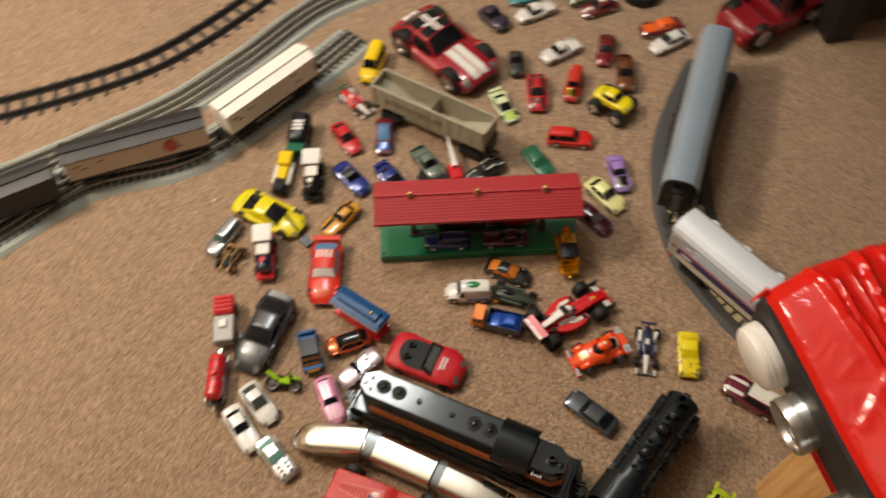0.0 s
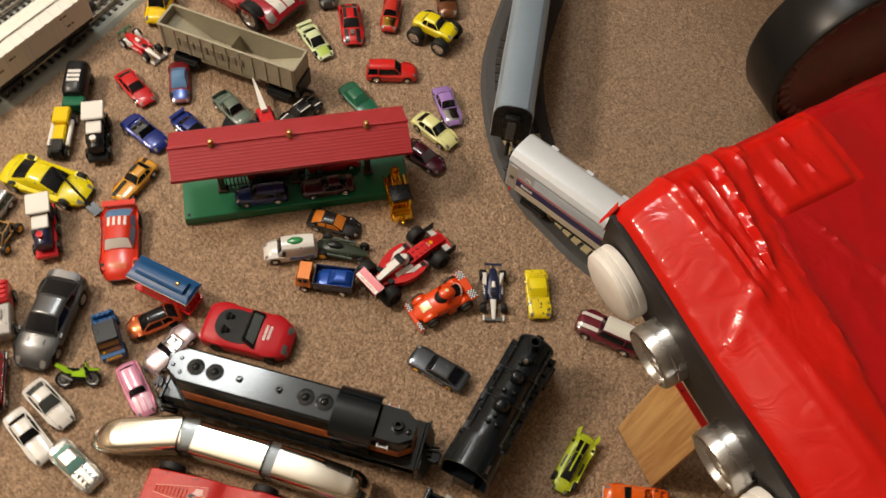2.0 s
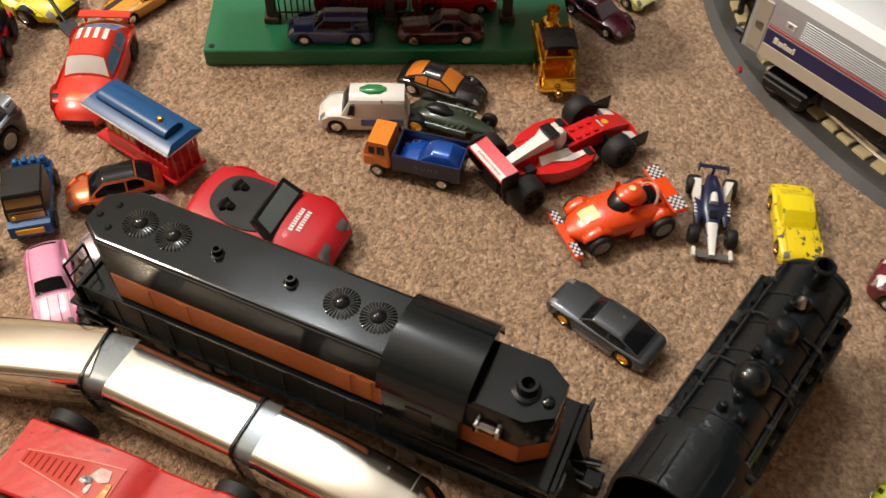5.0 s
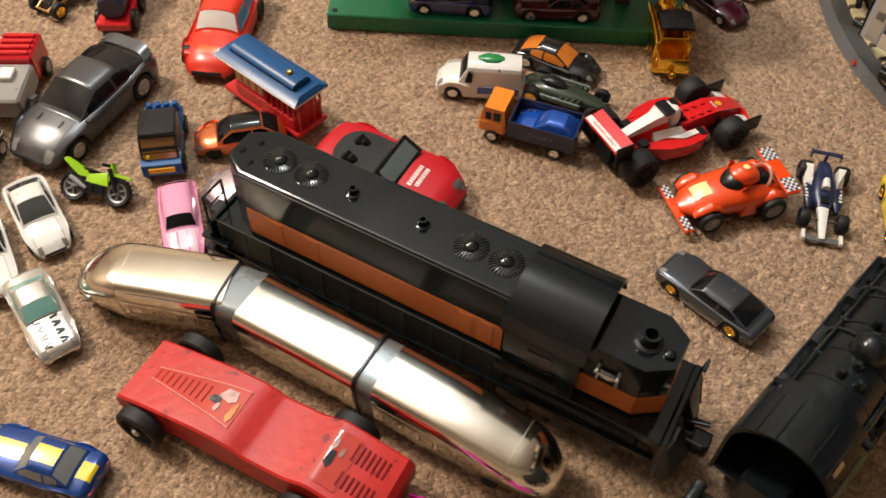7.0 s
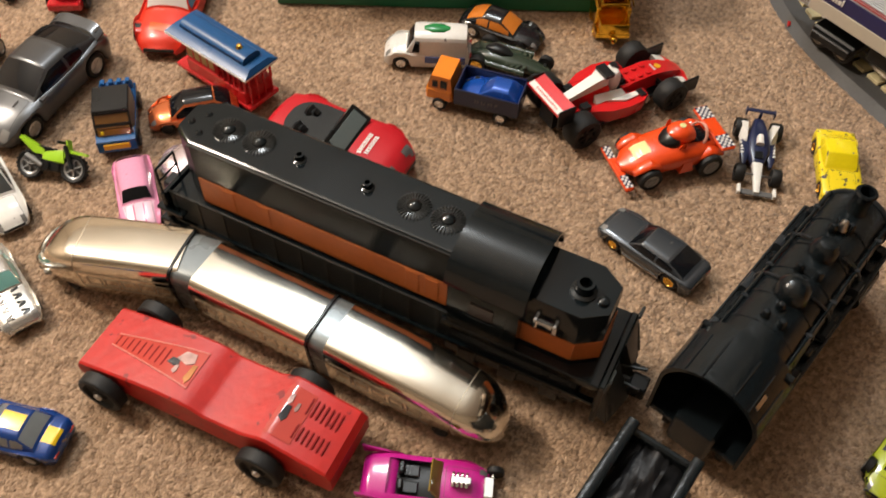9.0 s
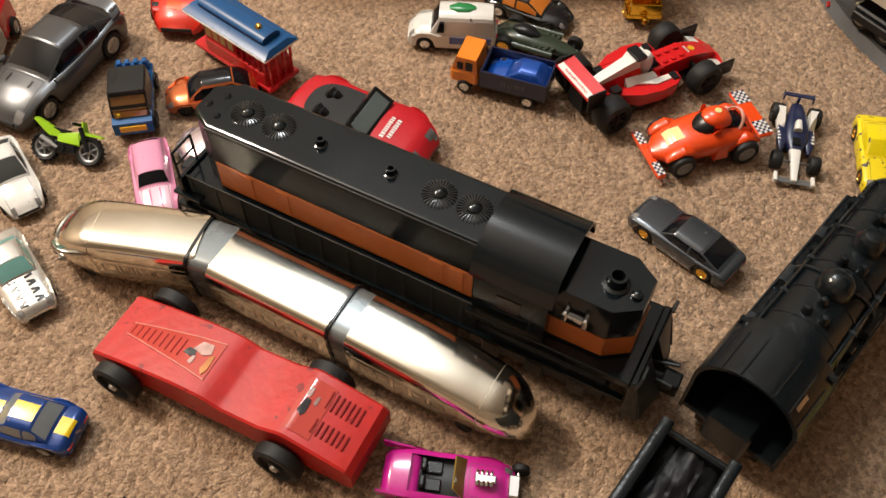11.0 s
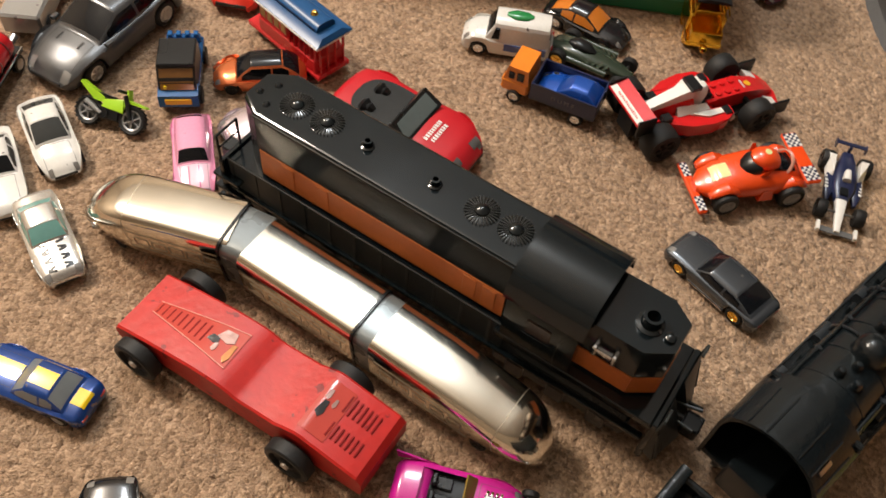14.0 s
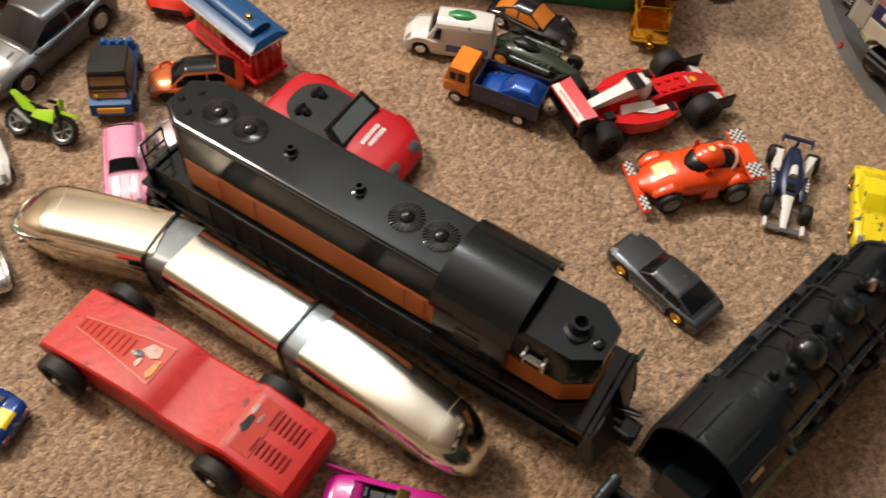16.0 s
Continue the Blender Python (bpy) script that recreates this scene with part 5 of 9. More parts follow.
def derby():
    c = thing("wooden_race_car", "red painted wooden block race car with black plastic wheels", "toy car", -0.1415, 0.3305, -31)
    prof = [(-0.0875, 0.012), (-0.0885, 0.020), (-0.086, 0.0245), (-0.060, 0.0300), (-0.030, 0.0350), (-0.012, 0.0357), (-0.004, 0.0346), (0.0015, 0.0318), (0.006, 0.0311), (0.030, 0.0325), (0.043, 0.0385), (0.047, 0.0390), (0.085, 0.0300), (0.0885, 0.026), (0.0885, 0.013), (0.086, 0.010), (-0.085, 0.010)]
    bm = bmesh.new()
    rows = [[bm.verts.new((x, y, z if abs(y) < 0.021 or z < 0.02 else z - 0.0011)) for x, z in prof] for y in (-0.0222, -0.0208, -0.010, 0.0, 0.010, 0.0208, 0.0222)]
    for a, b in zip(rows, rows[1:]):
        for k in range(len(prof)):
            bm.faces.new((a[k], a[(k + 1) % len(prof)], b[(k + 1) % len(prof)], b[k]))
    bm.faces.new(rows[0])
    bm.faces.new(rows[-1][::-1])
    part("body", bm, derby_red, c, "", True, 24)
    ink = material("faded_print", (0.22, 0.010, 0.010), 0.75, 0, 0, 0.12, 220, 22, 0, 0.2)

    def top(x):
        pts = prof[1:14]
        for (a, za), (b, zb) in zip(pts, pts[1:]):
            if a <= x <= b:
                return za + (zb - za) * (x - a) / (b - a)
        return 0.03

    for x0, x1, y0, y1 in ((-0.074, -0.012, -0.0125, 0.0125), (0.043, 0.060, -0.017, 0.016)):
        bm = bmesh.new()
        grid = []
        for i in range(9):
            x = x0 + (x1 - x0) * i / 8
            f = 0.32 + 0.68 * i / 8 if x0 < 0 else 1.0
            grid.append([bm.verts.new((x, y0 * f + (y1 - y0) * f * j / 2, top(x) + 0.0005)) for j in range(3)])
        for a, b in zip(grid, grid[1:]):
            for j in range(2):
                bm.faces.new((a[j], b[j], b[j + 1], a[j + 1]))
        part("decal", bm, clear_tape, c, "shiny worn sticker")
    tape_edge = material("pale_tape_edge", (0.62, 0.22, 0.18), 0.2)
    for s in (-1, 1):
        bm = bmesh.new()
        for i in range(8):
            xa, xb = -0.074 + 0.062 * i / 8, -0.074 + 0.062 * (i + 1) / 8
            ya, yb = (s * 0.0125 * (0.32 + 0.68 * q / 8) for q in (i, i + 1))
            hull(bm, [(x, y + e, top(x) + h) for x, y in ((xa, ya), (xb, yb)) for e in (-0.00035, 0.00035) for h in (0.0003, 0.0008)])
        part("tape_edge", bm, tape_edge, c)
    # Foil sticker bits; glint and reflections are put into their pale, dark and gold colours.
    shards = (("silver", (0.50, 0.33, 0.31), 0.10, 0.4), ("dark", (0.035, 0.035, 0.04), 0.2, 0.2), ("gold", (0.40, 0.16, 0.05), 0.2, 0.4))
    foils = {n: material(n + "_foil", col, rough, metal, 0, 0.3, 220, 160, 0.6) for n, col, rough, metal in shards}
    for n, x, y, a, b in (("silver", -0.0225, 0.0045, 0.0060, 0.0042), ("dark", -0.0290, -0.0005, 0.0040, 0.0026), ("silver", -0.0255, -0.0045, 0.0016, 0.0030), ("gold", -0.0155, -0.004, 0.0022, 0.0064), ("dark", 0.0485, -0.002, 0.0024, 0.0055), ("silver", 0.0475, 0.007, 0.0016, 0.0034), ("silver", 0.0530, 0.004, 0.0012, 0.0030)):
        bm = bmesh.new()
        hull(bm, [(x + a * u, y + b * v, top(x + a * u) + h) for u, v in ((-1, -0.6), (-0.5, 0.9), (0.7, 1.0), (1, -0.4), (0.3, -1)) for h in (0.0003, 0.0010)])
        part("foil_glint", bm, foils[n], c, "worn foil sticker shard")
    for k in range(9):
        bm = bmesh.new()
        x = -0.072 + 0.0045 * k
        box(bm, x, x + 0.0014, -0.0035 - k * 0.0003, 0.0035 + k * 0.0003, top(x) - 0.0002, top(x) + 0.0007, 0.0001)
        part("printed_bar", bm, ink, c)
    for k in range(7):
        for y0, y1 in ((-0.013, -0.004), (0.003, 0.014)):
            bm = bmesh.new()
            x = 0.058 + 0.0032 * k
            box(bm, x, x + 0.0011, y0, y1, top(x) - 0.0003, top(x) + 0.0007, 0.0001)
            part("printed_bar", bm, ink, c)
    for wx in (-0.066, 0.045):
        for s in (-1, 1):
            bm = bmesh.new()
            lathe(bm, [(0.009, -0.0045), (0.0138, -0.0045), (0.0150, -0.0035), (0.0150, 0.0035), (0.0140, 0.0045), (0.0112, 0.0045), (0.0104, 0.0020), (0.0050, 0.0018), (0.0042, 0.0042), (0.0022, 0.0044), (0.0020, 0.0030), (0, 0.0030)], pose(0, 0, 0, -90 * s), 28)
            w = part("wheel", bm, rubber, c)
            w.matrix_basis = Matrix.Translation((wx, s * 0.0285, 0.015))
            bm = bmesh.new()
            rod(bm, (0, -s * 0.010, 0), (0, s * 0.0040, 0), 0.0013, seg=8)
            lathe(bm, [(0.0028, 0.0044), (0.0024, 0.0056), (0, 0.006)], pose(0, 0, 0, -90 * s), 10)
            part("axle_nail", bm, steel, w)


derby()

# ---- steam locomotive and tender ----
cast_black = material("cast_black", (0.0065, 0.0095, 0.0115), 0.22, 0.0, 0, 0.45, 420, 45, 0.42, 0.42)
worn_black = material("worn_black_enamel", (0.016, 0.020, 0.024), 0.30, 0.0, 0, 0.5, 420, 60, 0.4, 0.45)
coal = material("coal", (0.009, 0.009, 0.010), 0.4, 0, 0, 0.5, 300, 120, 0.6, 0.25)


def steam():
    c = thing("steam_locomotive", "black toy steam locomotive with an open cab", "toy locomotive", 0.1935, 0.3330, 43)
    bm = bmesh.new()
    m = Matrix.Translation((0, 0, 0.064)) @ pose(0, 0, 0, 0, 90, 0)
    lathe(bm, [(0, -0.058), (0.0235, -0.058), (0.0245, -0.050), (0.0232, 0.0), (0.0222, 0.060), (0.0222, 0.090), (0.0205, 0.0945), (0.0150, 0.097), (0.006, 0.0985), (0, 0.099)], m, 32)
    part("boiler", bm, cast_black, c)
    for bx in (-0.035, -0.012, 0.012, 0.036, 0.062):
        bm = bmesh.new()
        lathe(bm, [(0.0240 - (bx + 0.05) * 0.018, bx - 0.0010), (0.0248 - (bx + 0.05) * 0.018, bx - 0.0008), (0.0248 - (bx + 0.05) * 0.018, bx + 0.0008), (0.0240 - (bx + 0.05) * 0.018, bx + 0.0010)], m, 28)
        part("boiler_band", bm, cast_black, c)
    for dx, dr, dz in ((-0.006, 0.0098, 0.094), (0.033, 0.0085, 0.093)):
        bm = bmesh.new()
        lathe(bm, [(dr * 1.15, dz - 0.014), (dr, dz - 0.006), (dr * 0.92, dz), (dr * 0.6, dz + 0.0035), (0, dz + 0.005)], Matrix.Translation((dx, 0, 0)), 24)
        part("steam_dome", bm, cast_black, c)
    bm = bmesh.new()
    lathe(bm, [(0.0082, 0.080), (0.0060, 0.088), (0.0058, 0.100), (0.0068, 0.102), (0.0060, 0.103), (0.0045, 0.103), (0.0042, 0.09), (0, 0.09)], Matrix.Translation((0.078, 0, 0)), 20)
    part("chimney", bm, cast_black, c)
    for dx, dy in ((-0.030, 0.004), (-0.030, -0.006), (-0.020, 0.0), (0.012, 0.005), (0.014, -0.006), (0.052, 0.004), (0.060, -0.004)):
        bm = bmesh.new()
        lathe(bm, [(0.0030, 0.084), (0.0028, 0.0905), (0.0018, 0.0925), (0, 0.093)], Matrix.Translation((dx, dy, 0)), 10)
        part("valve", bm, cast_black, c)
    for s in (-1, 1):
        bm = bmesh.new()
        rod(bm, (-0.055, s * 0.021, 0.078), (0.090, s * 0.0195, 0.077), 0.0012, seg=8)
        part("handrail", bm, cast_black, c)
        bm = bmesh.new()
        box(bm, -0.055, 0.092, s * 0.0236 - 0.0058, s * 0.0236 + 0.0058, 0.052, 0.055, 0.0006)
        for k in range(9):
            x = -0.05 + 0.0165 * k
            box(bm, x, x + 0.006, s * 0.0228 - 0.004, s * 0.0228 + 0.003, 0.055, 0.0572 + 0.002 * (k % 3), 0.0006)
        part("running_board", bm, cast_black, c)
        bm = bmesh.new()
        rod(bm, (0.062, s * 0.024, 0.030), (0.092, s * 0.024, 0.030), 0.0085, seg=18)
        part("cylinder", bm, cast_black, c)
        bm = bmesh.new()
        box(bm, -0.03, 0.065, s * 0.0275 - 0.001, s * 0.0275 + 0.001, 0.019, 0.0225, 0.0004)
        part("connecting_rod", bm, steel, c)
        for wx in (-0.030, 0.0, 0.030):
            wheel(c, wx, s * 0.0195, 0.0195, 0.0195, 0.006, s, cast_black, cast_black, 10)
        wheel(c, 0.080, s * 0.0185, 0.0095, 0.0095, 0.005, s, cast_black, cast_black, 6)
        wheel(c, -0.068, s * 0.0185, 0.0095, 0.0095, 0.005, s, cast_black, cast_black, 6)
    bm = bmesh.new()
    box(bm, -0.09, 0.098, -0.013, 0.013, 0.016, 0.044, 0.002)
    part("frame", bm, cast_black, c)
    bm = bmesh.new()
    hull(bm, [(0.096, y, z) for y in (-0.024, 0.024) for z in (0.036, 0.042)] + [(0.112, y, 0.008) for y in (-0.014, 0.014)] + [(0.098, y, 0.008) for y in (-0.020, 0.020)])
    part("cowcatcher", bm, cast_black, c)
    bm = bmesh.new()
    rod(bm, (0.098, 0, 0.066), (0.104, 0, 0.066), 0.0055, seg=16)
    part("headlamp", bm, cast_black, c)
    # pipes, pump, bell and stanchions along the boiler
    for s in (-1, 1):
        for bx in (-0.006, 0.033):
            bm = bmesh.new()
            run = [(bx + 0.006 + 0.010 * k / 8, s * 0.0243 * math.sin(0.45 + 1.20 * k / 8), 0.064 + 0.0243 * math.cos(0.45 + 1.20 * k / 8)) for k in range(9)]
            ring = []
            for x, y, z in run:
                d = Vector((0, y, z - 0.064)).normalized()
                ring.append([bm.verts.new((x + 0.0009 * math.cos(a), y + d.y * 0.0009 * math.sin(a), z + d.z * 0.0009 * math.sin(a))) for a in [m * math.pi / 3 for m in range(6)]])
            for a, b in zip(ring, ring[1:]):
                for k in range(6):
                    bm.faces.new((a[k], a[(k + 1) % 6], b[(k + 1) % 6], b[k]))
            bmesh.ops.recalc_face_normals(bm, faces=bm.faces)
            part("sand_pipe", bm, worn_black, c)
        for bx in (-0.045, -0.018, 0.012, 0.042, 0.072):
            bm = bmesh.new()
            rod(bm, (bx, s * 0.0185, 0.0785), (bx, s * 0.0212, 0.0778), 0.0009, seg=6)
            lathe(bm, [(0.0015, -0.0012), (0.0018, 0.0), (0.0015, 0.0012)], Matrix.Translation((bx, s * 0.0208, 0.0778)), 8)
            part("stanchion", bm, worn_black, c)
        for k in range(26):
            bx = -0.052 + 0.0055 * k
            if k == 0:
                bm = bmesh.new()
                lathe(bm, [(0.0008, 0.0), (0.0006, 0.0005), (0, 0.0007)], None, 6)
                rivet = part("rivet", bm, cast_black, c)
                rivet.matrix_basis = Matrix.Translation((bx, s * 0.0275, 0.0549))
            else:
                shared("rivet", rivet.data, c, Matrix.Translation((bx, s * 0.0275, 0.0549)))
        bm = bmesh.new()
        box(bm, -0.054, 0.090, s * 0.0292 - 0.0007, s * 0.0292 + 0.0007, 0.0500, 0.0562, 0.0003)
        part("running_board_edge", bm, worn_black, c, "worn edge of the running board")
        for bx, w, h in ((-0.036, 0.010, 0.008), (0.008, 0.014, 0.006), (0.046, 0.009, 0.009)):
            bm = bmesh.new()
            loft(bm, [(bx - w / 2, 0.0030, 0.055, 0.055 + h, 4), (bx + w / 2, 0.0030, 0.055, 0.055 + h, 4)], 12)
            tank = part("air_tank", bm, worn_black, c)
            tank.matrix_basis = Matrix.Translation((0, s * 0.0255, 0))
    bm = bmesh.new()
    lathe(bm, [(0.0036, 0.0885), (0.0030, 0.0905), (0.0024, 0.0940), (0.0010, 0.0955), (0, 0.0957)], Matrix.Translation((0.0560, 0, 0)), 14)
    part("bell", bm, steel, c, "small dull metal bell")
    for s in (-1, 1):
        bm = bmesh.new()
        rod(bm, (0.0560, s * 0.0045, 0.0845), (0.0560, s * 0.0045, 0.0945), 0.0008, seg=6)
        part("bell_bracket", bm, worn_black, c)
    bm = bmesh.new()
    lathe(bm, [(0.0222, 0.0905), (0.0232, 0.0910), (0.0232, 0.0930), (0.0215, 0.0940)], m, 32)
    part("smokebox_ring", bm, worn_black, c)
    # cab: an arched shell, open behind
    bm = bmesh.new()
    outer = [(-0.0300, 0.030)] + [(-0.0300, 0.068)] + [(0.0300 * -math.cos(math.pi * k / 16), 0.068 + 0.024 * math.sin(math.pi * k / 16)) for k in range(1, 16)] + [(0.0300, 0.068), (0.0300, 0.030)]
    inner = [(y * 0.93, z - 0.0022 if z > 0.05 else z) for y, z in outer]
    n = len(outer)
    rings = [([bm.verts.new((x, y, z)) for y, z in outer], [bm.verts.new((x, y, z)) for y, z in inner]) for x in (-0.0890, -0.0880, -0.056, -0.049)]
    for (o0, i0), (o1, i1) in zip(rings, rings[1:]):
        for k in range(n - 1):
            bm.faces.new((o0[k], o0[k + 1], o1[k + 1], o1[k]))
            bm.faces.new((i0[k + 1], i0[k], i1[k], i1[k + 1]))
    for o, i in (rings[0], rings[-1]):
        for k in range(n - 1):
            bm.faces.new((o[k], i[k], i[k + 1], o[k + 1]))
    part("cab", bm, cast_black, c)
    bm = bmesh.new()
    box(bm, -0.054, -0.050, -0.0285, 0.0285, 0.030, 0.083, 0.001)
    part("cab_front", bm, cast_black, c)
    bm = bmesh.new()
    box(bm, -0.0880, -0.050, -0.0285, 0.0285, 0.030, 0.034, 0.001)
    part("cab_floor", bm, cast_black, c)
    for s in (-1, 1):
        bm = bmesh.new()
        for k in range(3):
            a0 = math.pi * (0.5 + s * (0.10 + 0.12 * k))
            y, z = -0.0300 * math.cos(a0), 0.068 + 0.024 * math.sin(a0)
            rod(bm, (-0.088, y * 1.0, z + 0.0002), (-0.060, y * 1.0, z - 0.0001), 0.0006, seg=6)
        part("roof_rib", bm, cast_black, c)
    bm = bmesh.new()
    hull(bm, [(x, y, z + h) for x in (-0.083, -0.073) for y, z in ((-0.0225, 0.0838), (-0.0205, 0.0855)) for h in (-0.001, 0.0008)])
    part("worn_spot", bm, steel, c, "bare metal chip on the cab roof")


steam()


def tender():
    c = thing("coal_tender", "black toy coal tender with a rimmed coal load", "toy tender", 0.0670, 0.2160, 48)
    bm = bmesh.new()
    box(bm, -0.060, 0.050, -0.0208, 0.0208, 0.022, 0.030, 0.0012)
    part("frame", bm, cast_black, c)
    for x0, x1, y0, y1 in ((-0.060, 0.048, -0.0208, -0.0168), (-0.060, 0.048, 0.0168, 0.0208), (0.044, 0.048, -0.0168, 0.0168), (-0.060, -0.056, -0.0168, 0.0168)):
        bm = bmesh.new()
        box(bm, x0, x1, y0, y1, 0.030, 0.072, 0.0012)
        part("wall", bm, cast_black, c)
    for y in (-0.0188, 0.0188):
        bm = bmesh.new()
        loft(bm, [(-0.060, 0.0034, 0.069, 0.0765, 4), (0.049, 0.0034, 0.069, 0.0765, 4)], 14)
        p = part("rim", bm, cast_black, c)
        p.matrix_basis = Matrix.Translation((0, y, 0))
    bm = bmesh.new()
    rng = random.Random(5)
    n = 18
    grid = [[bm.verts.new((-0.056 + 0.100 * i / n, -0.0168 + 0.0336 * j / n, 0.060 + 0.007 * math.sin(math.pi * j / n) + rng.uniform(-0.002, 0.0022))) for j in range(n + 1)] for i in range(n + 1)]
    for i in range(n):
        for j in range(n):
            bm.faces.new((grid[i][j], grid[i + 1][j], grid[i + 1][j + 1], grid[i][j + 1]))
    part("coal_load", bm, coal, c, "black lumpy coal load", True, 70)
    for bx in (-0.035, 0.028):
        for k in (-0.011, 0.011):
            for s in (-1, 1):
                wheel(c, bx + k, s * 0.0150, 0.0105, 0.0105, 0.005, s, cast_black, steel)
        bm = bmesh.new()
        box(bm, bx - 0.020, bx + 0.020, -0.014, 0.014, 0.008, 0.0168, 0.001)
        part("bogie", bm, cast_black, c)
    bm = bmesh.new()
    box(bm, 0.048, 0.066, -0.004, 0.004, 0.020, 0.024, 0.0006)
    part("drawbar", bm, steel, c)


tender()

# ---- station platform with a red roof ----
station_green = material("green_plastic", (0.010, 0.150, 0.066), 0.36, 0, 0.1, 0.10, 300, 20, 0.1)
station_red = material("red_roof_plastic", (0.36, 0.020, 0.026), 0.42, 0, 0.05, 0.10, 300, 20, 0.1)
brass = material("brass_knob", (0.42, 0.28, 0.10), 0.3, 0.8)
post_brown = material("dark_brown_plastic", (0.050, 0.030, 0.024), 0.45, 0, 0, 0.2)


def station():
    c = thing("toy_station", "toy station with a red roof over a green platform", "toy station", 0.043, 0.7460, -6.5)
    bm = bmesh.new()
    box(bm, -0.154, 0.154, -0.041, 0.041, 0.0, 0.0155, 0.001)
    part("base", bm, station_green, c, "green plastic platform")
    for x in (-0.1475, 0.1475):
        for y in (-0.035, 0.035):
            bm = bmesh.new()
            lathe(bm, [(0.0026, 0.0150), (0.0026, 0.0160), (0, 0.0160)], Matrix.Translation((x, y, 0)), 12)
            part("screw_hole", bm, plastic_black, c)
    ridge, eave, hy = 0.1185, 0.1005, 0.0385
    for s in (-1, 1):
        bm = bmesh.new()
        hull(bm, [(x, y, z + dz) for x in (-0.1545, 0.1545) for y, z in ((0.0, ridge), (s * hy, eave)) for dz in (0, -0.003)])
        slope = part("roof", bm, station_red, c, "red ribbed plastic roof slope")
        for k in range(9):
            f = (k + 0.6) / 9.4
            y, z = s * hy * f, ridge + (eave - ridge) * f
            bm = bmesh.new()
            box(bm, -0.153, 0.153, y - 0.0012, y + 0.0012, z - 0.0012, z + 0.00005, 0.0001)
            part("roof_batten", bm, station_red, slope)
        bm = bmesh.new()
        box(bm, -0.1555, 0.1555, s * hy - 0.0012, s * hy + 0.0012, eave - 0.005, eave + 0.001, 0.0004)
        part("eave_board", bm, station_red, c)
    bm = bmesh.new()
    box(bm, -0.1555, 0.1555, -0.0022, 0.0022, ridge - 0.0015, ridge + 0.0014, 0.0006)
    part("ridge_cap", bm, station_red, c)
    for x in (-0.1, 0.0, 0.1):
        bm = bmesh.new()
        lathe(bm, [(0.0045, ridge), (0.0040, ridge + 0.002), (0.0026, ridge + 0.0035), (0.0036, ridge + 0.0065), (0.0030, ridge + 0.009), (0, ridge + 0.010)], Matrix.Translation((x, -0.002, 0)), 16)
        part("roof_knob", bm, brass, c, "brass knob on the ridge")
    for x in (-0.1, 0.0, 0.1):
        bm = bmesh.new()
        box(bm, x - 0.004, x + 0.004, -0.004, 0.004, 0.0155, 0.1, 0.0006)
        box(bm, x - 0.0065, x + 0.0065, -0.0065, 0.0065, 0.0155, 0.021, 0.0006)
        hull(bm, [(x + a, b, z) for a, b, z in ((-0.003, -0.030, 0.100), (0.003, -0.030, 0.100), (-0.003, 0.030, 0.100), (0.003, 0.030, 0.100), (-0.003, -0.004, 0.080), (0.003, -0.004, 0.080), (-0.003, 0.004, 0.080), (0.003, 0.004, 0.080))])
        part("post", bm, post_brown, c)
    for x0, x1 in ((-0.096, -0.006), (0.004, 0.050)):
        fence = None
        bm = bmesh.new()
        for z in (0.022, 0.040):
            box(bm, x0, x1, -0.0006, 0.0012, z, z + 0.0016, 0.0003)
        fence = part("fence_rail", bm, plastic_black, c)
        n = int((x1 - x0) / 0.0052)
        for k in range(n):
            bm = bmesh.new()
            x = x0 + 0.002 + k * 0.0052
            tall = 0.052 if k % 4 == 0 else 0.046
            box(bm, x, x + 0.0013, -0.0002, 0.0011, 0.0155, tall, 0.0002)
            hull(bm, [(x - 0.0004, 0, tall), (x + 0.0017, 0, tall), (x - 0.0004, 0.001, tall), (x + 0.0017, 0.001, tall), (x + 0.0006, 0.0005, tall + 0.003)])
            part("fence_picket", bm, plastic_black, fence)


station()

# ---- freight cars ----
khaki = material("khaki_plastic", (0.37, 0.34, 0.25), 0.5, 0, 0, 0.22, 250, 25, 0.15)


def bogies(c, xs, mat, spread=0.012, z=0.0):
    for bx in xs:
        bm = bmesh.new()
        box(bm, bx - 0.021, bx + 0.021, -0.020, 0.020, z + 0.010, z + 0.019, 0.0015)
        for s in (-1, 1):
            box(bm, bx - 0.019, bx + 0.019, s * 0.0215 - 0.002, s * 0.0215 + 0.002, z + 0.008, z + 0.016, 0.001)
        b = part("bogie", bm, mat, c)
        for k in (-spread, spread):
            for s in (-1, 1):
                wheel(b, bx + k, s * 0.0165, z + 0.0092, 0.0092, 0.005, s, mat, steel)


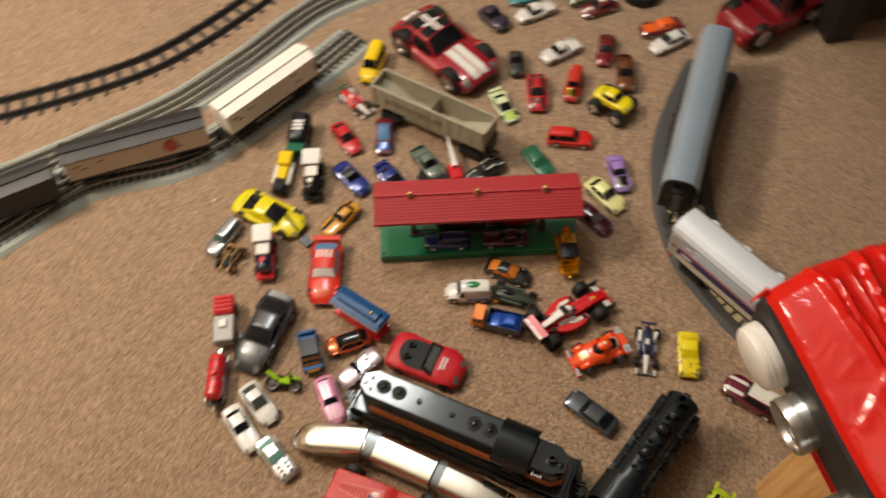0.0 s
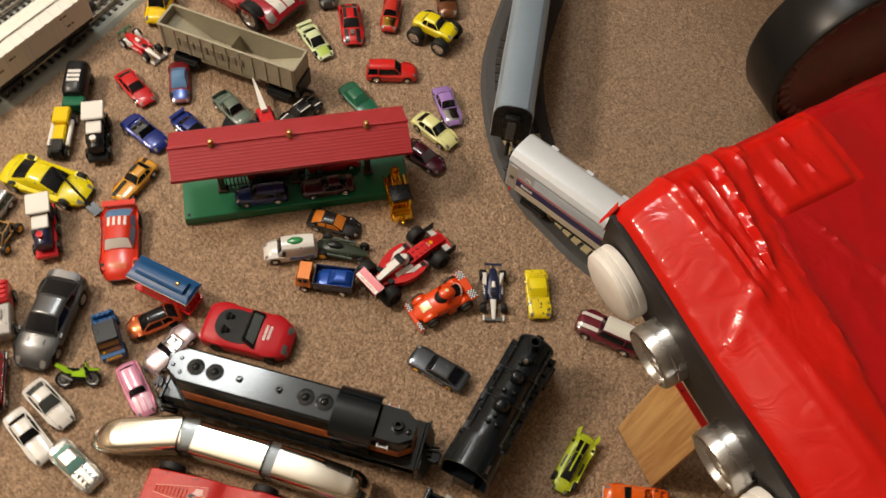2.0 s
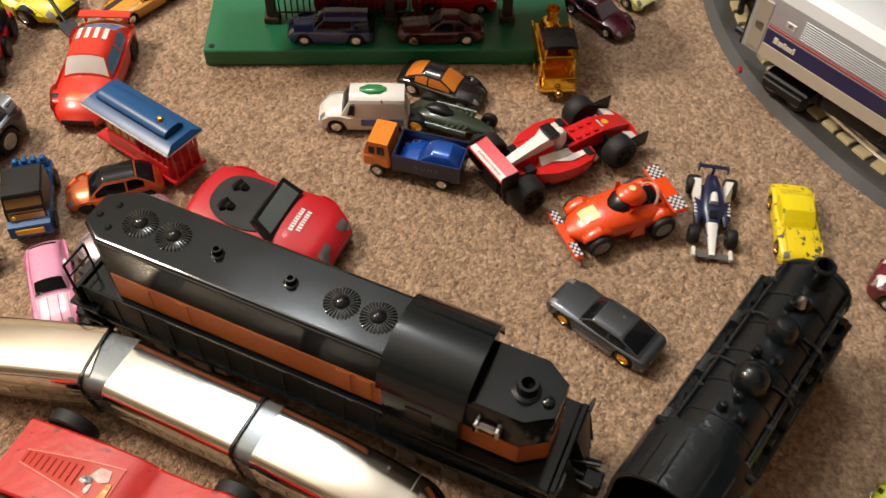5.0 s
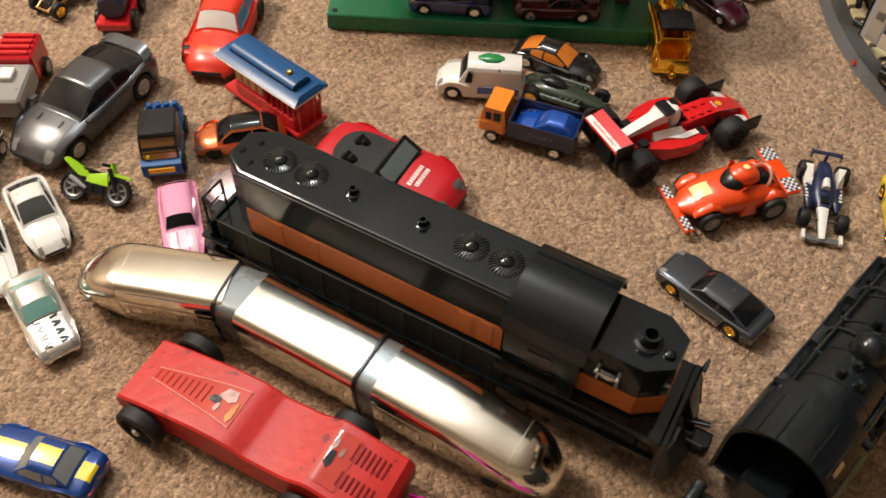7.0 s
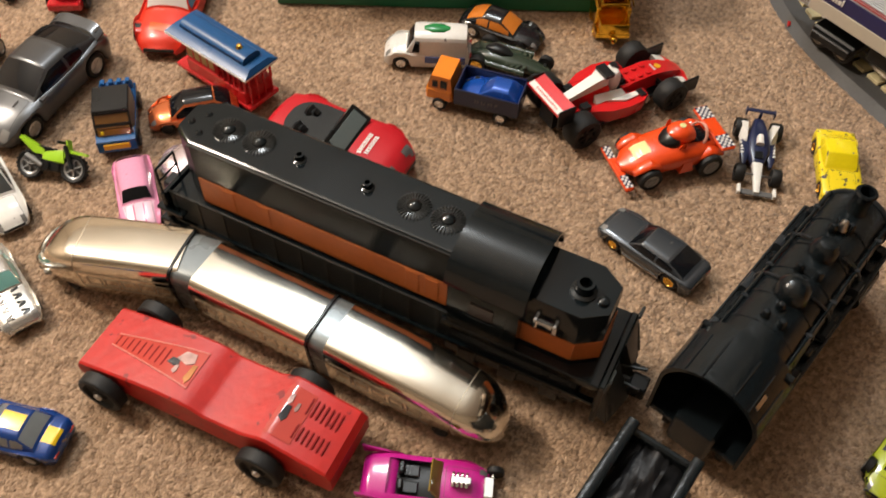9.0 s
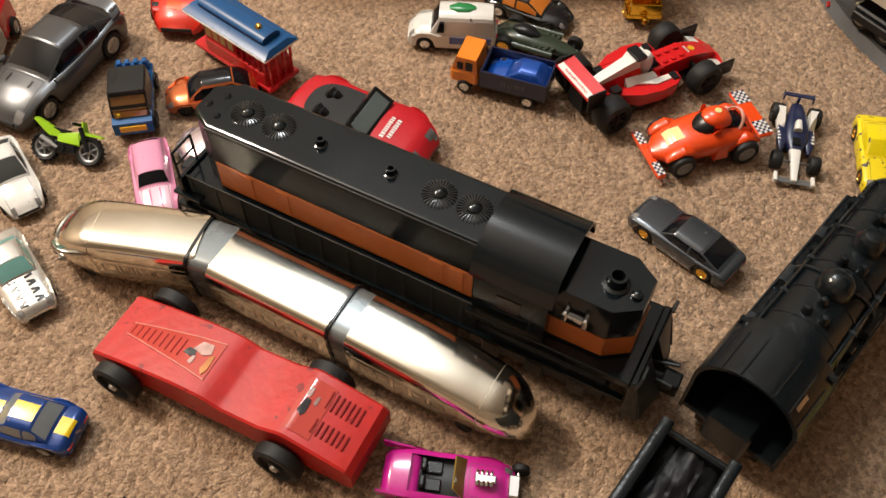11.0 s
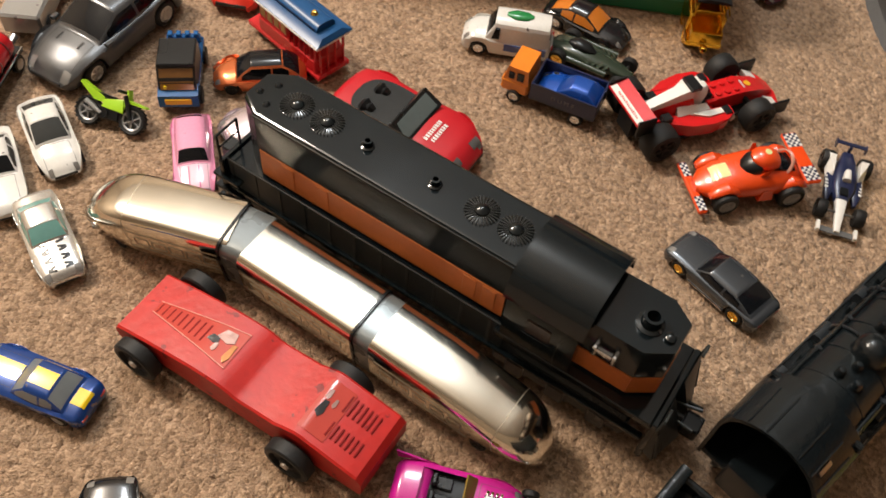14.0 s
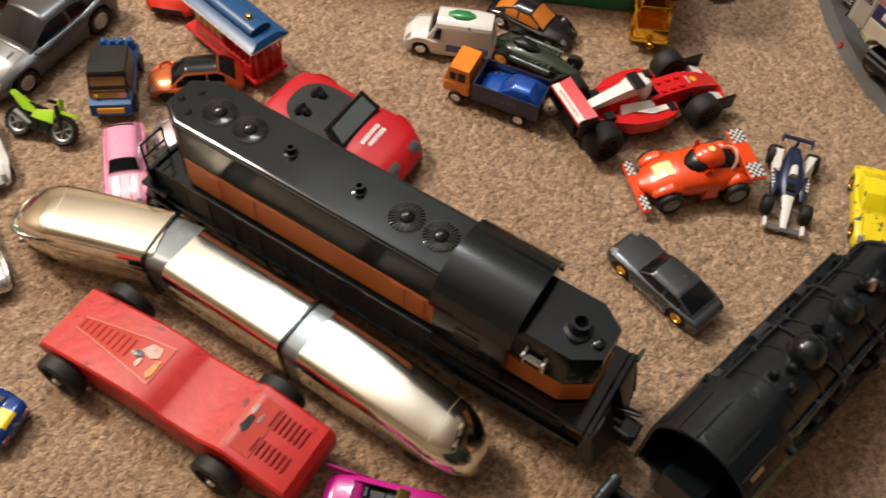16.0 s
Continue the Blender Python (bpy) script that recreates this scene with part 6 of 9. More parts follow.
def hopper():
    c = thing("hopper_wagon", "khaki plastic toy hopper wagon, empty and open on top", "toy wagon", 0.006, 0.970, -39.6)
    L, W, top, low = 0.109, 0.0208, 0.080, 0.036
    for s in (-1, 1):
        bm = bmesh.new()
        box(bm, -L, L, s * W - 0.001, s * W + 0.001, low, top, 0.0004)
        side = part("side_wall", bm, khaki, c)
        for k in range(11):
            x = -L + 0.004 + k * (2 * L - 0.008) / 10
            bm = bmesh.new()
            box(bm, x - 0.0012, x + 0.0012, s * W - 0.0022 if s < 0 else s * W + 0.0006, s * W - 0.0006 if s < 0 else s * W + 0.0022, low, top, 0.0003)
            part("side_rib", bm, khaki, side)
        bm = bmesh.new()
        box(bm, -L - 0.001, L + 0.001, s * W - 0.0018, s * W + 0.0018, top - 0.0005, top + 0.0016, 0.0005)
        part("top_rim", bm, khaki, c)
    ink = material("faded_black_print", (0.25, 0.225, 0.165), 0.6)
    rng = random.Random(8)
    x = -0.082
    while x < 0.03:
        bm = bmesh.new()
        w = rng.uniform(0.004, 0.009)
        box(bm, x, x + w, -W - 0.0026, -W - 0.0008, 0.052, 0.066, 0.0002)
        part("printed_bar", bm, ink, c)
        x += w + 0.005
    for s in (-1, 1):
        bm = bmesh.new()
        box(bm, s * L - 0.0012, s * L + 0.0012, -W, W, low + 0.012, top, 0.0004)
        box(bm, s * L - 0.0018, s * L + 0.0018, -W, W, top - 0.0005, top + 0.0016, 0.0005)
        part("end_wall", bm, khaki, c)
        bm = bmesh.new()
        hull(bm, [(s * L * 0.98, y, 0.066) for y in (-W, W)] + [(s * L * 0.40, y, 0.036) for y in (-W * 0.9, W * 0.9)] + [(s * L * 0.98, y, 0.063) for y in (-W, W)] + [(s * L * 0.40, y, 0.032) for y in (-W * 0.9, W * 0.9)])
        part("slope_sheet", bm, khaki, c)
        bm = bmesh.new()
        lathe(bm, [(0.0045, 0.0), (0.0045, 0.0015), (0, 0.0015)], Matrix.Translation((s * L * 0.66, 0, 0.0488)) @ pose(0, 0, 0, 0, -s * 32, 0), 14)
        part("discharge_hole", bm, plastic_black, c)
    bm = bmesh.new()
    hull(bm, [(-0.005, y, 0.036) for y in (-W, W)] + [(0.005, y, 0.036) for y in (-W, W)] + [(0, y, 0.066) for y in (-W, W)])
    part("divider", bm, khaki, c)
    bm = bmesh.new()
    box(bm, -L * 0.45, L * 0.45, -W * 0.95, W * 0.95, 0.026, 0.0365, 0.001)
    part("floor_panel", bm, khaki, c)
    bm = bmesh.new()
    box(bm, -L, L, -0.006, 0.006, 0.019, 0.030, 0.001)
    for s in (-1, 1):
        box(bm, s * L - 0.004, s * L + 0.004, -0.019, 0.019, 0.019, 0.050, 0.001)
        rod(bm, (s * L, 0, 0.02), (s * (L + 0.016), 0, 0.02), 0.003, seg=8)
    part("underframe", bm, plastic_black, c)
    bogies(c, (-0.078, 0.078), plastic_black)


hopper()

box_white = material("white_wagon_plastic", (0.78, 0.76, 0.70), 0.42, 0, 0.05, 0.06, 250, 20, 0.1)
box_tan = material("tan_wagon_plastic", (0.56, 0.48, 0.38), 0.45, 0, 0.05, 0.08, 250, 20, 0.1)
roof_black = material("black_wagon_roof", (0.015, 0.014, 0.015), 0.5, 0, 0.0, 0.3, 250, 20, 0.15)


def boxcar(label, x, y, yaw, L, side_mat, roof_mat, hw=0.0220, low=0.024, eave=0.0675, ridge=0.0735, ribs=11, emblem=None, z=0.0126, walkway=None):
    c = thing("freight_wagon", label, "toy wagon", x, y, yaw, z, "freight wagons on the siding")
    bm = bmesh.new()
    box(bm, -L, L, -hw, hw, low, eave, 0.0006)
    body = part("body", bm, side_mat, c)
    for s in (-1, 1):
        bm = bmesh.new()
        box(bm, -0.018, 0.018, s * hw - 0.0014, s * hw + 0.0014, low + 0.004, eave - 0.006, 0.0004)
        part("sliding_door", bm, side_mat, c)
        for k in range(8):
            dx = (0.026 + 0.0095 * (k % 4) * (L / 0.09)) * (1 if k < 4 else -1)
            bm = bmesh.new()
            box(bm, dx - 0.0007, dx + 0.0007, s * hw - 0.0008, s * hw + 0.0009, low + 0.002, eave - 0.003, 0.0002)
            part("side_rib", bm, side_mat, body)
        if emblem:
            bm = bmesh.new()
            lathe(bm, [(0.0125, 0.0), (0.0125, 0.0008), (0, 0.0008)], Matrix.Translation((0.055, s * (hw + 0.0012), 0.046)) @ pose(0, 0, 0, -90 * s), 20)
            part("emblem", bm, emblem, c, "round red emblem")
        ink = PAINTS.setdefault("wagon ink", material("wagon_print", (0.10, 0.07, 0.05), 0.6))
        for k, (bx, bz) in enumerate(((-0.075, 0.052), (-0.068, 0.044), (-0.045, 0.052), (0.045, 0.057), (0.052, 0.038))):
            bm = bmesh.new()
            box(bm, bx * L / 0.09 - 0.006, bx * L / 0.09 + 0.006, s * hw - 0.0006, s * hw + 0.0012, bz, bz + 0.0025, 0.0001)
            part("printed_bar", bm, ink, c)
    bm = bmesh.new()
    e = 0.0018
    hull(bm, [(x, yy, zz) for x in (-L - e, L + e) for yy, zz in ((-hw - e, eave - 0.001), (hw + e, eave - 0.001), (-hw - e, eave + 0.0012), (hw + e, eave + 0.0012), (-0.006, ridge), (0.006, ridge))])
    roof = part("roof", bm, roof_mat, c)
    for k in range(ribs):
        rx = -L + 0.006 + k * (2 * L - 0.012) / (ribs - 1)
        for s in (-1, 1):
            bm = bmesh.new()
            hull(bm, [(rx + a, s * yy, zz) for a in (-0.0012, 0.0012) for yy, zz in ((hw + e, eave + 0.0004), (0.007, ridge - 0.0006), (hw + e, eave + 0.0022), (0.007, ridge + 0.0012))])
            part("roof_rib", bm, roof_mat, roof)
    bm = bmesh.new()
    box(bm, -L - 0.003, L + 0.003, -0.006, 0.006, ridge + 0.0008, ridge + 0.0030, 0.0004)
    part("roof_walk", bm, walkway or roof_mat, c)
    bm = bmesh.new()
    box(bm, -L + 0.002, L - 0.002, -0.022, 0.022, 0.018, low + 0.001, 0.001)
    for s in (-1, 1):
        rod(bm, (s * L, 0, 0.018), (s * (L + 0.018), 0, 0.018), 0.003, seg=8)
        box(bm, s * (L + 0.016) - 0.005, s * (L + 0.016) + 0.005, -0.005, 0.005, 0.013, 0.024, 0.001)
    part("underframe", bm, plastic_black, c)
    bogies(c, (-L * 0.68, L * 0.68), plastic_black)
    return c


boxcar("white plastic toy box wagon on the siding track", -0.272, 1.067, 37, 0.095, box_white, box_white)
boxcar("tan toy box wagon with black roof and red emblem", -0.4895, 0.981, 10.3, 0.116, box_tan, roof_black, emblem=lamp_red)
boxcar("black toy wagon at the far end of the siding train", -0.713, 0.904, 19, 0.100, roof_black, roof_black)

# ---- silver passenger cars ----
silver_plastic = material("silver_car_plastic", (0.50, 0.56, 0.62), 0.30, 0.45, 0.1, 0.06, 200, 12, 0.05)
white_roof = material("pale_roof_plastic", (0.66, 0.71, 0.76), 0.34, 0.1, 0.1, 0.05, 200, 12, 0.05)
navy = material("navy_band", (0.025, 0.025, 0.10), 0.35)
band_red = material("thin_red_band", (0.45, 0.03, 0.04), 0.4)


blue_roof = material("blue_silver_roof", (0.36, 0.46, 0.56), 0.30, 0.45, 0.1, 0.08, 200, 12, 0.05)


def passenger(label, x, y, yaw, half, z=0.010, roof_mat=white_roof):
    c = thing("passenger_coach", label, "toy passenger coach", x, y, yaw, z, "silver passenger coaches")
    hw = 0.0275
    prof = [(-hw, 0.035), (-hw, 0.078), (-hw * 0.97, 0.086), (-hw * 0.85, 0.094), (-hw * 0.62, 0.0995), (-hw * 0.3, 0.102), (hw * 0.3, 0.102), (hw * 0.62, 0.0995), (hw * 0.85, 0.094), (hw * 0.97, 0.086), (hw, 0.078), (hw, 0.035)]

    def tube(name, ring, ends, mat, note=""):
        bm = bmesh.new()
        rings = [[bm.verts.new((xx, y_, z_)) for y_, z_ in ring] for xx in ends]
        n = len(ring)
        for k in range(n):
            bm.faces.new((rings[0][k], rings[0][(k + 1) % n], rings[1][(k + 1) % n], rings[1][k]))
        bm.faces.new(rings[0])
        bm.faces.new(rings[1][::-1])
        return part(name, bm, mat, c, note, True, 25)

    tube("body", prof, (-half, half), silver_plastic)
    tube("roof", [(y_ * 1.01, z_ + 0.0006) for y_, z_ in prof[2:-2]], (-half - 0.001, half + 0.001), roof_mat, "smooth pale silver roof")
    for s in (-1, 1):
        # The whole end is blackened, for the shade and the dark interior there.
        tube("shaded_end", [(y_ * 0.975, z_ - 0.0012) for y_, z_ in prof], (s * half, s * (half + 0.0022)), plastic_black, "black moulded end panel")
        bm = bmesh.new()
        box(bm, -half + 0.0170, half - 0.0170, s * hw - 0.0004, s * hw + 0.0008, 0.0475, 0.0605, 0.0001)
        band_part = part("window_band", bm, navy, c, "dark blue window band")
        for za, zb in ((0.0620, 0.0632), (0.0642, 0.0648)):
            bm = bmesh.new()
            box(bm, -half + 0.0170, half - 0.002, s * hw - 0.0004, s * hw + 0.0006, za, zb, 0.0001)
            part("red_line", bm, band_red, c)
        bm = bmesh.new()
        box(bm, -half + 0.0170, half - 0.0170, s * hw - 0.0004, s * hw + 0.0010, 0.0352, 0.0470, 0.0003)
        part("sill_panel", bm, cream_panel, c, "plain cream-grey lower panel")
        wx = -half + 0.058
        while wx < half - 0.045:
            bm = bmesh.new()
            box(bm, wx, wx + 0.0215, s * hw - 0.0003, s * hw + 0.0014, 0.0500, 0.0595, 0.0003)
            part("window_frame", bm, silver_plastic, band_part)
            bm = bmesh.new()
            box(bm, wx + 0.0012, wx + 0.0203, s * hw - 0.0003, s * hw + 0.0018, 0.0512, 0.0583, 0.0003)
            part("window", bm, glass_dark, c)
            wx += 0.0335
        for k in range(9):
            bm = bmesh.new()
            fz = 0.0660 + k * 0.0019
            fy = s * hw * (1.0 if fz < 0.078 else 1.0 - 0.030 * (fz - 0.078) / 0.008)
            box(bm, -half + 0.0440, half - 0.018, fy - 0.0006, fy + 0.0005, fz, fz + 0.0009, 0.0002)
            part("side_flute", bm, silver_plastic, c)
        bm = bmesh.new()
        box(bm, -half + 0.0300, -half + 0.0385, s * hw - 0.0006, s * hw + 0.0008, 0.0690, 0.0745, 0.0004)
        small = part("vent_window", bm, white_roof, c)
        bm = bmesh.new()
        box(bm, -half + 0.0320, -half + 0.0365, s * hw - 0.0006, s * hw + 0.0012, 0.0702, 0.0733, 0.0003)
        part("vent_glass", bm, plastic_grey, small)
        for e in (-1, 1):
            bm = bmesh.new()
            box(bm, e * (half - 0.0095) - 0.0065, e * (half - 0.0095) + 0.0065, s * hw - 0.0006, s * hw + 0.0009, 0.0360, 0.0815, 0.0008)
            door = part("door", bm, door_grey, c, "pale grey end door")
            bm = bmesh.new()
            box(bm, e * (half - 0.0095) - 0.0042, e * (half - 0.0095) + 0.0042, s * hw - 0.0006, s * hw + 0.0015, 0.0545, 0.0625, 0.0005)
            part("door_window", bm, glass_dark, door)
            bm = bmesh.new()
            box(bm, e * (half - 0.0095) - 0.0066, e * (half - 0.0095) + 0.0066, s * hw - 0.0006, s * hw + 0.0013, 0.0372, 0.0392, 0.0004)
            part("step", bm, white_roof, door)
    for s in (-1, 1):
        bm = bmesh.new()
        loft(bm, [(s * (half + 0.001), 0.013, 0.036, 0.086, 6), (s * (half + 0.010), 0.0125, 0.037, 0.085, 6)], 20)
        sleeve = part("diaphragm", bm, plastic_black, c)
        bm = bmesh.new()
        box(bm, s * (half + 0.0100), s * (half + 0.0112), -0.0060, 0.0060, 0.041, 0.078, 0.0005)
        part("gangway_door", bm, plastic_grey, sleeve, "grey gangway door")
        bm = bmesh.new()
        rod(bm, (s * half, 0, 0.022), (s * (half + 0.022), 0, 0.022), 0.003, seg=8)
        part("coupler", bm, plastic_black, c)
    bm = bmesh.new()
    box(bm, -half * 0.5, half * 0.5, -0.020, 0.020, 0.016, 0.036, 0.002)
    box(bm, -half, half, -0.022, 0.022, 0.030, 0.036, 0.001)
    part("underframe", bm, plastic_black, c)
    bogies(c, (-half * 0.70, half * 0.70), plastic_black)
    return c


cream_panel = material("cream_grey_panel", (0.56, 0.52, 0.44), 0.4, 0.1, 0.1, 0.06, 200, 12, 0.05)
door_grey = material("warm_grey_door", (0.42, 0.40, 0.36), 0.4, 0.15, 0.1, 0.08, 200, 12, 0.05)
passenger("silver toy passenger coach with a plain roof on the curved track", 0.4240, 0.870, -117.2, 0.170, roof_mat=blue_roof)
coach = passenger("silver toy passenger coach with a blue window band", 0.4140, 0.5310, -59, 0.150)
for k, (w, h) in enumerate(((0.0034, 0.0052), (0.0042, 0.0036), (0.0020, 0.0048), (0.0020, 0.0036), (0.0028, 0.0036), (0.0016, 0.0052))):
    bm = bmesh.new()
    x0 = -0.1245 + (0.0, 0.0040, 0.0088, 0.0114, 0.0140, 0.0174)[k]
    box(bm, x0, x0 + w, -0.0288, -0.0280, 0.0520, 0.0520 + h, 0.0001)
    part("printed_bar", bm, white_plastic, coach, "white lettering shape")
for k in range(5):
    bm = bmesh.new()
    box(bm, -0.120 + k * 0.058, -0.108 + k * 0.058, 0.0190, 0.0262, 0.0930, 0.0975, 0.0010)
    part("roof_vent", bm, white_roof, coach)
for x0 in (-0.134, -0.109, -0.0895):
    bm = bmesh.new()
    hull(bm, [(x0 + dx, yy, zz) for dx in (0, 0.0006) for yy, zz in ((-0.0272, 0.0850), (-0.0262, 0.0850), (-0.0225, 0.0958), (-0.0210, 0.0955))])
    part("panel_seam", bm, door_grey, coach)

# ---- large red toy truck wrapped in tape ----


def tape_material(name, colour):
    m = material(name, colour, 0.13, 0, 0.0, 0.10, 60, 14, 0, 0.32)
    nt = m.node_tree
    b = nt.nodes["Principled BSDF"]
    co = nt.nodes.new("ShaderNodeTexCoord")
    n = nt.nodes.new("ShaderNodeTexNoise")
    n.inputs["Scale"].default_value, n.inputs["Detail"].default_value, n.inputs["Distortion"].default_value = 26, 3, 1.2
    bp = nt.nodes.new("ShaderNodeBump")
    bp.inputs["Strength"].default_value, bp.inputs["Distance"].default_value = 0.24, 0.006
    nt.links.new(co.outputs["Object"], n.inputs["Vector"])
    nt.links.new(n.outputs[0], bp.inputs["Height"])
    nt.links.new(bp.outputs[0], b.inputs["Normal"])
    return m


tape_red = tape_material("red_packing_tape", (0.56, 0.010, 0.006))
tape_deep = tape_material("deep_red_tape", (0.42, 0.007, 0.009))
truck_black = material("black_foam_board", (0.016, 0.015, 0.015), 0.55, 0, 0, 0.3, 200, 20, 0.3)
lid_white = material("white_lid_plastic", (0.76, 0.73, 0.68), 0.45, 0, 0.05, 0.08, 120, 30, 0.2)
lid_metal = material("metal_jar_lid", (0.60, 0.60, 0.59), 0.28, 1.0, 0, 0.15, 150, 40, 0.15)


def big_truck():
    c = thing("homemade_toy_truck", "homemade toy truck in shiny red tape with lid wheels", "toy truck", 0.301, 0.395, -83, 0.135)
    c.matrix_world = c.matrix_world @ Matrix.Scale(0.87, 4)
    # its x runs along the wheel side, its y inwards over the top
    L, W = 0.62, 0.50
    low, edge, top = 0.168, 0.232, 0.262
    rng = random.Random(2)
    bm = bmesh.new()
    nx, ny = 124, 100
    # long folds of the tape: both ends, height, width
    folds = [(-0.010, 0.050, 0.160, 0.062, 0.0080, 0.0060), (0.030, 0.066, 0.150, 0.074, 0.0070, 0.0045), (-0.005, 0.116, 0.125, 0.096, 0.0085, 0.0055), (0.010, 0.092, 0.140, 0.086, 0.0060, 0.0040), (0.040, 0.108, 0.170, 0.090, 0.0050, 0.0040), (0.100, 0.132, 0.260, 0.108, 0.0040, 0.0060), (0.120, 0.172, 0.200, 0.200, 0.0050, 0.0030), (0.200, 0.200, 0.330, 0.215, 0.0040, 0.0040), (0.012, 0.184, 0.075, 0.180, 0.0050, 0.0030), (0.020, 0.206, 0.070, 0.212, 0.0050, 0.0030), (-0.005, 0.235, 0.010, 0.330, 0.0040, 0.0035), (0.000, 0.300, 0.014, 0.360, 0.0050, 0.0030), (0.160, 0.050, 0.185, 0.020, 0.0035, 0.0070), (0.185, 0.040, 0.340, 0.046, 0.0035, 0.0100), (0.250, 0.060, 0.420, 0.070, 0.0030, 0.0120), (-0.006, 0.140, 0.030, 0.140, 0.0060, 0.0035)]
    for _ in range(46):
        fx, fy, a, n = rng.uniform(0, 0.45), rng.uniform(0.03, 0.36), rng.gauss(0, 0.35), rng.uniform(0.012, 0.06)
        folds.append((fx, fy, fx + n * math.cos(a), fy + n * math.sin(a), rng.uniform(0.0006, 0.0026), rng.uniform(0.002, 0.005)))

    def split(x):
        return 0.160 - 0.30 * max(0, x + 0.008) if x < 0.12 else 0.122 - 0.10 * (x - 0.12)

    def height(x, y):
        z = edge + (top - edge) * min(1, y / 0.060) ** 0.75
        z -= 0.016 * max(0, 1 - (x + 0.004) / 0.026) ** 2
        z += 0.0050 * noise.noise(Vector((x * 7, y * 20, 0.3)))
        z -= 0.006 / (1 + math.exp(-(y - split(x)) / 0.0016))
        if 0.002 < x < 0.096 and 0.150 < y < 0.252:
            z += 0.0045
        for ax, ay, bx, by, h, w in folds:
            if x < min(ax, bx) - 0.02 or x > max(ax, bx) + 0.02 or abs(y - (ay + by) / 2) > abs(by - ay) / 2 + 0.03:
                continue
            dx, dy = bx - ax, by - ay
            n2 = dx * dx + dy * dy
            q = ((x - ax) * dx + (y - ay) * dy) / n2
            far = max(0, -q, q - 1) * math.sqrt(n2)
            side = ((x - ax) * dy - (y - ay) * dx) / math.sqrt(n2)
            side = side / w if side < 0 else side / (w * 0.45)
            z += h * math.exp(-abs(side) ** 1.5) * math.exp(-((far / 0.010) ** 2))
        return z

    grid = []
    for i in range(nx + 1):
        x = L * (i / nx) ** 1.25
        grid.append([])
        for j in range(ny + 1):
            y = W * (j / ny) ** 1.2
            grid[-1].append(bm.verts.new((x - (0.016 + 0.09 * y) * (1 - i / nx), y, height(x - 0.006, y))))
    inner, seen = bmesh.new(), {}
    for i in range(nx):
        for j in range(ny):
            four = (grid[i][j], grid[i + 1][j], grid[i + 1][j + 1], grid[i][j + 1])
            if W * (j / ny) ** 1.2 > split(L * (i / nx) ** 1.25 - 0.006) and not (0.002 < L * (i / nx) ** 1.25 < 0.104 and 0.140 < W * (j / ny) ** 1.2 < 0.262):
                for v in four:
                    if v not in seen:
                        seen[v] = inner.verts.new(v.co)
                inner.faces.new([seen[v] for v in four])
            else:
                bm.faces.new(four)
    skirt = [bm.verts.new((v.co.x - 0.002, v.co.y, v.co.z - 0.045)) for v in grid[0]]
    for j in range(ny):
        bm.faces.new((grid[0][j], grid[0][j + 1], skirt[j + 1], skirt[j]))
    lip = [bm.verts.new((g[0].co.x, -0.003, g[0].co.z - 0.008)) for g in grid]
    for i in range(nx):
        bm.faces.new((grid[i][0], lip[i], lip[i + 1], grid[i + 1][0]))
    cover = part("tape_top", bm, tape_red, c, "wrinkled shiny red tape cover", True, 60)
    raised = Matrix.Translation((0.0307, -0.0285, 0.0832)) @ Matrix.Scale(0.92, 4)
    cover.matrix_basis = raised
    part("tape_panel", inner, tape_deep, c, "deeper red flat tape panel", True, 60).matrix_basis = raised
    bm = bmesh.new()
    hull(bm, [(-0.021, 0.004, 0.214), (-0.010, -0.004, 0.226), (-0.016, -0.012, 0.196), (-0.020, -0.010, 0.196), (-0.022, 0.010, 0.222), (-0.012, 0.002, 0.228)])
    part("tape_flap", bm, tape_red, c, "loose corner of red tape").matrix_basis = raised
    bm = bmesh.new()
    box(bm, 0.004, L, 0.002, W, low, edge - 0.010, 0.004)
    part("body", bm, truck_black, c, "black side board")
    bm = bmesh.new()
    hull(bm, [(x, y, low + 0.004) for x in (0.002, L) for y in (-0.009, 0.004)] + [(x, y, 0.286) for x in (0.022, L) for y in (-0.036, -0.022)])
    part("side_board", bm, truck_black, c)
    bm = bmesh.new()
    hull(bm, [(x, y, low + 0.004) for x in (0.004, 0.012) for y in (-0.004, W - 0.06)] + [(x, y, 0.268) for x in (0.020, 0.028) for y in (-0.026, W - 0.08)])
    part("end_board", bm, truck_black, c)

    def lid(x, y, z, r, t, mat, label, dished, turn=3):
        bm = bmesh.new()
        if dished:
            prof = [(r * 0.80, -t / 2), (r, -t / 2), (r * 1.01, -t * 0.40), (r, -t * 0.34), (r, t * 0.02), (r * 0.975, t * 0.05), (r, t * 0.08), (r, t * 0.36), (r * 0.965, t * 0.48), (r * 0.88, t * 0.5), (r * 0.83, t * 0.40), (r * 0.80, t * 0.26), (r * 0.62, t * 0.20), (r * 0.60, t * 0.24), (r * 0.30, t * 0.24), (r * 0.27, t * 0.18), (0, t * 0.18)]
        else:
            prof = [(r * 0.9, -t / 2), (r * 0.985, -t / 2), (r, -t * 0.42), (r, -t * 0.16), (r * 0.965, -t * 0.12), (r * 0.985, -t * 0.06), (r * 0.985, t * 0.10), (r * 0.95, t * 0.14), (r * 0.965, t * 0.20), (r * 0.94, t * 0.36), (r * 0.84, t * 0.48), (r * 0.6, t * 0.60), (r * 0.2, t * 0.66), (0, t * 0.66)]
        lathe(bm, prof, pose(0, 0, 0, 90), 44)
        w = part("lid_wheel", bm, mat, c, label)
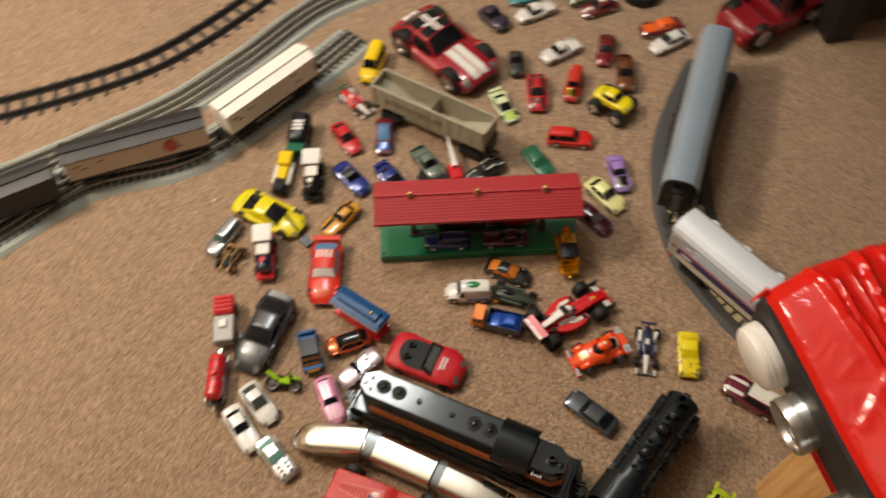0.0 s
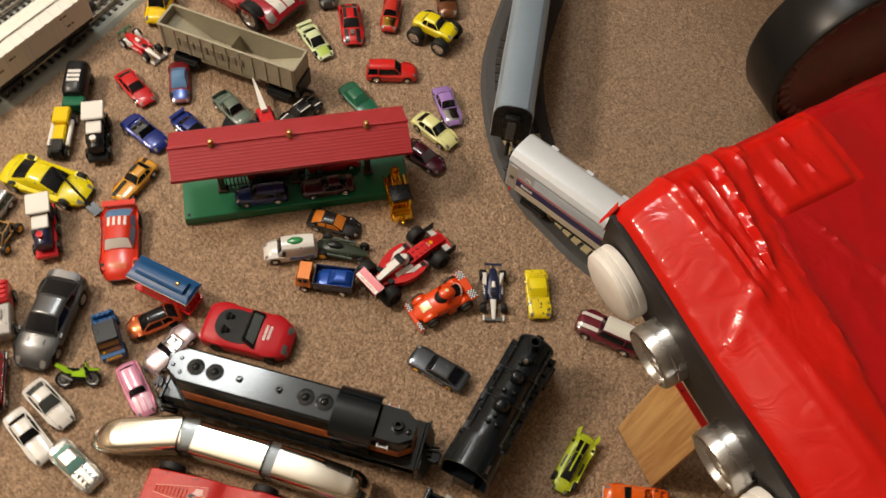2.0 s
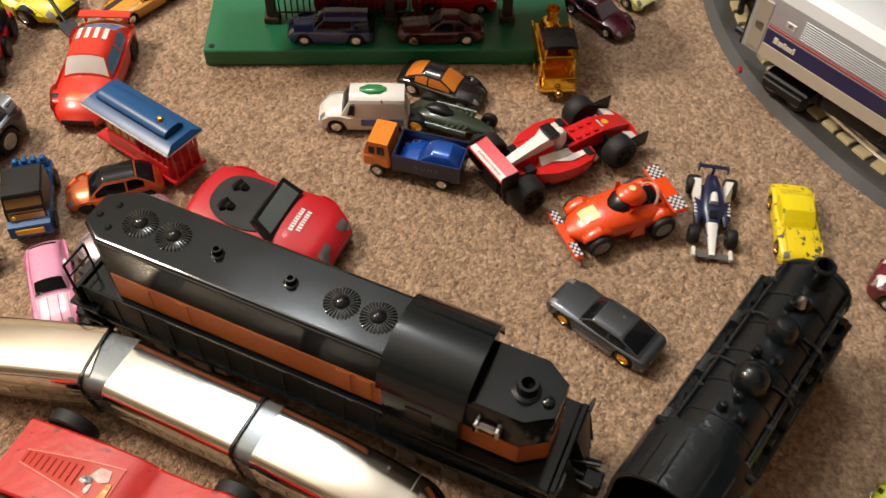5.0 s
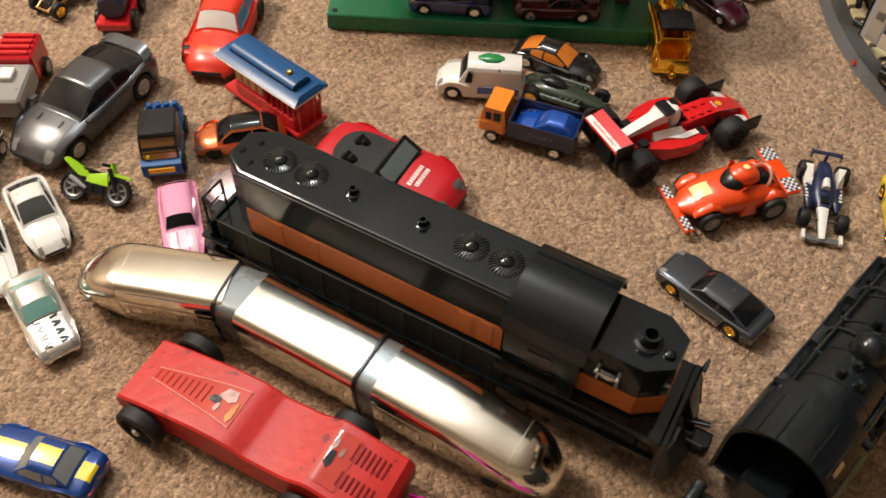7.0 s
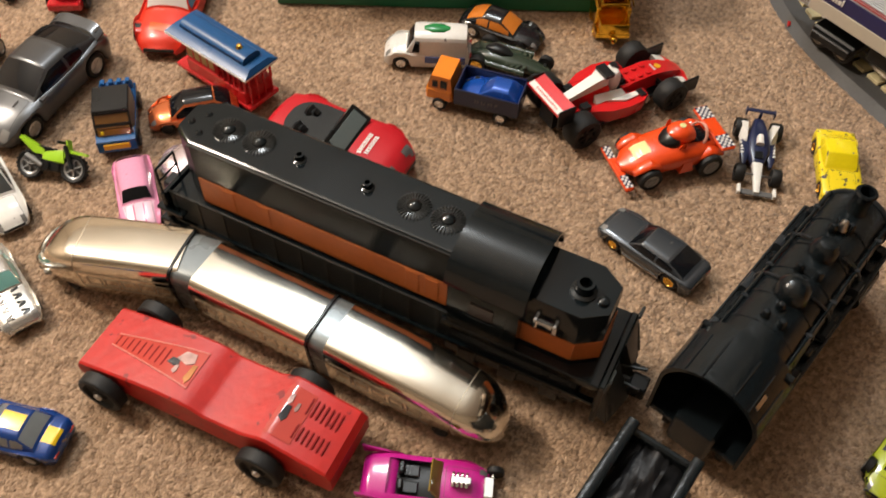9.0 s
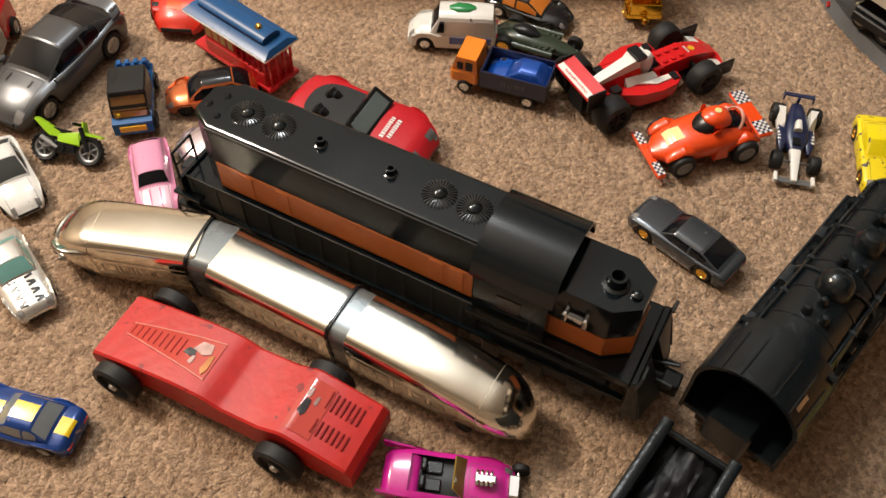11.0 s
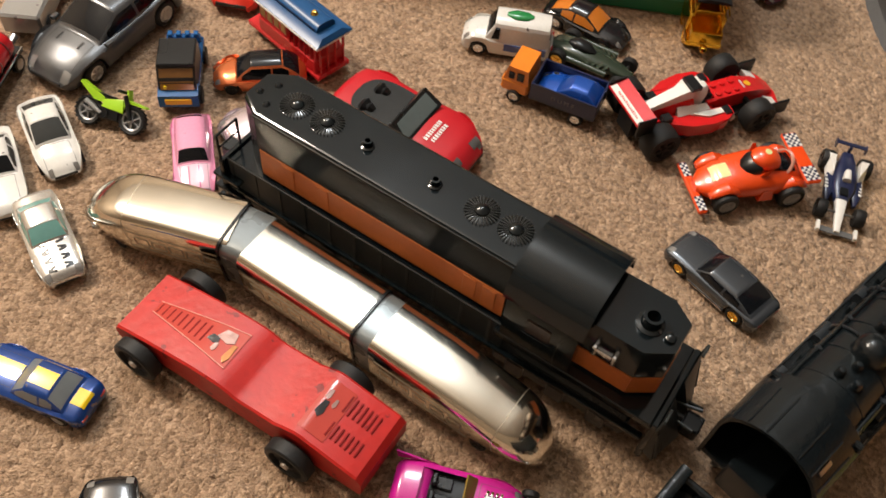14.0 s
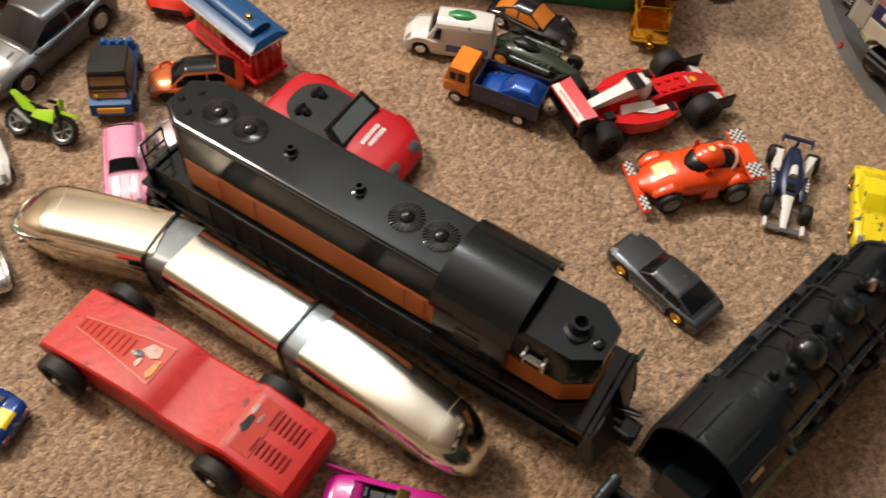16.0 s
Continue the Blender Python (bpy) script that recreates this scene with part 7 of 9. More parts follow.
        w.matrix_basis = Matrix.Translation((x, y, z)) @ pose(0, 0, 0, 13, 0, turn)
        bm = bmesh.new()
        rod(bm, (0, 0.004, 0), (0, t + 0.03, 0), 0.004, seg=10)
        part("axle", bm, truck_black, w)

    lid(0.062, -0.032, 0.205, 0.043, 0.026, lid_white, "white plastic lid used as a wheel", False)
    lid(0.150, -0.028, 0.200, 0.0355, 0.031, lid_metal, "silver metal jar lid used as a wheel", True, 3)
    lid(0.272, -0.028, 0.200, 0.0355, 0.031, lid_metal, "silver metal jar lid used as a wheel", True, 3)
    lid(0.352, -0.032, 0.205, 0.043, 0.026, lid_white, "white plastic lid used as a wheel", False)


big_truck()
card = material("brown_cardboard", (0.30, 0.20, 0.12), 0.8, 0, 0, 0.1, 120, 12, 0.3)
crate = thing("cardboard_box", "closed brown cardboard box under the homemade truck", "box", 0.60, 0.19, -83)
bm = bmesh.new()
box(bm, -0.16, 0.16, -0.13, 0.13, 0.0, 0.280, 0.002)
part("carton", bm, card, crate)
bm = bmesh.new()
box(bm, -0.161, 0.161, -0.02, 0.02, 0.2795, 0.2810, 0.0003)
part("packing_tape", bm, clear_tape, crate)

wood = grained("pine_wood", (0.62, 0.37, 0.15), (0.46, 0.24, 0.085), 0.5, (14, 90, 5))
board = thing("wooden_board", "pine board with a red painted end leaning on the truck", "wooden board", 0.342, 0.2495, 7.2, 0.003)
lean = Vector((0.025, 0, 0.148))
back = Vector((0.0098, 0, -0.0017))
bm = bmesh.new()
hull(bm, [Vector((0, y, 0)) + lean * a + back * b for a, y, b in itertools.product((0.004, 0.992), (-0.0400, 0.0400), (0.06, 0.94))] + [Vector((0, y, 0)) + lean * a + back * b for a, y, b in itertools.product((0.0, 0.985), (-0.0392, 0.0392), (0.03, 0.97))] + [Vector((0, y, 0)) + lean * a + back * b for a, y, b in itertools.product((0.006, 0.985), (-0.0390, 0.0390), (0.0, 1.0))])
part("plank", bm, wood, board)
bm = bmesh.new()
hull(bm, [Vector((0, y, 0)) + lean * a + back * b for a, y, b in itertools.product((0.993, 1.004), (-0.0396, 0.0396), (0.04, 0.96))])
part("painted_end", bm, derby_red, board, "red painted end")

# ---- round tin behind the truck ----
tin_dark = material("dark_tin", (0.010, 0.0095, 0.0095), 0.32, 0, 0, 0.3, 120, 10, 0, 0.25)
tin_red = material("red_embossed_tin", (0.20, 0.020, 0.018), 0.30, 0.2, 0.3, 0.35, 70, 14, 0.5, second=(0.07, 0.020, 0.010))
tin = thing("round_tin", "round dark tin with a red face standing on its rim", "tin", 0.839, 0.677, 0)
R, T = 0.145, 0.079
tilt = pose(0, 0, R, 90, 0, 0)
bm = bmesh.new()
lathe(bm, [(R * 0.98, -T / 2), (R, -T * 0.42), (R, T * 0.42), (R * 0.985, T / 2), (R * 0.94, T / 2), (R * 0.93, T * 0.30), (0, T * 0.30)], tilt, 56)
part("rim", bm, tin_dark, tin)
bm = bmesh.new()
lathe(bm, [(R * 0.925, T * 0.30), (R * 0.90, T * 0.33), (0, T * 0.34)], tilt, 48)
face = part("face", bm, tin_red, tin, "dark red embossed face")
for k in range(36):
    bm = bmesh.new()
    q = tilt @ pose(0, 0, 0, 0, 0, 10 * k)
    lathe(bm, [(0.010, T * 0.33), (0.008, T * 0.37), (0.004, T * 0.39), (0, T * 0.39)], q @ Matrix.Translation((R * 0.82, 0, 0)), 7)
    part("embossed_flower", bm, tin_red, face)

# ---- dark table, added mostly unseen to shade beyond the tracks ----
dark_wood = grained("dark_table_wood", (0.018, 0.012, 0.009), (0.009, 0.006, 0.005), 0.5)
table = thing("shade_table", "dark wooden table standing beyond the tracks", "table", 1.085, 1.39, 2)
bm = bmesh.new()
box(bm, -0.64, 0.80, -0.44, 0.40, 0.690, 0.725, 0.004)
part("tabletop", bm, dark_wood, table)
bm = bmesh.new()
box(bm, -0.56, 0.72, -0.33, 0.33, 0.600, 0.689, 0.004)
part("apron", bm, dark_wood, table)
# Its dark front stands in for the darkness at the far right.
bm = bmesh.new()
box(bm, -0.33, 0.70, -0.30, 0.30, 0.022, 0.060, 0.004)
part("lower_shelf", bm, dark_wood, table)
for s in (-0.34, 0.69):
    for t in (-0.30, 0.30):
        bm = bmesh.new()
        box(bm, s - 0.026, s + 0.026, t - 0.026, t + 0.026, 0, 0.601, 0.003)
        part("leg", bm, dark_wood, table)

# ---- larger and special toys ----
toy_red = material("glossy_red_plastic", (0.56, 0.014, 0.020), 0.26, 0, 0.3, 0.08, 200, 20)
toy_orange = material("glossy_orange_plastic", (0.76, 0.070, 0.010), 0.26, 0, 0.3, 0.08, 200, 20)
toy_blue = material("blue_plastic", (0.014, 0.095, 0.28), 0.18, 0, 0.1, 0.12, 200, 20)
toy_lime = material("lime_plastic", (0.34, 0.62, 0.02), 0.35, 0, 0.2, 0.1, 200, 20)
toy_navy = material("navy_plastic", (0.012, 0.018, 0.06), 0.3, 0, 0.2, 0.2, 200, 20)
ink_white = material("white_print", (0.74, 0.72, 0.70), 0.5)


def bars(c, mat, rows, thick=0.0004, label=""):
    """Flat printed bars: (centre, along, across, normal lift) boxes in the thing's own axes."""
    for x0, x1, y0, y1, z in rows:
        bm = bmesh.new()
        box(bm, min(x0, x1), max(x0, x1), min(y0, y1), max(y0, y1), z - thick, z + thick, 0.0001)
        part("printed_bar", bm, mat, c, label)


# red coupe with white stripes
c, f = car("large red toy muscle car with white stripes and black roof panels", 0.047, 1.140, -56, 0.205, material("deep_red_enamel", (0.32, 0.007, 0.016), 0.2, 0.1, 0.6, 0.08, 200, 12), "muscle", 0.108, 0.068, stripe=white, stripe_y=((-0.16, -0.012), (0.012, 0.16)), style_cab=(-0.42, 0.10, -0.28, -0.04), cab_w=0.40, crown=0.16, hip=0.05, nose=0.80, r=0.025, rim=steel, grille=plastic_black, group="large toy cars")
for x0, x1 in ((-0.062, -0.040), (-0.034, -0.012)):
    for s in (-1, 1):
        bm = bmesh.new()
        strip(bm, f, x0 + 0.004, x1 + 0.004, s * 0.018 - 0.012, s * 0.018 + 0.012, 0.0008, 5, 4)
        part("roof_panel", bm, glass_dark, c, "black roof panel")

# grey coupe
gtr_paint = material("grey_metallic_enamel", (0.085, 0.088, 0.093), 0.30, 0.6, 0.25, 0.10, 600, 30)
c, f = car("grey metallic toy sports coupe with a rear wing", -0.298, 0.620, -119, 0.126, gtr_paint, "gt", 0.055, 0.0385, rim=steel, r=0.0100, grille=plastic_black, group="large toy cars", nose=0.76, tail=0.92, deck=[(-0.5, 0.56), (-0.48, 0.70), (-0.40, 0.75), (-0.2, 0.70), (0.05, 0.68), (0.18, 0.66), (0.32, 0.60), (0.42, 0.50), (0.48, 0.40), (0.5, 0.30)], style_cab=(-0.42, 0.20, -0.17, 0.01), tumble=0.78, cab_w=0.42, spokes=6, hip=0.05)
for s in (-1, 1):
    bm = bmesh.new()
    loft(bm, [(0.018, 0.0018, 0.0235, 0.0262, 3), (0.024, 0.0022, 0.0232, 0.0264, 3)], 10)
    p = part("mirror", bm, gtr_paint, c)
    p.matrix_basis = Matrix.Translation((0, s * 0.0265, 0))
    bm = bmesh.new()
    strip(bm, f, 0.030, 0.037, s * 0.010 - 0.0008, s * 0.010 + 0.0008, 0.0003, 4, 1)
    part("hood_vent", bm, plastic_black, c)
bm = bmesh.new()
rows = []
for k in range(13):
    q = -1 + k / 6
    yy, zz = q * 0.0235, 0.0315 - 0.0050 * abs(q) ** 5
    rows.append([bm.verts.new((-0.0625 + dx + 0.004 * abs(q) ** 4, yy, zz + dz)) for dx, dz in ((0, 0.0014), (0.010, 0), (0.010, -0.0012), (0, 0))])
for a, b in zip(rows, rows[1:]):
    for k in range(4):
        bm.faces.new((a[k], a[(k + 1) % 4], b[(k + 1) % 4], b[k]))
bm.faces.new(rows[0])
bm.faces.new(rows[-1][::-1])
part("rear_wing", bm, gtr_paint, c, "body-coloured rear wing")
for s in (-1, 1):
    bm = bmesh.new()
    hull(bm, [(-0.0600, s * 0.0190 + dy, z) for dy in (-0.0010, 0.0010) for z in (0.022, 0.0312)] + [(-0.0530, s * 0.0190 + dy, z) for dy in (-0.0010, 0.0010) for z in (0.022, 0.0308)])
    part("wing_post", bm, gtr_paint, c)

# red open car of soft foam
soft_red = material("matte_red_foam", (0.47, 0.010, 0.018), 0.45, 0, 0.05, 0.07, 260, 25, 0.1, 0.35)
c, f = car("red soft foam convertible with a black interior", -0.066, 0.535, -31, 0.112, soft_red, "open", 0.060, 0.040, r=0.0075, carve=(), lines=False, nose=0.64, rim=plastic_black, seats=False, glass=material("grey_green_foam", (0.05, 0.065, 0.06), 0.5), group="large toy cars")
for ob in list(c.children):
    if ob.name.startswith(("windshield", "interior")):
        bpy.data.objects.remove(ob)
foam_dark = material("dark_grey_foam", (0.022, 0.024, 0.025), 0.7, 0, 0, 0.2, 260, 25, 0.2, 0.3)
bm = bmesh.new()
rings = []
for k in range(9):
    q = k / 8
    ring = []
    for a in range(36):
        ca, sa = math.cos(a * math.pi / 18), math.sin(a * math.pi / 18)
        px, py = -0.013 + 0.0275 * q * math.copysign(abs(ca) ** 0.8, ca), 0.0225 * q * math.copysign(abs(sa) ** 0.8, sa)
        ring.append(bm.verts.new((px, py, top_of(f, px, py) + 0.0006 + (0.0006 if k == 8 else 0))))
    rings.append(ring)
for a, b in zip(rings, rings[1:]):
    for k in range(36):
        bm.faces.new((a[k], a[(k + 1) % 36], b[(k + 1) % 36], b[k]))
bmesh.ops.remove_doubles(bm, verts=bm.verts, dist=1e-6)
part("interior", bm, foam_dark, c, "dark grey oval interior")
pane = [(0.0150, -0.0235, 0.0255), (0.0150, 0.0235, 0.0255), (0.0025, 0.0205, 0.0370), (0.0025, -0.0205, 0.0370)]
bm = bmesh.new()
sheet(bm, pane, -0.02, 1.02, 0.0, 1.04, 0.0012, 0.0030)
shield = part("windshield_frame", bm, plastic_black, c, "black windshield frame")
bm = bmesh.new()
sheet(bm, pane, 0.07, 0.93, 0.14, 0.88, 0.0018, 0.0004)
part("windshield", bm, material("grey_green_foam", (0.14, 0.18, 0.18), 0.4), shield, "grey-green windshield")
for s in (-1, 1):
    for x, w in ((-0.028, 0.006), (-0.023, 0.0035)):
        bm = bmesh.new()
        loft(bm, [(x - 0.003, w * 0.7, 0.024, 0.0295, 3), (x, w, 0.024, 0.0315, 3), (x + 0.003, w * 0.7, 0.024, 0.0290, 3)], 12)
        p = part("headrest", bm, plastic_black, c)
        p.matrix_basis = Matrix.Translation((0, s * 0.0095, 0))
    bm = bmesh.new()
    strip(bm, f, 0.0485, 0.0535, s * 0.0075, s * 0.0165, 0.0006, 4, 4)
    part("fog_lamp", bm, plastic_grey, c)
for k, (x, y0, y1) in enumerate(((0.0235, -0.0105, 0.0095), (0.0285, -0.0085, 0.0085))):
    yy = y0
    rng = random.Random(k)
    while yy < y1:
        w = rng.uniform(0.0011, 0.0022)
        bm = bmesh.new()
        strip(bm, f, x - 0.0016, x + 0.0016, yy, yy + w, 0.0004, 3, 1)
        part("printed_bar", bm, ink_white, c)
        yy += w + 0.0007

# cable car
tram = thing("toy_cable_car", "red toy cable car with a blue roof and white edge", "toy tram", -0.1525, 0.623, -44)
tram.matrix_world = tram.matrix_world @ Matrix.Scale(0.95, 4)
bm = bmesh.new()
box(bm, -0.030, 0.040, -0.0155, 0.0155, 0.010, 0.023, 0.001)
part("lower_body", bm, toy_red, tram)
bm = bmesh.new()
box(bm, -0.045, 0.045, -0.0165, 0.0165, 0.006, 0.0105, 0.001)
part("running_board", bm, toy_red, tram)
bm = bmesh.new()
box(bm, -0.030, 0.006, -0.0140, 0.0140, 0.023, 0.040, 0.001)
part("cabin", bm, toy_red, tram)
for s in (-1, 1):
    for k in range(4):
        bm = bmesh.new()
        x = -0.0275 + k * 0.0085
        box(bm, x, x + 0.006, s * 0.0140 - 0.0004, s * 0.0140 + 0.0006, 0.026, 0.037, 0.0003)
        part("window", bm, brass, tram, "gold-framed window")
    for k in range(6):
        bm = bmesh.new()
        x = 0.009 + k * 0.0062
        rod(bm, (x, s * 0.0145, 0.022), (x, s * 0.0145, 0.041), 0.0008, seg=8)
        part("post", bm, toy_red, tram)
for k in range(4):
    bm = bmesh.new()
    rod(bm, (0.0425, -0.0115 + k * 0.0077, 0.010), (0.0425, -0.0115 + k * 0.0077, 0.041), 0.0009, seg=8)
    part("post", bm, toy_red, tram)
bm = bmesh.new()
box(bm, -0.0478, 0.0478, -0.0184, 0.0184, 0.0405, 0.0428, 0.0006)
part("roof_edge", bm, white_plastic, tram, "white roof edge")
roof_blue = material("metallic_blue_roof", (0.010, 0.072, 0.205), 0.30, 0.0, 0.0, 0.10, 300, 30, 0.0, 0.28)
bm = bmesh.new()
hull(bm, [(s * x, t * y, z) for s in (-1, 1) for t in (-1, 1) for x, y, z in ((0.0475, 0.0178, 0.0425), (0.0475, 0.0178, 0.0432), (0.0445, 0.0100, 0.0468))])
part("roof", bm, roof_blue, tram, "glossy blue roof")
bm = bmesh.new()
hull(bm, [(s * x, t * y, z) for s in (-1, 1) for t in (-1, 1) for x, y, z in ((0.037, 0.0092, 0.0455), (0.037, 0.0092, 0.0498), (0.0365, 0.0070, 0.0518), (0.0365, 0.0025, 0.0526))])
part("roof_top", bm, roof_blue, tram)
for s in (-1, 1):
    for k in range(6):
        bm = bmesh.new()
        box(bm, -0.033 + k * 0.0115, -0.0235 + k * 0.0115, s * 0.0093 - 0.0003, s * 0.0093 + 0.0003, 0.0472, 0.0493, 0.0001)
        part("roof_vent", bm, toy_navy, tram)
bm = bmesh.new()
lathe(bm, [(0.0032, 0.050), (0.0030, 0.0515), (0.0018, 0.0535), (0, 0.054)], Matrix.Translation((0.024, 0, 0.0018)), 12)
part("bell", bm, gold_chrome, tram)
for x in (-0.028, 0.028):
    for s in (-1, 1):
        wheel(tram, x, s * 0.013, 0.0055, 0.0055, 0.004, s, plastic_black, plastic_black)

# orange and blue tipper with a small car in its bed
c = thing("toy_dump_truck", "orange-cabbed toy dump truck with a dark blue bed", "toy truck", 0.0440, 0.583, 156)
bm = bmesh.new()
box(bm, 0.016, 0.038, -0.0135, 0.0135, 0.008, 0.020, 0.0018)
hull(bm, [(x, y, z) for x, z in ((0.0165, 0.019), (0.037, 0.019), (0.018, 0.0325), (0.0335, 0.0325)) for y in (-0.0125, 0.0125)])
part("cab", bm, paint(0.78, 0.22, 0.012), c, "orange cab")
for s in (-1, 1):
    bm = bmesh.new()
    box(bm, 0.0205, 0.026, s * 0.0128 - 0.0005, s * 0.0128 + 0.0006, 0.0215, 0.029, 0.0003)
    part("side_window", bm, glass_dark, c)
    bm = bmesh.new()
    box(bm, 0.028, 0.0325, s * 0.0128 - 0.0005, s * 0.0128 + 0.0006, 0.0215, 0.028, 0.0003)
    part("side_window", bm, glass_dark, c)
bm = bmesh.new()
sheet(bm, [(0.037, -0.0125, 0.019), (0.037, 0.0125, 0.019), (0.0335, 0.0125, 0.0325), (0.0335, -0.0125, 0.0325)], 0.1, 0.9, 0.2, 0.85)
part("windshield", bm, glass_dark, c)
bm = bmesh.new()
box(bm, -0.036, 0.015, -0.0130, 0.0130, 0.0075, 0.0115, 0.0008)
part("chassis", bm, plastic_black, c)
for x0, x1, y0, y1 in ((-0.038, 0.014, -0.0150, -0.0136), (-0.038, 0.014, 0.0136, 0.0150), (0.0126, 0.014, -0.0136, 0.0136), (-0.038, -0.0366, -0.0136, 0.0136)):
    bm = bmesh.new()
    box(bm, x0, x1, y0, y1, 0.0110, 0.0265, 0.0004)
    part("bed_wall", bm, toy_navy, c)
bm = bmesh.new()
box(bm, -0.0375, 0.0135, -0.0140, 0.0140, 0.0110, 0.0130, 0.0004)
part("bed_floor", bm, toy_navy, c)
dump_ink = material("pale_grey_print", (0.12, 0.12, 0.14), 0.5)
text_part("D U M P", 0.0052, c, Matrix.Translation((-0.012, 0.0151, 0.0185)) @ pose(0, 0, 0, 90, 0, 180), dump_ink)
text_part("D U M P", 0.0052, c, Matrix.Translation((-0.012, -0.0151, 0.0185)) @ pose(0, 0, 0, 90, 0, 0), dump_ink)
for x in (-0.024, 0.026):
    for s in (-1, 1):
        wheel(c, x, s * 0.0125, 0.0058, 0.0058, 0.005, s, rubber, chrome)
car("small metallic blue die-cast car lying in the truck bed", 0.0556, 0.5778, 156, 0.048, paint(0.01, 0.08, 0.42, 0.3), "wedge", 0.0262, 0.0165, glass=paint(0.008, 0.06, 0.33, 0.3), z=0.0132, group="", r=0.0035, lines=False, crown=0.15, style_cab=(-0.46, 0.18, -0.30, -0.04))

# racing car of plastic bricks
brick_red = material("red_brick_plastic", (0.58, 0.012, 0.014), 0.25, 0, 0.2, 0.06, 200, 20)
f1 = thing("brick_racing_car", "red and white brick-built racing car with thick black tyres", "toy racing car", 0.153, 0.578, 24)


def prism(bm, plan, z0, z1, slope=0.0):
    """An upright block over a convex plan; the top may sink towards its front."""
    hull(bm, [(x, y, z0) for x, y in plan] + [(x, y, z1 - slope * max(0.0, x)) for x, y in plan])


def f1_part(name, mat, plan, z0, z1, slope=0.0, label="", angle=35):
    bm = bmesh.new()
    prism(bm, plan, z0, z1, slope)
    return part(name, bm, mat, f1, label, True, angle)


def slab(x0, x1, y0, y1):
    return [(x0, y0), (x1, y0), (x1, y1), (x0, y1)]


f1_part("floor_plate", plastic_black, [(-0.058, -0.011), (-0.058, 0.011), (-0.036, 0.022), (0.014, 0.022), (0.050, 0.006), (0.050, -0.006), (0.014, -0.022), (-0.036, -0.022)], 0.0055, 0.0090)
f1_part("tub", brick_red, [(-0.052, -0.0080), (-0.052, 0.0080), (-0.030, 0.0125), (0.002, 0.0130), (0.006, 0.0105), (0.006, -0.0105), (0.002, -0.0130), (-0.030, -0.0125)], 0.0090, 0.0185)
f1_part("rear_block", plastic_black, slab(-0.064, -0.050, -0.0085, 0.0085), 0.0080, 0.0260)
f1_part("cockpit_floor", plastic_black, slab(-0.004, 0.0090, -0.0075, 0.0075), 0.0180, 0.0196)
for s in (-1, 1):
    f1_part("cockpit_brick", brick_red, slab(0.001, 0.0090, min(s * 0.0062, s * 0.0092), max(s * 0.0062, s * 0.0092)), 0.0180, 0.0226)
f1_part("stud_plate", brick_red, slab(0.0088, 0.0340, -0.0088, 0.0088), 0.0100, 0.0232)
bm = bmesh.new()
hull(bm, [(0.0340, y, z) for y in (-0.0088, 0.0088) for z in (0.0100, 0.0230)] + [(0.0500, y, z) for y in (-0.0076, 0.0076) for z in (0.0090, 0.0190)] + [(0.0640, y, z) for y in (-0.0056, 0.0056) for z in (0.0080, 0.0125)] + [(0.0665, y, 0.0100) for y in (-0.0045, 0.0045)])
part("nose", bm, brick_red, f1, "smooth sloping red nose", True, 30)
bm = bmesh.new()
hull(bm, [(-0.053, y, 0.0180) for y in (-0.0050, 0.0050)] + [(-0.010, y, 0.0180) for y in (-0.0098, 0.0098)] + [(-0.053, y, 0.0240) for y in (-0.0042, 0.0042)] + [(-0.012, y, 0.0290) for y in (-0.0062, 0.0062)])
part("engine_deck", bm, brick_red, f1)
bm = bmesh.new()
hull(bm, [(-0.052, y, 0.0236) for y in (-0.0040, 0.0040)] + [(-0.012, y, 0.0280) for y in (-0.0060, 0.0060)] + [(-0.050, y, 0.0268) for y in (-0.0036, 0.0036)] + [(-0.024, y, 0.0345) for y in (-0.0046, 0.0046)] + [(-0.012, y, 0.0370) for y in (-0.0050, 0.0050)])
part("engine_cover", bm, white_plastic, f1, "white sloping engine cover", True, 25)
f1_part("air_intake", plastic_black, slab(-0.0165, -0.0085, -0.0072, 0.0072), 0.0368, 0.0398)
f1_part("intake_stem", plastic_black, slab(-0.0140, -0.0100, -0.0030, 0.0030), 0.0300, 0.0370)
bm = bmesh.new()
lathe(bm, [(0.0052, 0.0190), (0.0062, 0.0240), (0.0066, 0.0285), (0.0058, 0.0325), (0.0036, 0.0352), (0, 0.0362)], Matrix.Translation((-0.0035, 0, 0)), 22)
part("helmet", bm, white_plastic, f1, "round white helmet")
bm = bmesh.new()
hull(bm, [(0.0012 + dx, y, z) for dx in (0, 0.0022) for y in (-0.0040, 0.0040) for z in (0.0272, 0.0306)])
part("visor", bm, plastic_black, f1)
bm = bmesh.new()
rod(bm, (0.0065, -0.0034, 0.0225), (0.0065, 0.0034, 0.0225), 0.0018, seg=10)
part("steering_wheel", bm, plastic_black, f1)
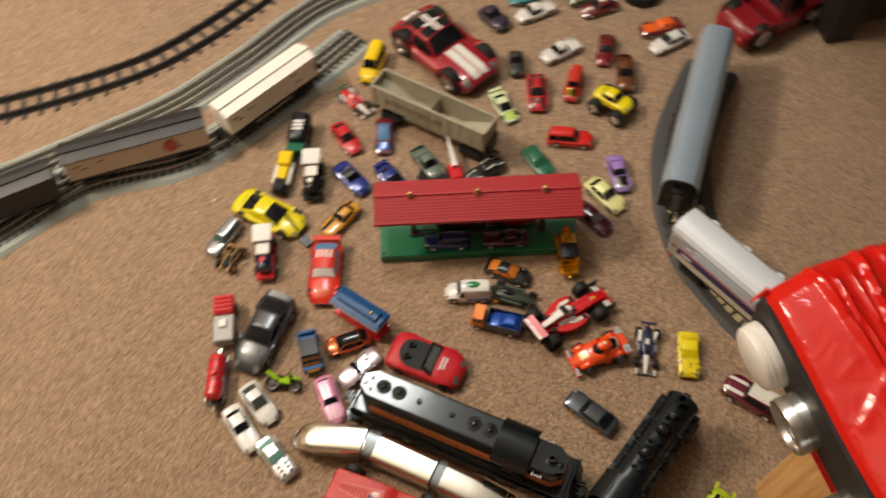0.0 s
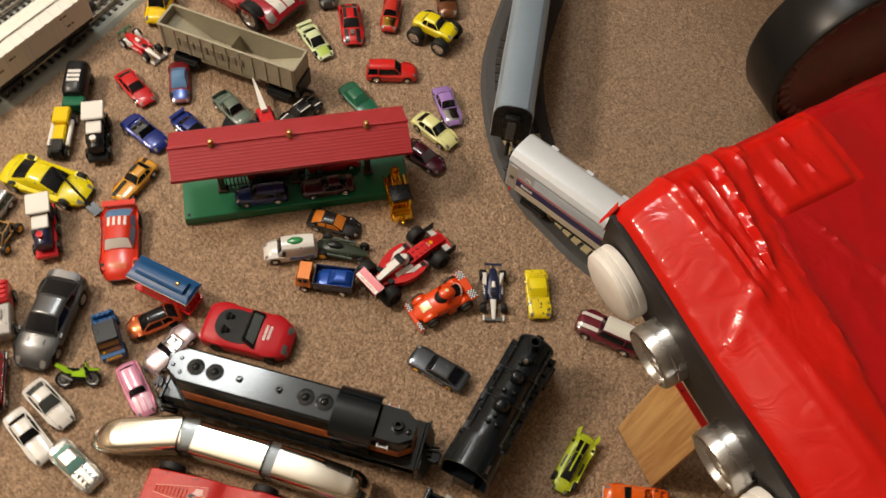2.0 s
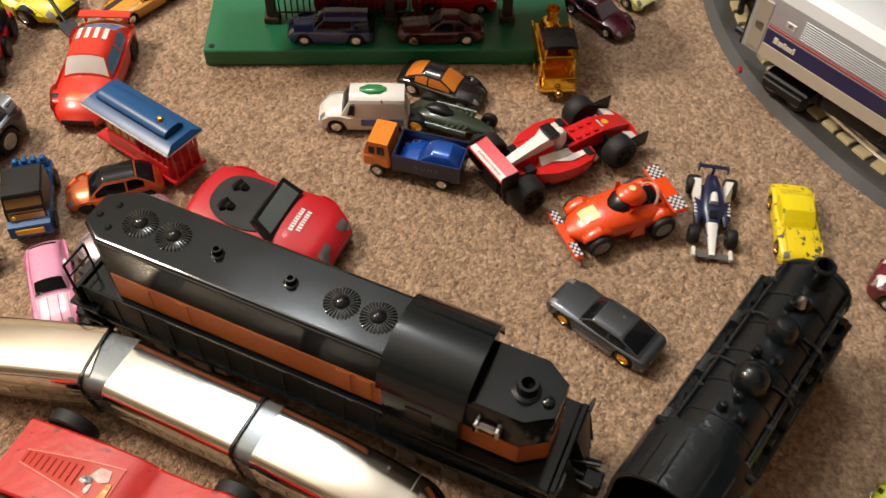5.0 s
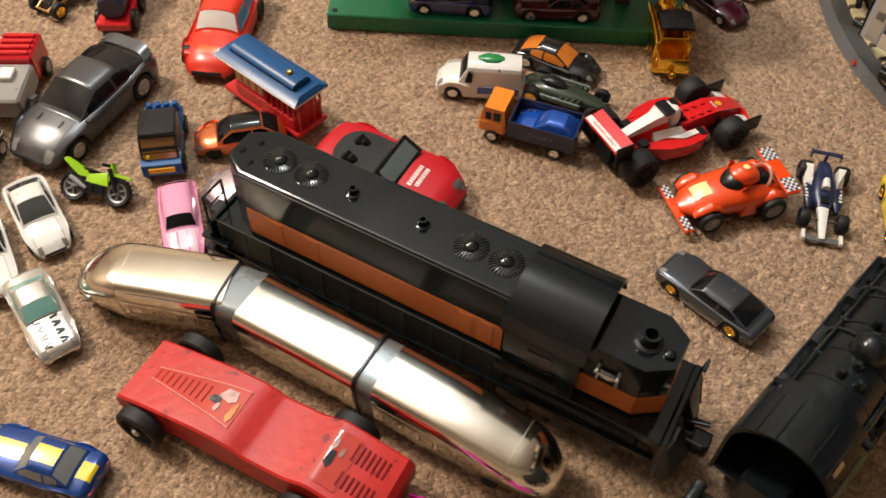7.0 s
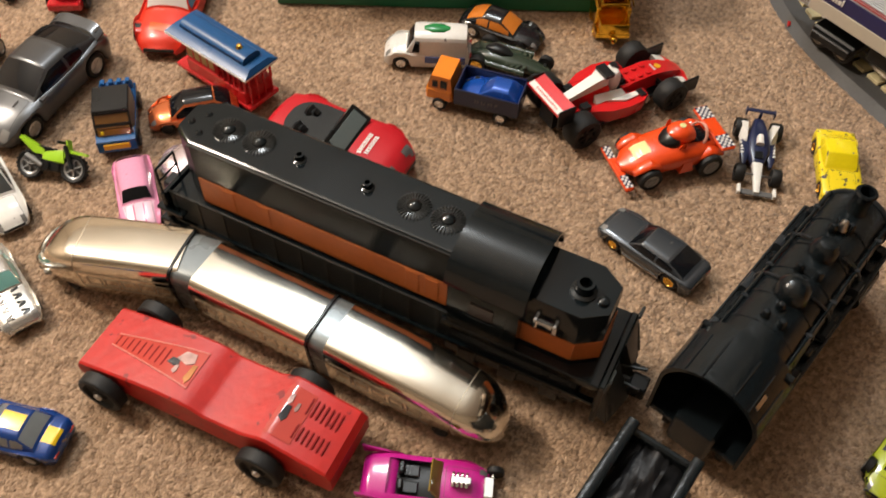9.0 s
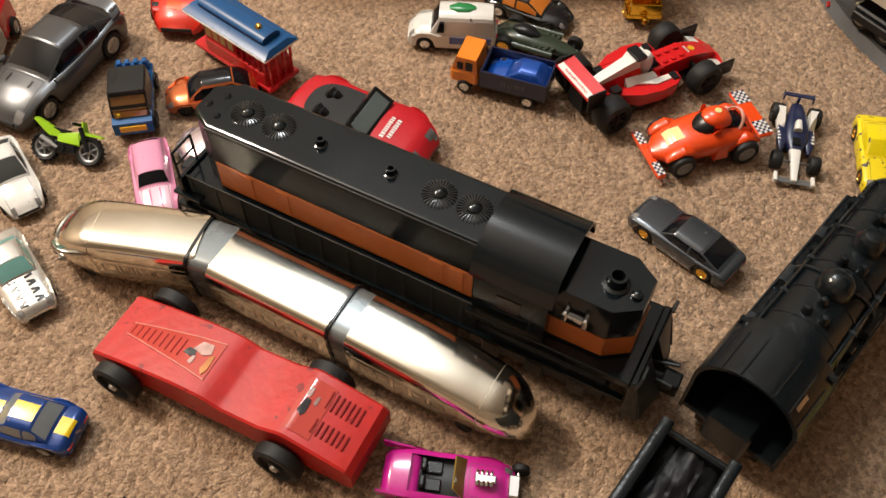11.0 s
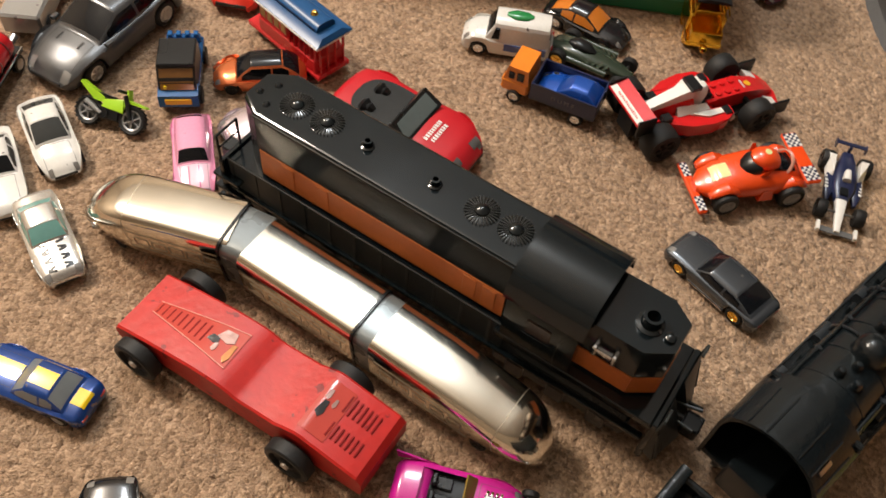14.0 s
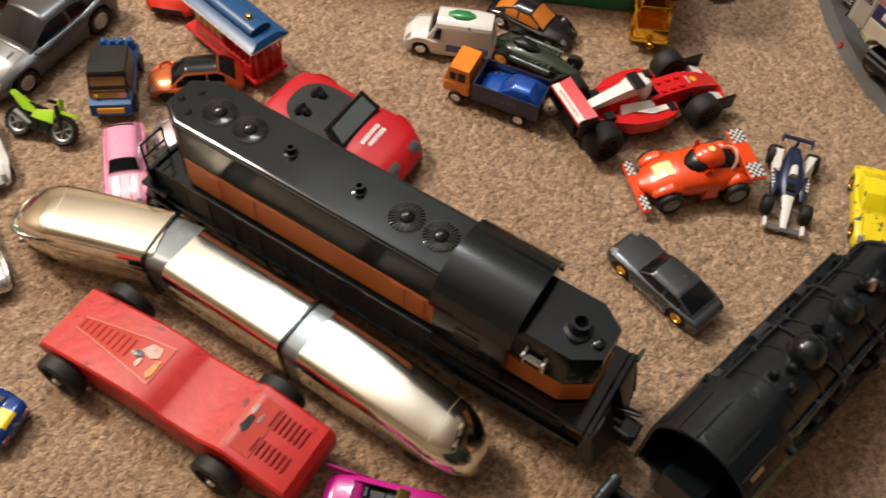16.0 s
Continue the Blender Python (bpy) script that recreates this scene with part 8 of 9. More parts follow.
for s in (-1, 1):
    plan = [(-0.040, 0.0105), (-0.034, 0.0165), (-0.020, 0.0235), (-0.004, 0.0262), (0.010, 0.0250), (0.0175, 0.0205), (0.0185, 0.0130), (-0.030, 0.0100)]
    f1_part("side_pod", brick_red, [(x, s * y) for x, y in plan], 0.0085, 0.0195, 0.06)
    f1_part("pod_lip", brick_red, [(x, s * (y + 0.0008)) for x, y in plan[1:7]], 0.0175, 0.0202, 0.06)
    f1_part("white_tile", white_plastic, [(-0.016, s * 0.0135), (0.0095, s * 0.0150), (0.0095, s * 0.0195), (-0.004, s * 0.0200)], 0.0196, 0.0212, 0.04, "white curved tile")
    f1_part("black_tile", plastic_black, slab(0.0105, 0.0160, min(s * 0.0140, s * 0.0215), max(s * 0.0140, s * 0.0215)), 0.0190, 0.0206)
    bm = bmesh.new()
    hull(bm, [(x, s * y, z) for x, y, z in ((0.0180, 0.0125, 0.0090), (0.0180, 0.0215, 0.0090), (0.0180, 0.0125, 0.0180), (0.0180, 0.0210, 0.0180), (0.0245, 0.0130, 0.0095), (0.0235, 0.0200, 0.0095))])
    part("white_slope", bm, white_plastic, f1)
    bm = bmesh.new()
    hull(bm, [(-0.026, s * 0.0075, 0.0255), (0.000, s * 0.0085, 0.0225), (-0.026, s * 0.0125, 0.0200), (0.002, s * 0.0128, 0.0195), (-0.026, s * 0.0085, 0.0185), (0.002, s * 0.0085, 0.0180)])
    part("cockpit_side", bm, white_plastic, f1, "white cockpit side")
    f1_part("bar_plate", plastic_black, slab(-0.0400, -0.0330, min(s * 0.0085, s * 0.0150), max(s * 0.0085, s * 0.0150)), 0.0190, 0.0235)
    for x0, x1, y0 in ((-0.0480, -0.0440, 0.008), (0.0360, 0.0400, 0.006)):
        bm = bmesh.new()
        rod(bm, (x0, s * y0, 0.0170), (x1, s * 0.0200, 0.0140), 0.0012, seg=6)
        part("wishbone", bm, plastic_black, f1)
for x in (0.013, 0.021, 0.029):
    for y in (-0.0044, 0.0044):
        bm = bmesh.new()
        lathe(bm, [(0.0024, 0.0228), (0.0024, 0.0246), (0.0021, 0.0249), (0, 0.0249)], Matrix.Translation((x, y, 0)), 14)
        part("stud", bm, brick_red, f1)
bm = bmesh.new()
hull(bm, [(0.0425 + 0.0030 * math.cos(a), 0.0028 * math.sin(a), 0.0211 - 0.0030 * math.cos(a) * 0.25 + h) for a in [k * math.pi / 6 for k in range(12)] for h in (-0.0010, 0.0003)])
part("nose_sticker", bm, paint(0.75, 0.42, 0.02), f1, "yellow sticker")
for k in range(4):
    bm = bmesh.new()
    y0 = -0.0040 + 0.0020 * k
    hull(bm, [(x, y, 0.0232 - (x - 0.0340) * 0.25 + h) for x in (0.0362, 0.0378) for y in (y0, y0 + 0.0013) for h in (-0.001, 0.0003)])
    part("printed_bar", bm, white_plastic, f1)
for x, w, r in ((-0.048, 0.0155, 0.0140), (0.038, 0.0135, 0.0130)):
    for s in (-1, 1):
        wheel(f1, x, s * 0.025, r, r, w, s, rubber, rubber, 6)
    bm = bmesh.new()
    rod(bm, (x, -0.025, r), (x, 0.025, r), 0.002, seg=8)
    part("axle", bm, plastic_black, f1)


def wing_strip(name, mat, a0, a1, half, lift, parent, label=""):
    """A strip of the rear wing between two shares of its depth."""
    bm = bmesh.new()
    hull(bm, [(-0.0700 + 0.0150 * a, y, 0.0350 + 0.0030 * a + h) for a in (a0, a1) for y in half for h in (lift - 0.0018, lift)])
    return part(name, bm, mat, parent, label)


wing = wing_strip("rear_wing", brick_red, 0.0, 1.0, (-0.021, 0.021), 0.0, f1, "red rear wing")
wing_strip("wing_sticker", white_plastic, 0.03, 0.36, (-0.0195, 0.0195), 0.0006, wing, "white sticker on the wing")
rng = random.Random(4)
yy = -0.0150
while yy < 0.0130:
    w = rng.uniform(0.0006, 0.0012)
    wing_strip("printed_bar", brick_red, 0.14, rng.uniform(0.22, 0.27), (yy, yy + w), 0.0009, wing)
    yy += w + 0.0011
for s in (-1, 1):
    bm = bmesh.new()
    box(bm, -0.0700, -0.0550, s * 0.0215 - 0.0008, s * 0.0215 + 0.0008, 0.024, 0.0390, 0.0004)
    part("wing_end", bm, plastic_black, f1)
f1_part("front_wing", brick_red, [(0.054, -0.0220), (0.054, 0.0220), (0.064, 0.0200), (0.069, 0.0060), (0.069, -0.0060), (0.064, -0.0200)], 0.0060, 0.0085)
for s in (-1, 1):
    bm = bmesh.new()
    box(bm, 0.050, 0.068, s * 0.0230 - 0.001, s * 0.0230 + 0.001, 0.005, 0.0180, 0.0005)
    part("wing_end", bm, plastic_black, f1)
    bm = bmesh.new()
    hull(bm, [(x, s * y, z) for x, y, z in ((0.0535, 0.0100, 0.0085), (0.0535, 0.0200, 0.0085), (0.0535, 0.0100, 0.0135), (0.0535, 0.0200, 0.0135), (0.0640, 0.0100, 0.0085), (0.0640, 0.0195, 0.0085))])
    part("white_slope", bm, white_plastic, f1)

# bulbous orange racer
rim_pale = material("pale_grey_hub", (0.30, 0.30, 0.29), 0.5)
oc = thing("orange_racing_car", "orange plastic racing car with checkered spoilers and a black cockpit", "toy racing car", 0.1815, 0.5105, -167)
oc.matrix_world = oc.matrix_world @ Matrix.Scale(0.94, 4)
bm = bmesh.new()
secs = [(-0.040, 0.012, 0.006, 0.020, 2.6), (-0.030, 0.0175, 0.005, 0.025, 2.6), (-0.015, 0.0200, 0.005, 0.028, 2.5), (0.0, 0.0195, 0.005, 0.0285, 2.5), (0.015, 0.0185, 0.005, 0.0265, 2.5), (0.030, 0.0165, 0.005, 0.0235, 2.5), (0.038, 0.0125, 0.006, 0.017, 2.6), (0.044, 0.005, 0.008, 0.013, 2.4)]
loft(bm, secs, 22)
part("body", bm, toy_orange, oc)
bm = bmesh.new()
loft(bm, [(-0.006, 0.0060, 0.022, 0.0330, 2.4), (0.000, 0.0102, 0.021, 0.0362, 2.4), (0.005, 0.0094, 0.021, 0.0345, 2.4), (0.0095, 0.0064, 0.021, 0.0300, 2.4), (0.0125, 0.0020, 0.021, 0.0262, 2.2)], 18)
part("visor", bm, plastic_black, oc, "black helmet visor")
bm = bmesh.new()
strip(bm, secs, -0.030, -0.012, -0.009, 0.009, 0.0007, 6, 4)
part("rear_window", bm, glass_dark, oc)
bm = bmesh.new()
arch = [(-0.0230 - 0.004 * math.sin(math.pi * k / 10), 0.0100 * math.cos(math.pi * k / 10), 0.0255 + 0.0085 * math.sin(math.pi * k / 10)) for k in range(11)]
rings = [[bm.verts.new((x + 0.0013 * math.cos(a), y + 0.0013 * math.sin(a) * abs(y) / 0.010, z + 0.0013 * math.sin(a) * (1 - abs(y) / 0.010))) for a in [m * math.pi / 4 for m in range(8)]] for x, y, z in arch]
for a, b in zip(rings, rings[1:]):
    for k in range(8):
        bm.faces.new((a[k], a[(k + 1) % 8], b[(k + 1) % 8], b[k]))
bmesh.ops.recalc_face_normals(bm, faces=bm.faces)
part("roll_bar", bm, material("pale_pink_plastic", (0.62, 0.30, 0.22), 0.3, 0, 0.3), oc, "pale pink roll bar")
bm = bmesh.new()
loft(bm, [(-0.0190, 0.0035, 0.024, 0.0310, 2.2), (-0.0150, 0.0082, 0.024, 0.0372, 2.2), (-0.0085, 0.0100, 0.024, 0.0402, 2.2), (-0.0020, 0.0096, 0.026, 0.0402, 2.2), (0.0030, 0.0070, 0.0320, 0.0380, 2.2), (0.0052, 0.0030, 0.0335, 0.0362, 2.2)], 20)
part("helmet", bm, toy_orange, oc, "orange helmet")
bm = bmesh.new()
lathe(bm, [(0.0026, 0.0392), (0.0026, 0.0404), (0, 0.0406)], Matrix.Translation((-0.006, 0, 0)), 14)
part("helmet_sticker", bm, pale_yellow, oc)
for fx, fy, fr in ((0.026, 0.0185, 0.0125), (-0.026, 0.0190, 0.0135)):
    for s in (-1, 1):
        bm = bmesh.new()
        loft(bm, [(-fr, 0.0030, 0.0120, 0.0155, 2.3), (-fr * 0.6, 0.0048, 0.0145, 0.0205, 2.3), (0, 0.0052, 0.0175, 0.0232, 2.3), (fr * 0.6, 0.0048, 0.0145, 0.0205, 2.3), (fr, 0.0030, 0.0120, 0.0155, 2.3)], 14)
        p = part("fender", bm, toy_orange, oc)
        p.matrix_basis = Matrix.Translation((fx, s * (fy - 0.0035), 0.001))
bm = bmesh.new()
strip(bm, secs, 0.021, 0.034, -0.0065, 0.0065, 0.0004, 6, 3)
part("sticker", bm, pale_yellow, oc, "pale yellow round sticker")
for s in (-1, 1):
    bm = bmesh.new()
    hull(bm, [(x, s * y, z) for x, y, z in ((-0.012, 0.012, 0.010), (0.002, 0.012, 0.010), (-0.012, 0.021, 0.008), (0.000, 0.021, 0.008), (-0.010, 0.012, 0.021), (0.000, 0.012, 0.021), (-0.010, 0.020, 0.018), (-0.002, 0.020, 0.018))])
    part("side_pod", bm, toy_orange, oc)
    bm = bmesh.new()
    hull(bm, [(-0.006, s * 0.010, 0.026), (0.001, s * 0.010, 0.026), (-0.004, s * 0.014, 0.0345), (-0.001, s * 0.014, 0.0345), (-0.006, s * 0.012, 0.026), (0.001, s * 0.012, 0.026)])
    part("fin", bm, toy_orange, oc)
for x0, x1, z0, z1 in ((0.041, 0.048, 0.005, 0.009), (-0.043, -0.031, 0.026, 0.0295)):
    bm = bmesh.new()
    box(bm, x0, x1, -0.0245, 0.0245, z0, z1, 0.001)
    sp = part("spoiler", bm, toy_orange, oc)
    for s in (-1, 1):
        n = 3 if x0 > 0 else 5
        for i in range(n):
            for j in range(6):
                bm = bmesh.new()
                step = (x1 - x0 - 0.001) / n
                bx, by = x0 + 0.0005 + step * i, s * 0.0165 - 0.0066 + 0.0022 * j
                box(bm, bx, bx + step, by, by + 0.0022, z1 - 0.0003, z1 + 0.0004, 0.0001)
                part("checker", bm, white_plastic if (i + j) % 2 else toy_navy, sp)
for s in (-1, 1):
    bm = bmesh.new()
    box(bm, -0.039, -0.034, s * 0.012 - 0.0015, s * 0.012 + 0.0015, 0.012, 0.027, 0.0005)
    part("spoiler_post", bm, toy_orange, oc)
    wheel(oc, -0.026, s * 0.0205, 0.0105, 0.0105, 0.009, s, rubber, rim_pale)
    wheel(oc, 0.026, s * 0.0195, 0.0098, 0.0098, 0.009, s, rubber, rim_pale)

# small single-seaters


def single_seater(label, x, y, yaw, L, body, nose, wing, rim=None):
    c = thing("single_seater", label, "toy racing car", x, y, yaw, 0, "single seaters")
    k = L / 0.078
    secs = [(-0.034 * k, 0.004 * k, 0.004, 0.012 * k, 4), (-0.024 * k, 0.0060 * k, 0.003, 0.014 * k, 4), (-0.012 * k, 0.0085 * k, 0.003, 0.0135 * k, 3.4), (0.000 * k, 0.0085 * k, 0.003, 0.0120 * k, 3.4), (0.010 * k, 0.0045 * k, 0.003, 0.0098 * k, 4)]
    bm = bmesh.new()
    loft(bm, secs, 16)
    part("body", bm, body, c)
    bm = bmesh.new()
    loft(bm, [(0.006 * k, 0.0045 * k, 0.003, 0.0098 * k, 4), (0.022 * k, 0.0032 * k, 0.003, 0.0080 * k, 4), (0.037 * k, 0.0020 * k, 0.003, 0.0058 * k, 4)], 14)
    part("nose", bm, nose, c)
    for s in (-1, 1):
        bm = bmesh.new()
        loft(bm, [(-0.018 * k, 0.0018 * k, 0.003, 0.008 * k, 4), (-0.012 * k, 0.0030 * k, 0.003, 0.0095 * k, 4), (0.004 * k, 0.0030 * k, 0.003, 0.0085 * k, 4), (0.010 * k, 0.0012 * k, 0.003, 0.006 * k, 4)], 12)
        p = part("side_pod", bm, body, c)
        p.matrix_basis = Matrix.Translation((0, s * 0.0098 * k, 0))
        for dx, w in ((-0.010, 0.0016), (-0.0065, 0.0022), (-0.003, 0.0014), (0.0, 0.0018)):
            bm = bmesh.new()
            box(bm, dx * k, (dx + w) * k, s * 0.0118 * k - 0.0012, s * 0.0118 * k + 0.0012, 0.0080 * k, 0.0090 * k, 0.0002)
            part("printed_bar", bm, white_plastic, c)
    bm = bmesh.new()
    loft(bm, [(-0.012 * k, 0.0022 * k, 0.010 * k, 0.0175 * k, 3), (-0.004 * k, 0.0030 * k, 0.010 * k, 0.0165 * k, 3)], 12)
    part("roll_hoop", bm, nose, c)
    bm = bmesh.new()
    box(bm, 0.0005 * k, 0.0075 * k, -0.0030 * k, 0.0030 * k, 0.0102 * k, 0.0118 * k, 0.0003)
    part("cockpit", bm, plastic_black, c)
    bm = bmesh.new()
    box(bm, -0.039 * k, -0.0355 * k, -0.0105 * k, 0.0105 * k, 0.0165 * k, 0.0176 * k, 0.0003)
    for s in (-1, 1):
        box(bm, -0.040 * k, -0.0345 * k, s * 0.0105 * k - 0.0005, s * 0.0105 * k + 0.0005, 0.013 * k, 0.0180 * k, 0.0002)
    box(bm, -0.037 * k, -0.034 * k, -0.001 * k, 0.001 * k, 0.009 * k, 0.0168 * k, 0.0002)
    part("rear_wing", bm, wing, c)
    bm = bmesh.new()
    box(bm, 0.0335 * k, 0.0385 * k, -0.0125 * k, 0.0125 * k, 0.0028, 0.0040, 0.0003)
    part("front_wing", bm, plastic_grey, c)
    for s in (-1, 1):
        bm = bmesh.new()
        box(bm, 0.031 * k, 0.0392 * k, s * 0.0128 * k - 0.0012, s * 0.0128 * k + 0.0012, 0.0026, 0.0062, 0.0003)
        part("wing_end", bm, nose, c)
        bm = bmesh.new()
        hull(bm, [(-0.027 * k, s * 0.0085 * k, 0.006), (-0.008 * k, s * 0.0085 * k, 0.006), (-0.027 * k, s * 0.0150 * k, 0.006), (-0.010 * k, s * 0.0130 * k, 0.006), (-0.026 * k, s * 0.0090 * k, 0.0150 * k), (-0.012 * k, s * 0.0090 * k, 0.0130 * k), (-0.026 * k, s * 0.0145 * k, 0.0150 * k)])
        part("rear_pod", bm, nose, c)
    for fx, w, r in ((-0.026, 0.0085, 0.0075), (0.021, 0.0070, 0.0068)):
        for s in (-1, 1):
            wheel(c, fx * k, s * 0.0132 * k, r * k, r * k, w * k, s, rubber, rim or plastic_black)
        bm = bmesh.new()
        rod(bm, (fx * k, -0.013 * k, r * k), (fx * k, 0.013 * k, r * k), 0.0009, seg=6)
        part("axle", bm, steel, c)
    return c


single_seater("white and dark blue die-cast single seater", 0.2510, 0.5060, -108, 0.079, toy_navy, white_plastic, toy_navy)
single_seater("red, white and green toy single seater", -0.124, 1.058, -55, 0.078, toy_red, white_plastic, green, white_plastic)

# dirt bike leaning on its wheels
bike = thing("toy_dirt_bike", "lime green and black toy dirt bike leaning over on its wheels", "toy motorcycle", -0.277, 0.527, -14, 0.0012, "", -46)
bike.matrix_world = bike.matrix_world @ Matrix.Scale(0.93, 4)
bike.matrix_world = bike.matrix_world @ Matrix.Scale(0.95, 4)
rim_grey = material("grey_rim_plastic", (0.34, 0.34, 0.34), 0.35, 0.4, 0, 0.15)
for x in (-0.0185, 0.0190):
    bm = bmesh.new()
    rr = 0.0115
    lathe(bm, [(rr * 0.72, -0.0022), (rr * 0.92, -0.0032), (rr, -0.0016), (rr, 0.0016), (rr * 0.92, 0.0032), (rr * 0.72, 0.0022), (rr * 0.66, 0.0), (rr * 0.72, -0.0022)], pose(0, 0, 0, 90), 28)
    w = part("wheel", bm, rubber, bike)
    w.matrix_basis = Matrix.Translation((x, 0, rr))
    for k in range(20):
        bm = bmesh.new()
        q = pose(0, 0, 0, 0, 18 * k, 0)
        hull(bm, [q @ Vector((a, b, e)) for a in (-0.0007, 0.0007) for b in (-0.0026, 0.0026) for e in (rr * 0.96, rr * 1.04)])
        part("tread_block", bm, rubber, w)
    bm = bmesh.new()
    lathe(bm, [(rr * 0.60, -0.0016), (rr * 0.71, -0.0024), (rr * 0.71, 0.0024), (rr * 0.60, 0.0016), (rr * 0.60, -0.0016)], pose(0, 0, 0, 90), 28)
    rim = part("rim", bm, rim_grey, w)
    for k in range(6):
        bm = bmesh.new()
        q = pose(0, 0, 0, 0, 60 * k, 0)
        hull(bm, [q @ Vector((a, b, e)) for a in (-0.0006, 0.0006) for b in (-0.0016, 0.0016) for e in (0.001, rr * 0.64)])
        part("spoke", bm, rim_grey, w)
    bm = bmesh.new()
    rod(bm, (0, -0.0030, 0), (0, 0.0030, 0), 0.0022, seg=12)
    part("hub", bm, rim_grey, w)
bm = bmesh.new()
box(bm, -0.010, 0.009, -0.0042, 0.0042, 0.0075, 0.0185, 0.0015)
rod(bm, (-0.004, -0.0058, 0.0125), (-0.004, 0.0058, 0.0125), 0.0038, seg=14)
part("engine", bm, plastic_black, bike)
for s in (-1, 1):
    bm = bmesh.new()
    rod(bm, (-0.0185, s * 0.0040, 0.0115), (-0.004, s * 0.0036, 0.0140), 0.0013, seg=8)
    part("swing_arm", bm, plastic_grey, bike)
    bm = bmesh.new()
    rod(bm, (0.0190, s * 0.0042, 0.0115), (0.0115, s * 0.0038, 0.0300), 0.0016, 0.0020, seg=10)
    part("fork_leg", bm, plastic_black, bike)
    bm = bmesh.new()
    rod(bm, (0.0100, s * 0.0010, 0.0320), (0.0085, s * 0.0100, 0.0330), 0.0014, seg=8)
    part("handlebar", bm, plastic_black, bike)
    bm = bmesh.new()
    hull(bm, [(-0.0075, s * 0.0030, 0.0165), (0.0125, s * 0.0046, 0.0150), (-0.0060, s * 0.0030, 0.0235), (0.0110, s * 0.0046, 0.0265), (-0.0075, s * 0.0038, 0.0170), (0.0125, s * 0.0058, 0.0160), (0.0110, s * 0.0056, 0.0250)])
    part("tank_panel", bm, toy_lime, bike)
bm = bmesh.new()
hull(bm, [(x, y, z) for x, z in ((-0.0285, 0.0325), (-0.0270, 0.0345), (-0.0060, 0.0250), (-0.0060, 0.0205), (-0.0150, 0.0215)) for y in (-0.0030, 0.0030)])
part("tail_fairing", bm, toy_lime, bike, "lime tail fairing")
bm = bmesh.new()
hull(bm, [(x, y, z) for x, z in ((-0.0180, 0.0285), (0.0020, 0.0262), (0.0020, 0.0235), (-0.0170, 0.0255)) for y in (-0.0024, 0.0024)])
part("saddle", bm, plastic_black, bike)
bm = bmesh.new()
hull(bm, [(x, y, z) for x, z in ((0.0100, 0.0275), (0.0290, 0.0245), (0.0300, 0.0232), (0.0120, 0.0245)) for y in (-0.0030, 0.0030)])
part("front_fender", bm, toy_lime, bike)
bm = bmesh.new()
hull(bm, [(x, y, z) for x, z in ((0.0135, 0.0265), (0.0150, 0.0268), (0.0118, 0.0345), (0.0130, 0.0348)) for y in (-0.0036, 0.0036)])
part("front_plate", bm, toy_lime, bike)
bm = bmesh.new()
rod(bm, (-0.0200, -0.0058, 0.0195), (-0.0060, -0.0058, 0.0120), 0.0022, 0.0015, seg=10)
part("exhaust", bm, rim_grey, bike, "grey exhaust")

# gold toy engine
engine_gold = material("bright_gold_plating", (0.90, 0.55, 0.06), 0.15, 1.0, 0.0, 0.08, 300, 40)
g = thing("gold_toy_engine", "shiny gold toy tank engine with a black roof", "toy engine", 0.1715, 0.6800, 85)
bm = bmesh.new()
box(bm, -0.034, 0.034, -0.0145, 0.0145, 0.0075, 0.0125, 0.0010)
part("frame", bm, engine_gold, g)
bm = bmesh.new()
rod(bm, (-0.002, 0, 0.0265), (0.031, 0, 0.0265), 0.0086, seg=24)
boiler = part("boiler", bm, engine_gold, g)
for x in (0.008, 0.019, 0.030):
    bm = bmesh.new()
    lathe(bm, [(0.0086, -0.0008), (0.0091, -0.0005), (0.0091, 0.0005), (0.0086, 0.0008)], Matrix.Translation((x, 0, 0.0265)) @ pose(0, 0, 0, 0, 90, 0), 24)
    part("boiler_band", bm, engine_gold, boiler)
bm = bmesh.new()
lathe(bm, [(0.0050, 0.0330), (0.0040, 0.0365), (0.0044, 0.0425), (0.0058, 0.0440), (0.0058, 0.0460), (0.0036, 0.0460), (0.0034, 0.0420), (0, 0.0420)], Matrix.Translation((0.0255, 0, 0)), 20)
part("chimney", bm, engine_gold, g)
bm = bmesh.new()
lathe(bm, [(0.0048, 0.0320), (0.0042, 0.0375), (0.0028, 0.0400), (0, 0.0408)], Matrix.Translation((0.0105, 0, 0)), 18)
part("dome", bm, engine_gold, g)
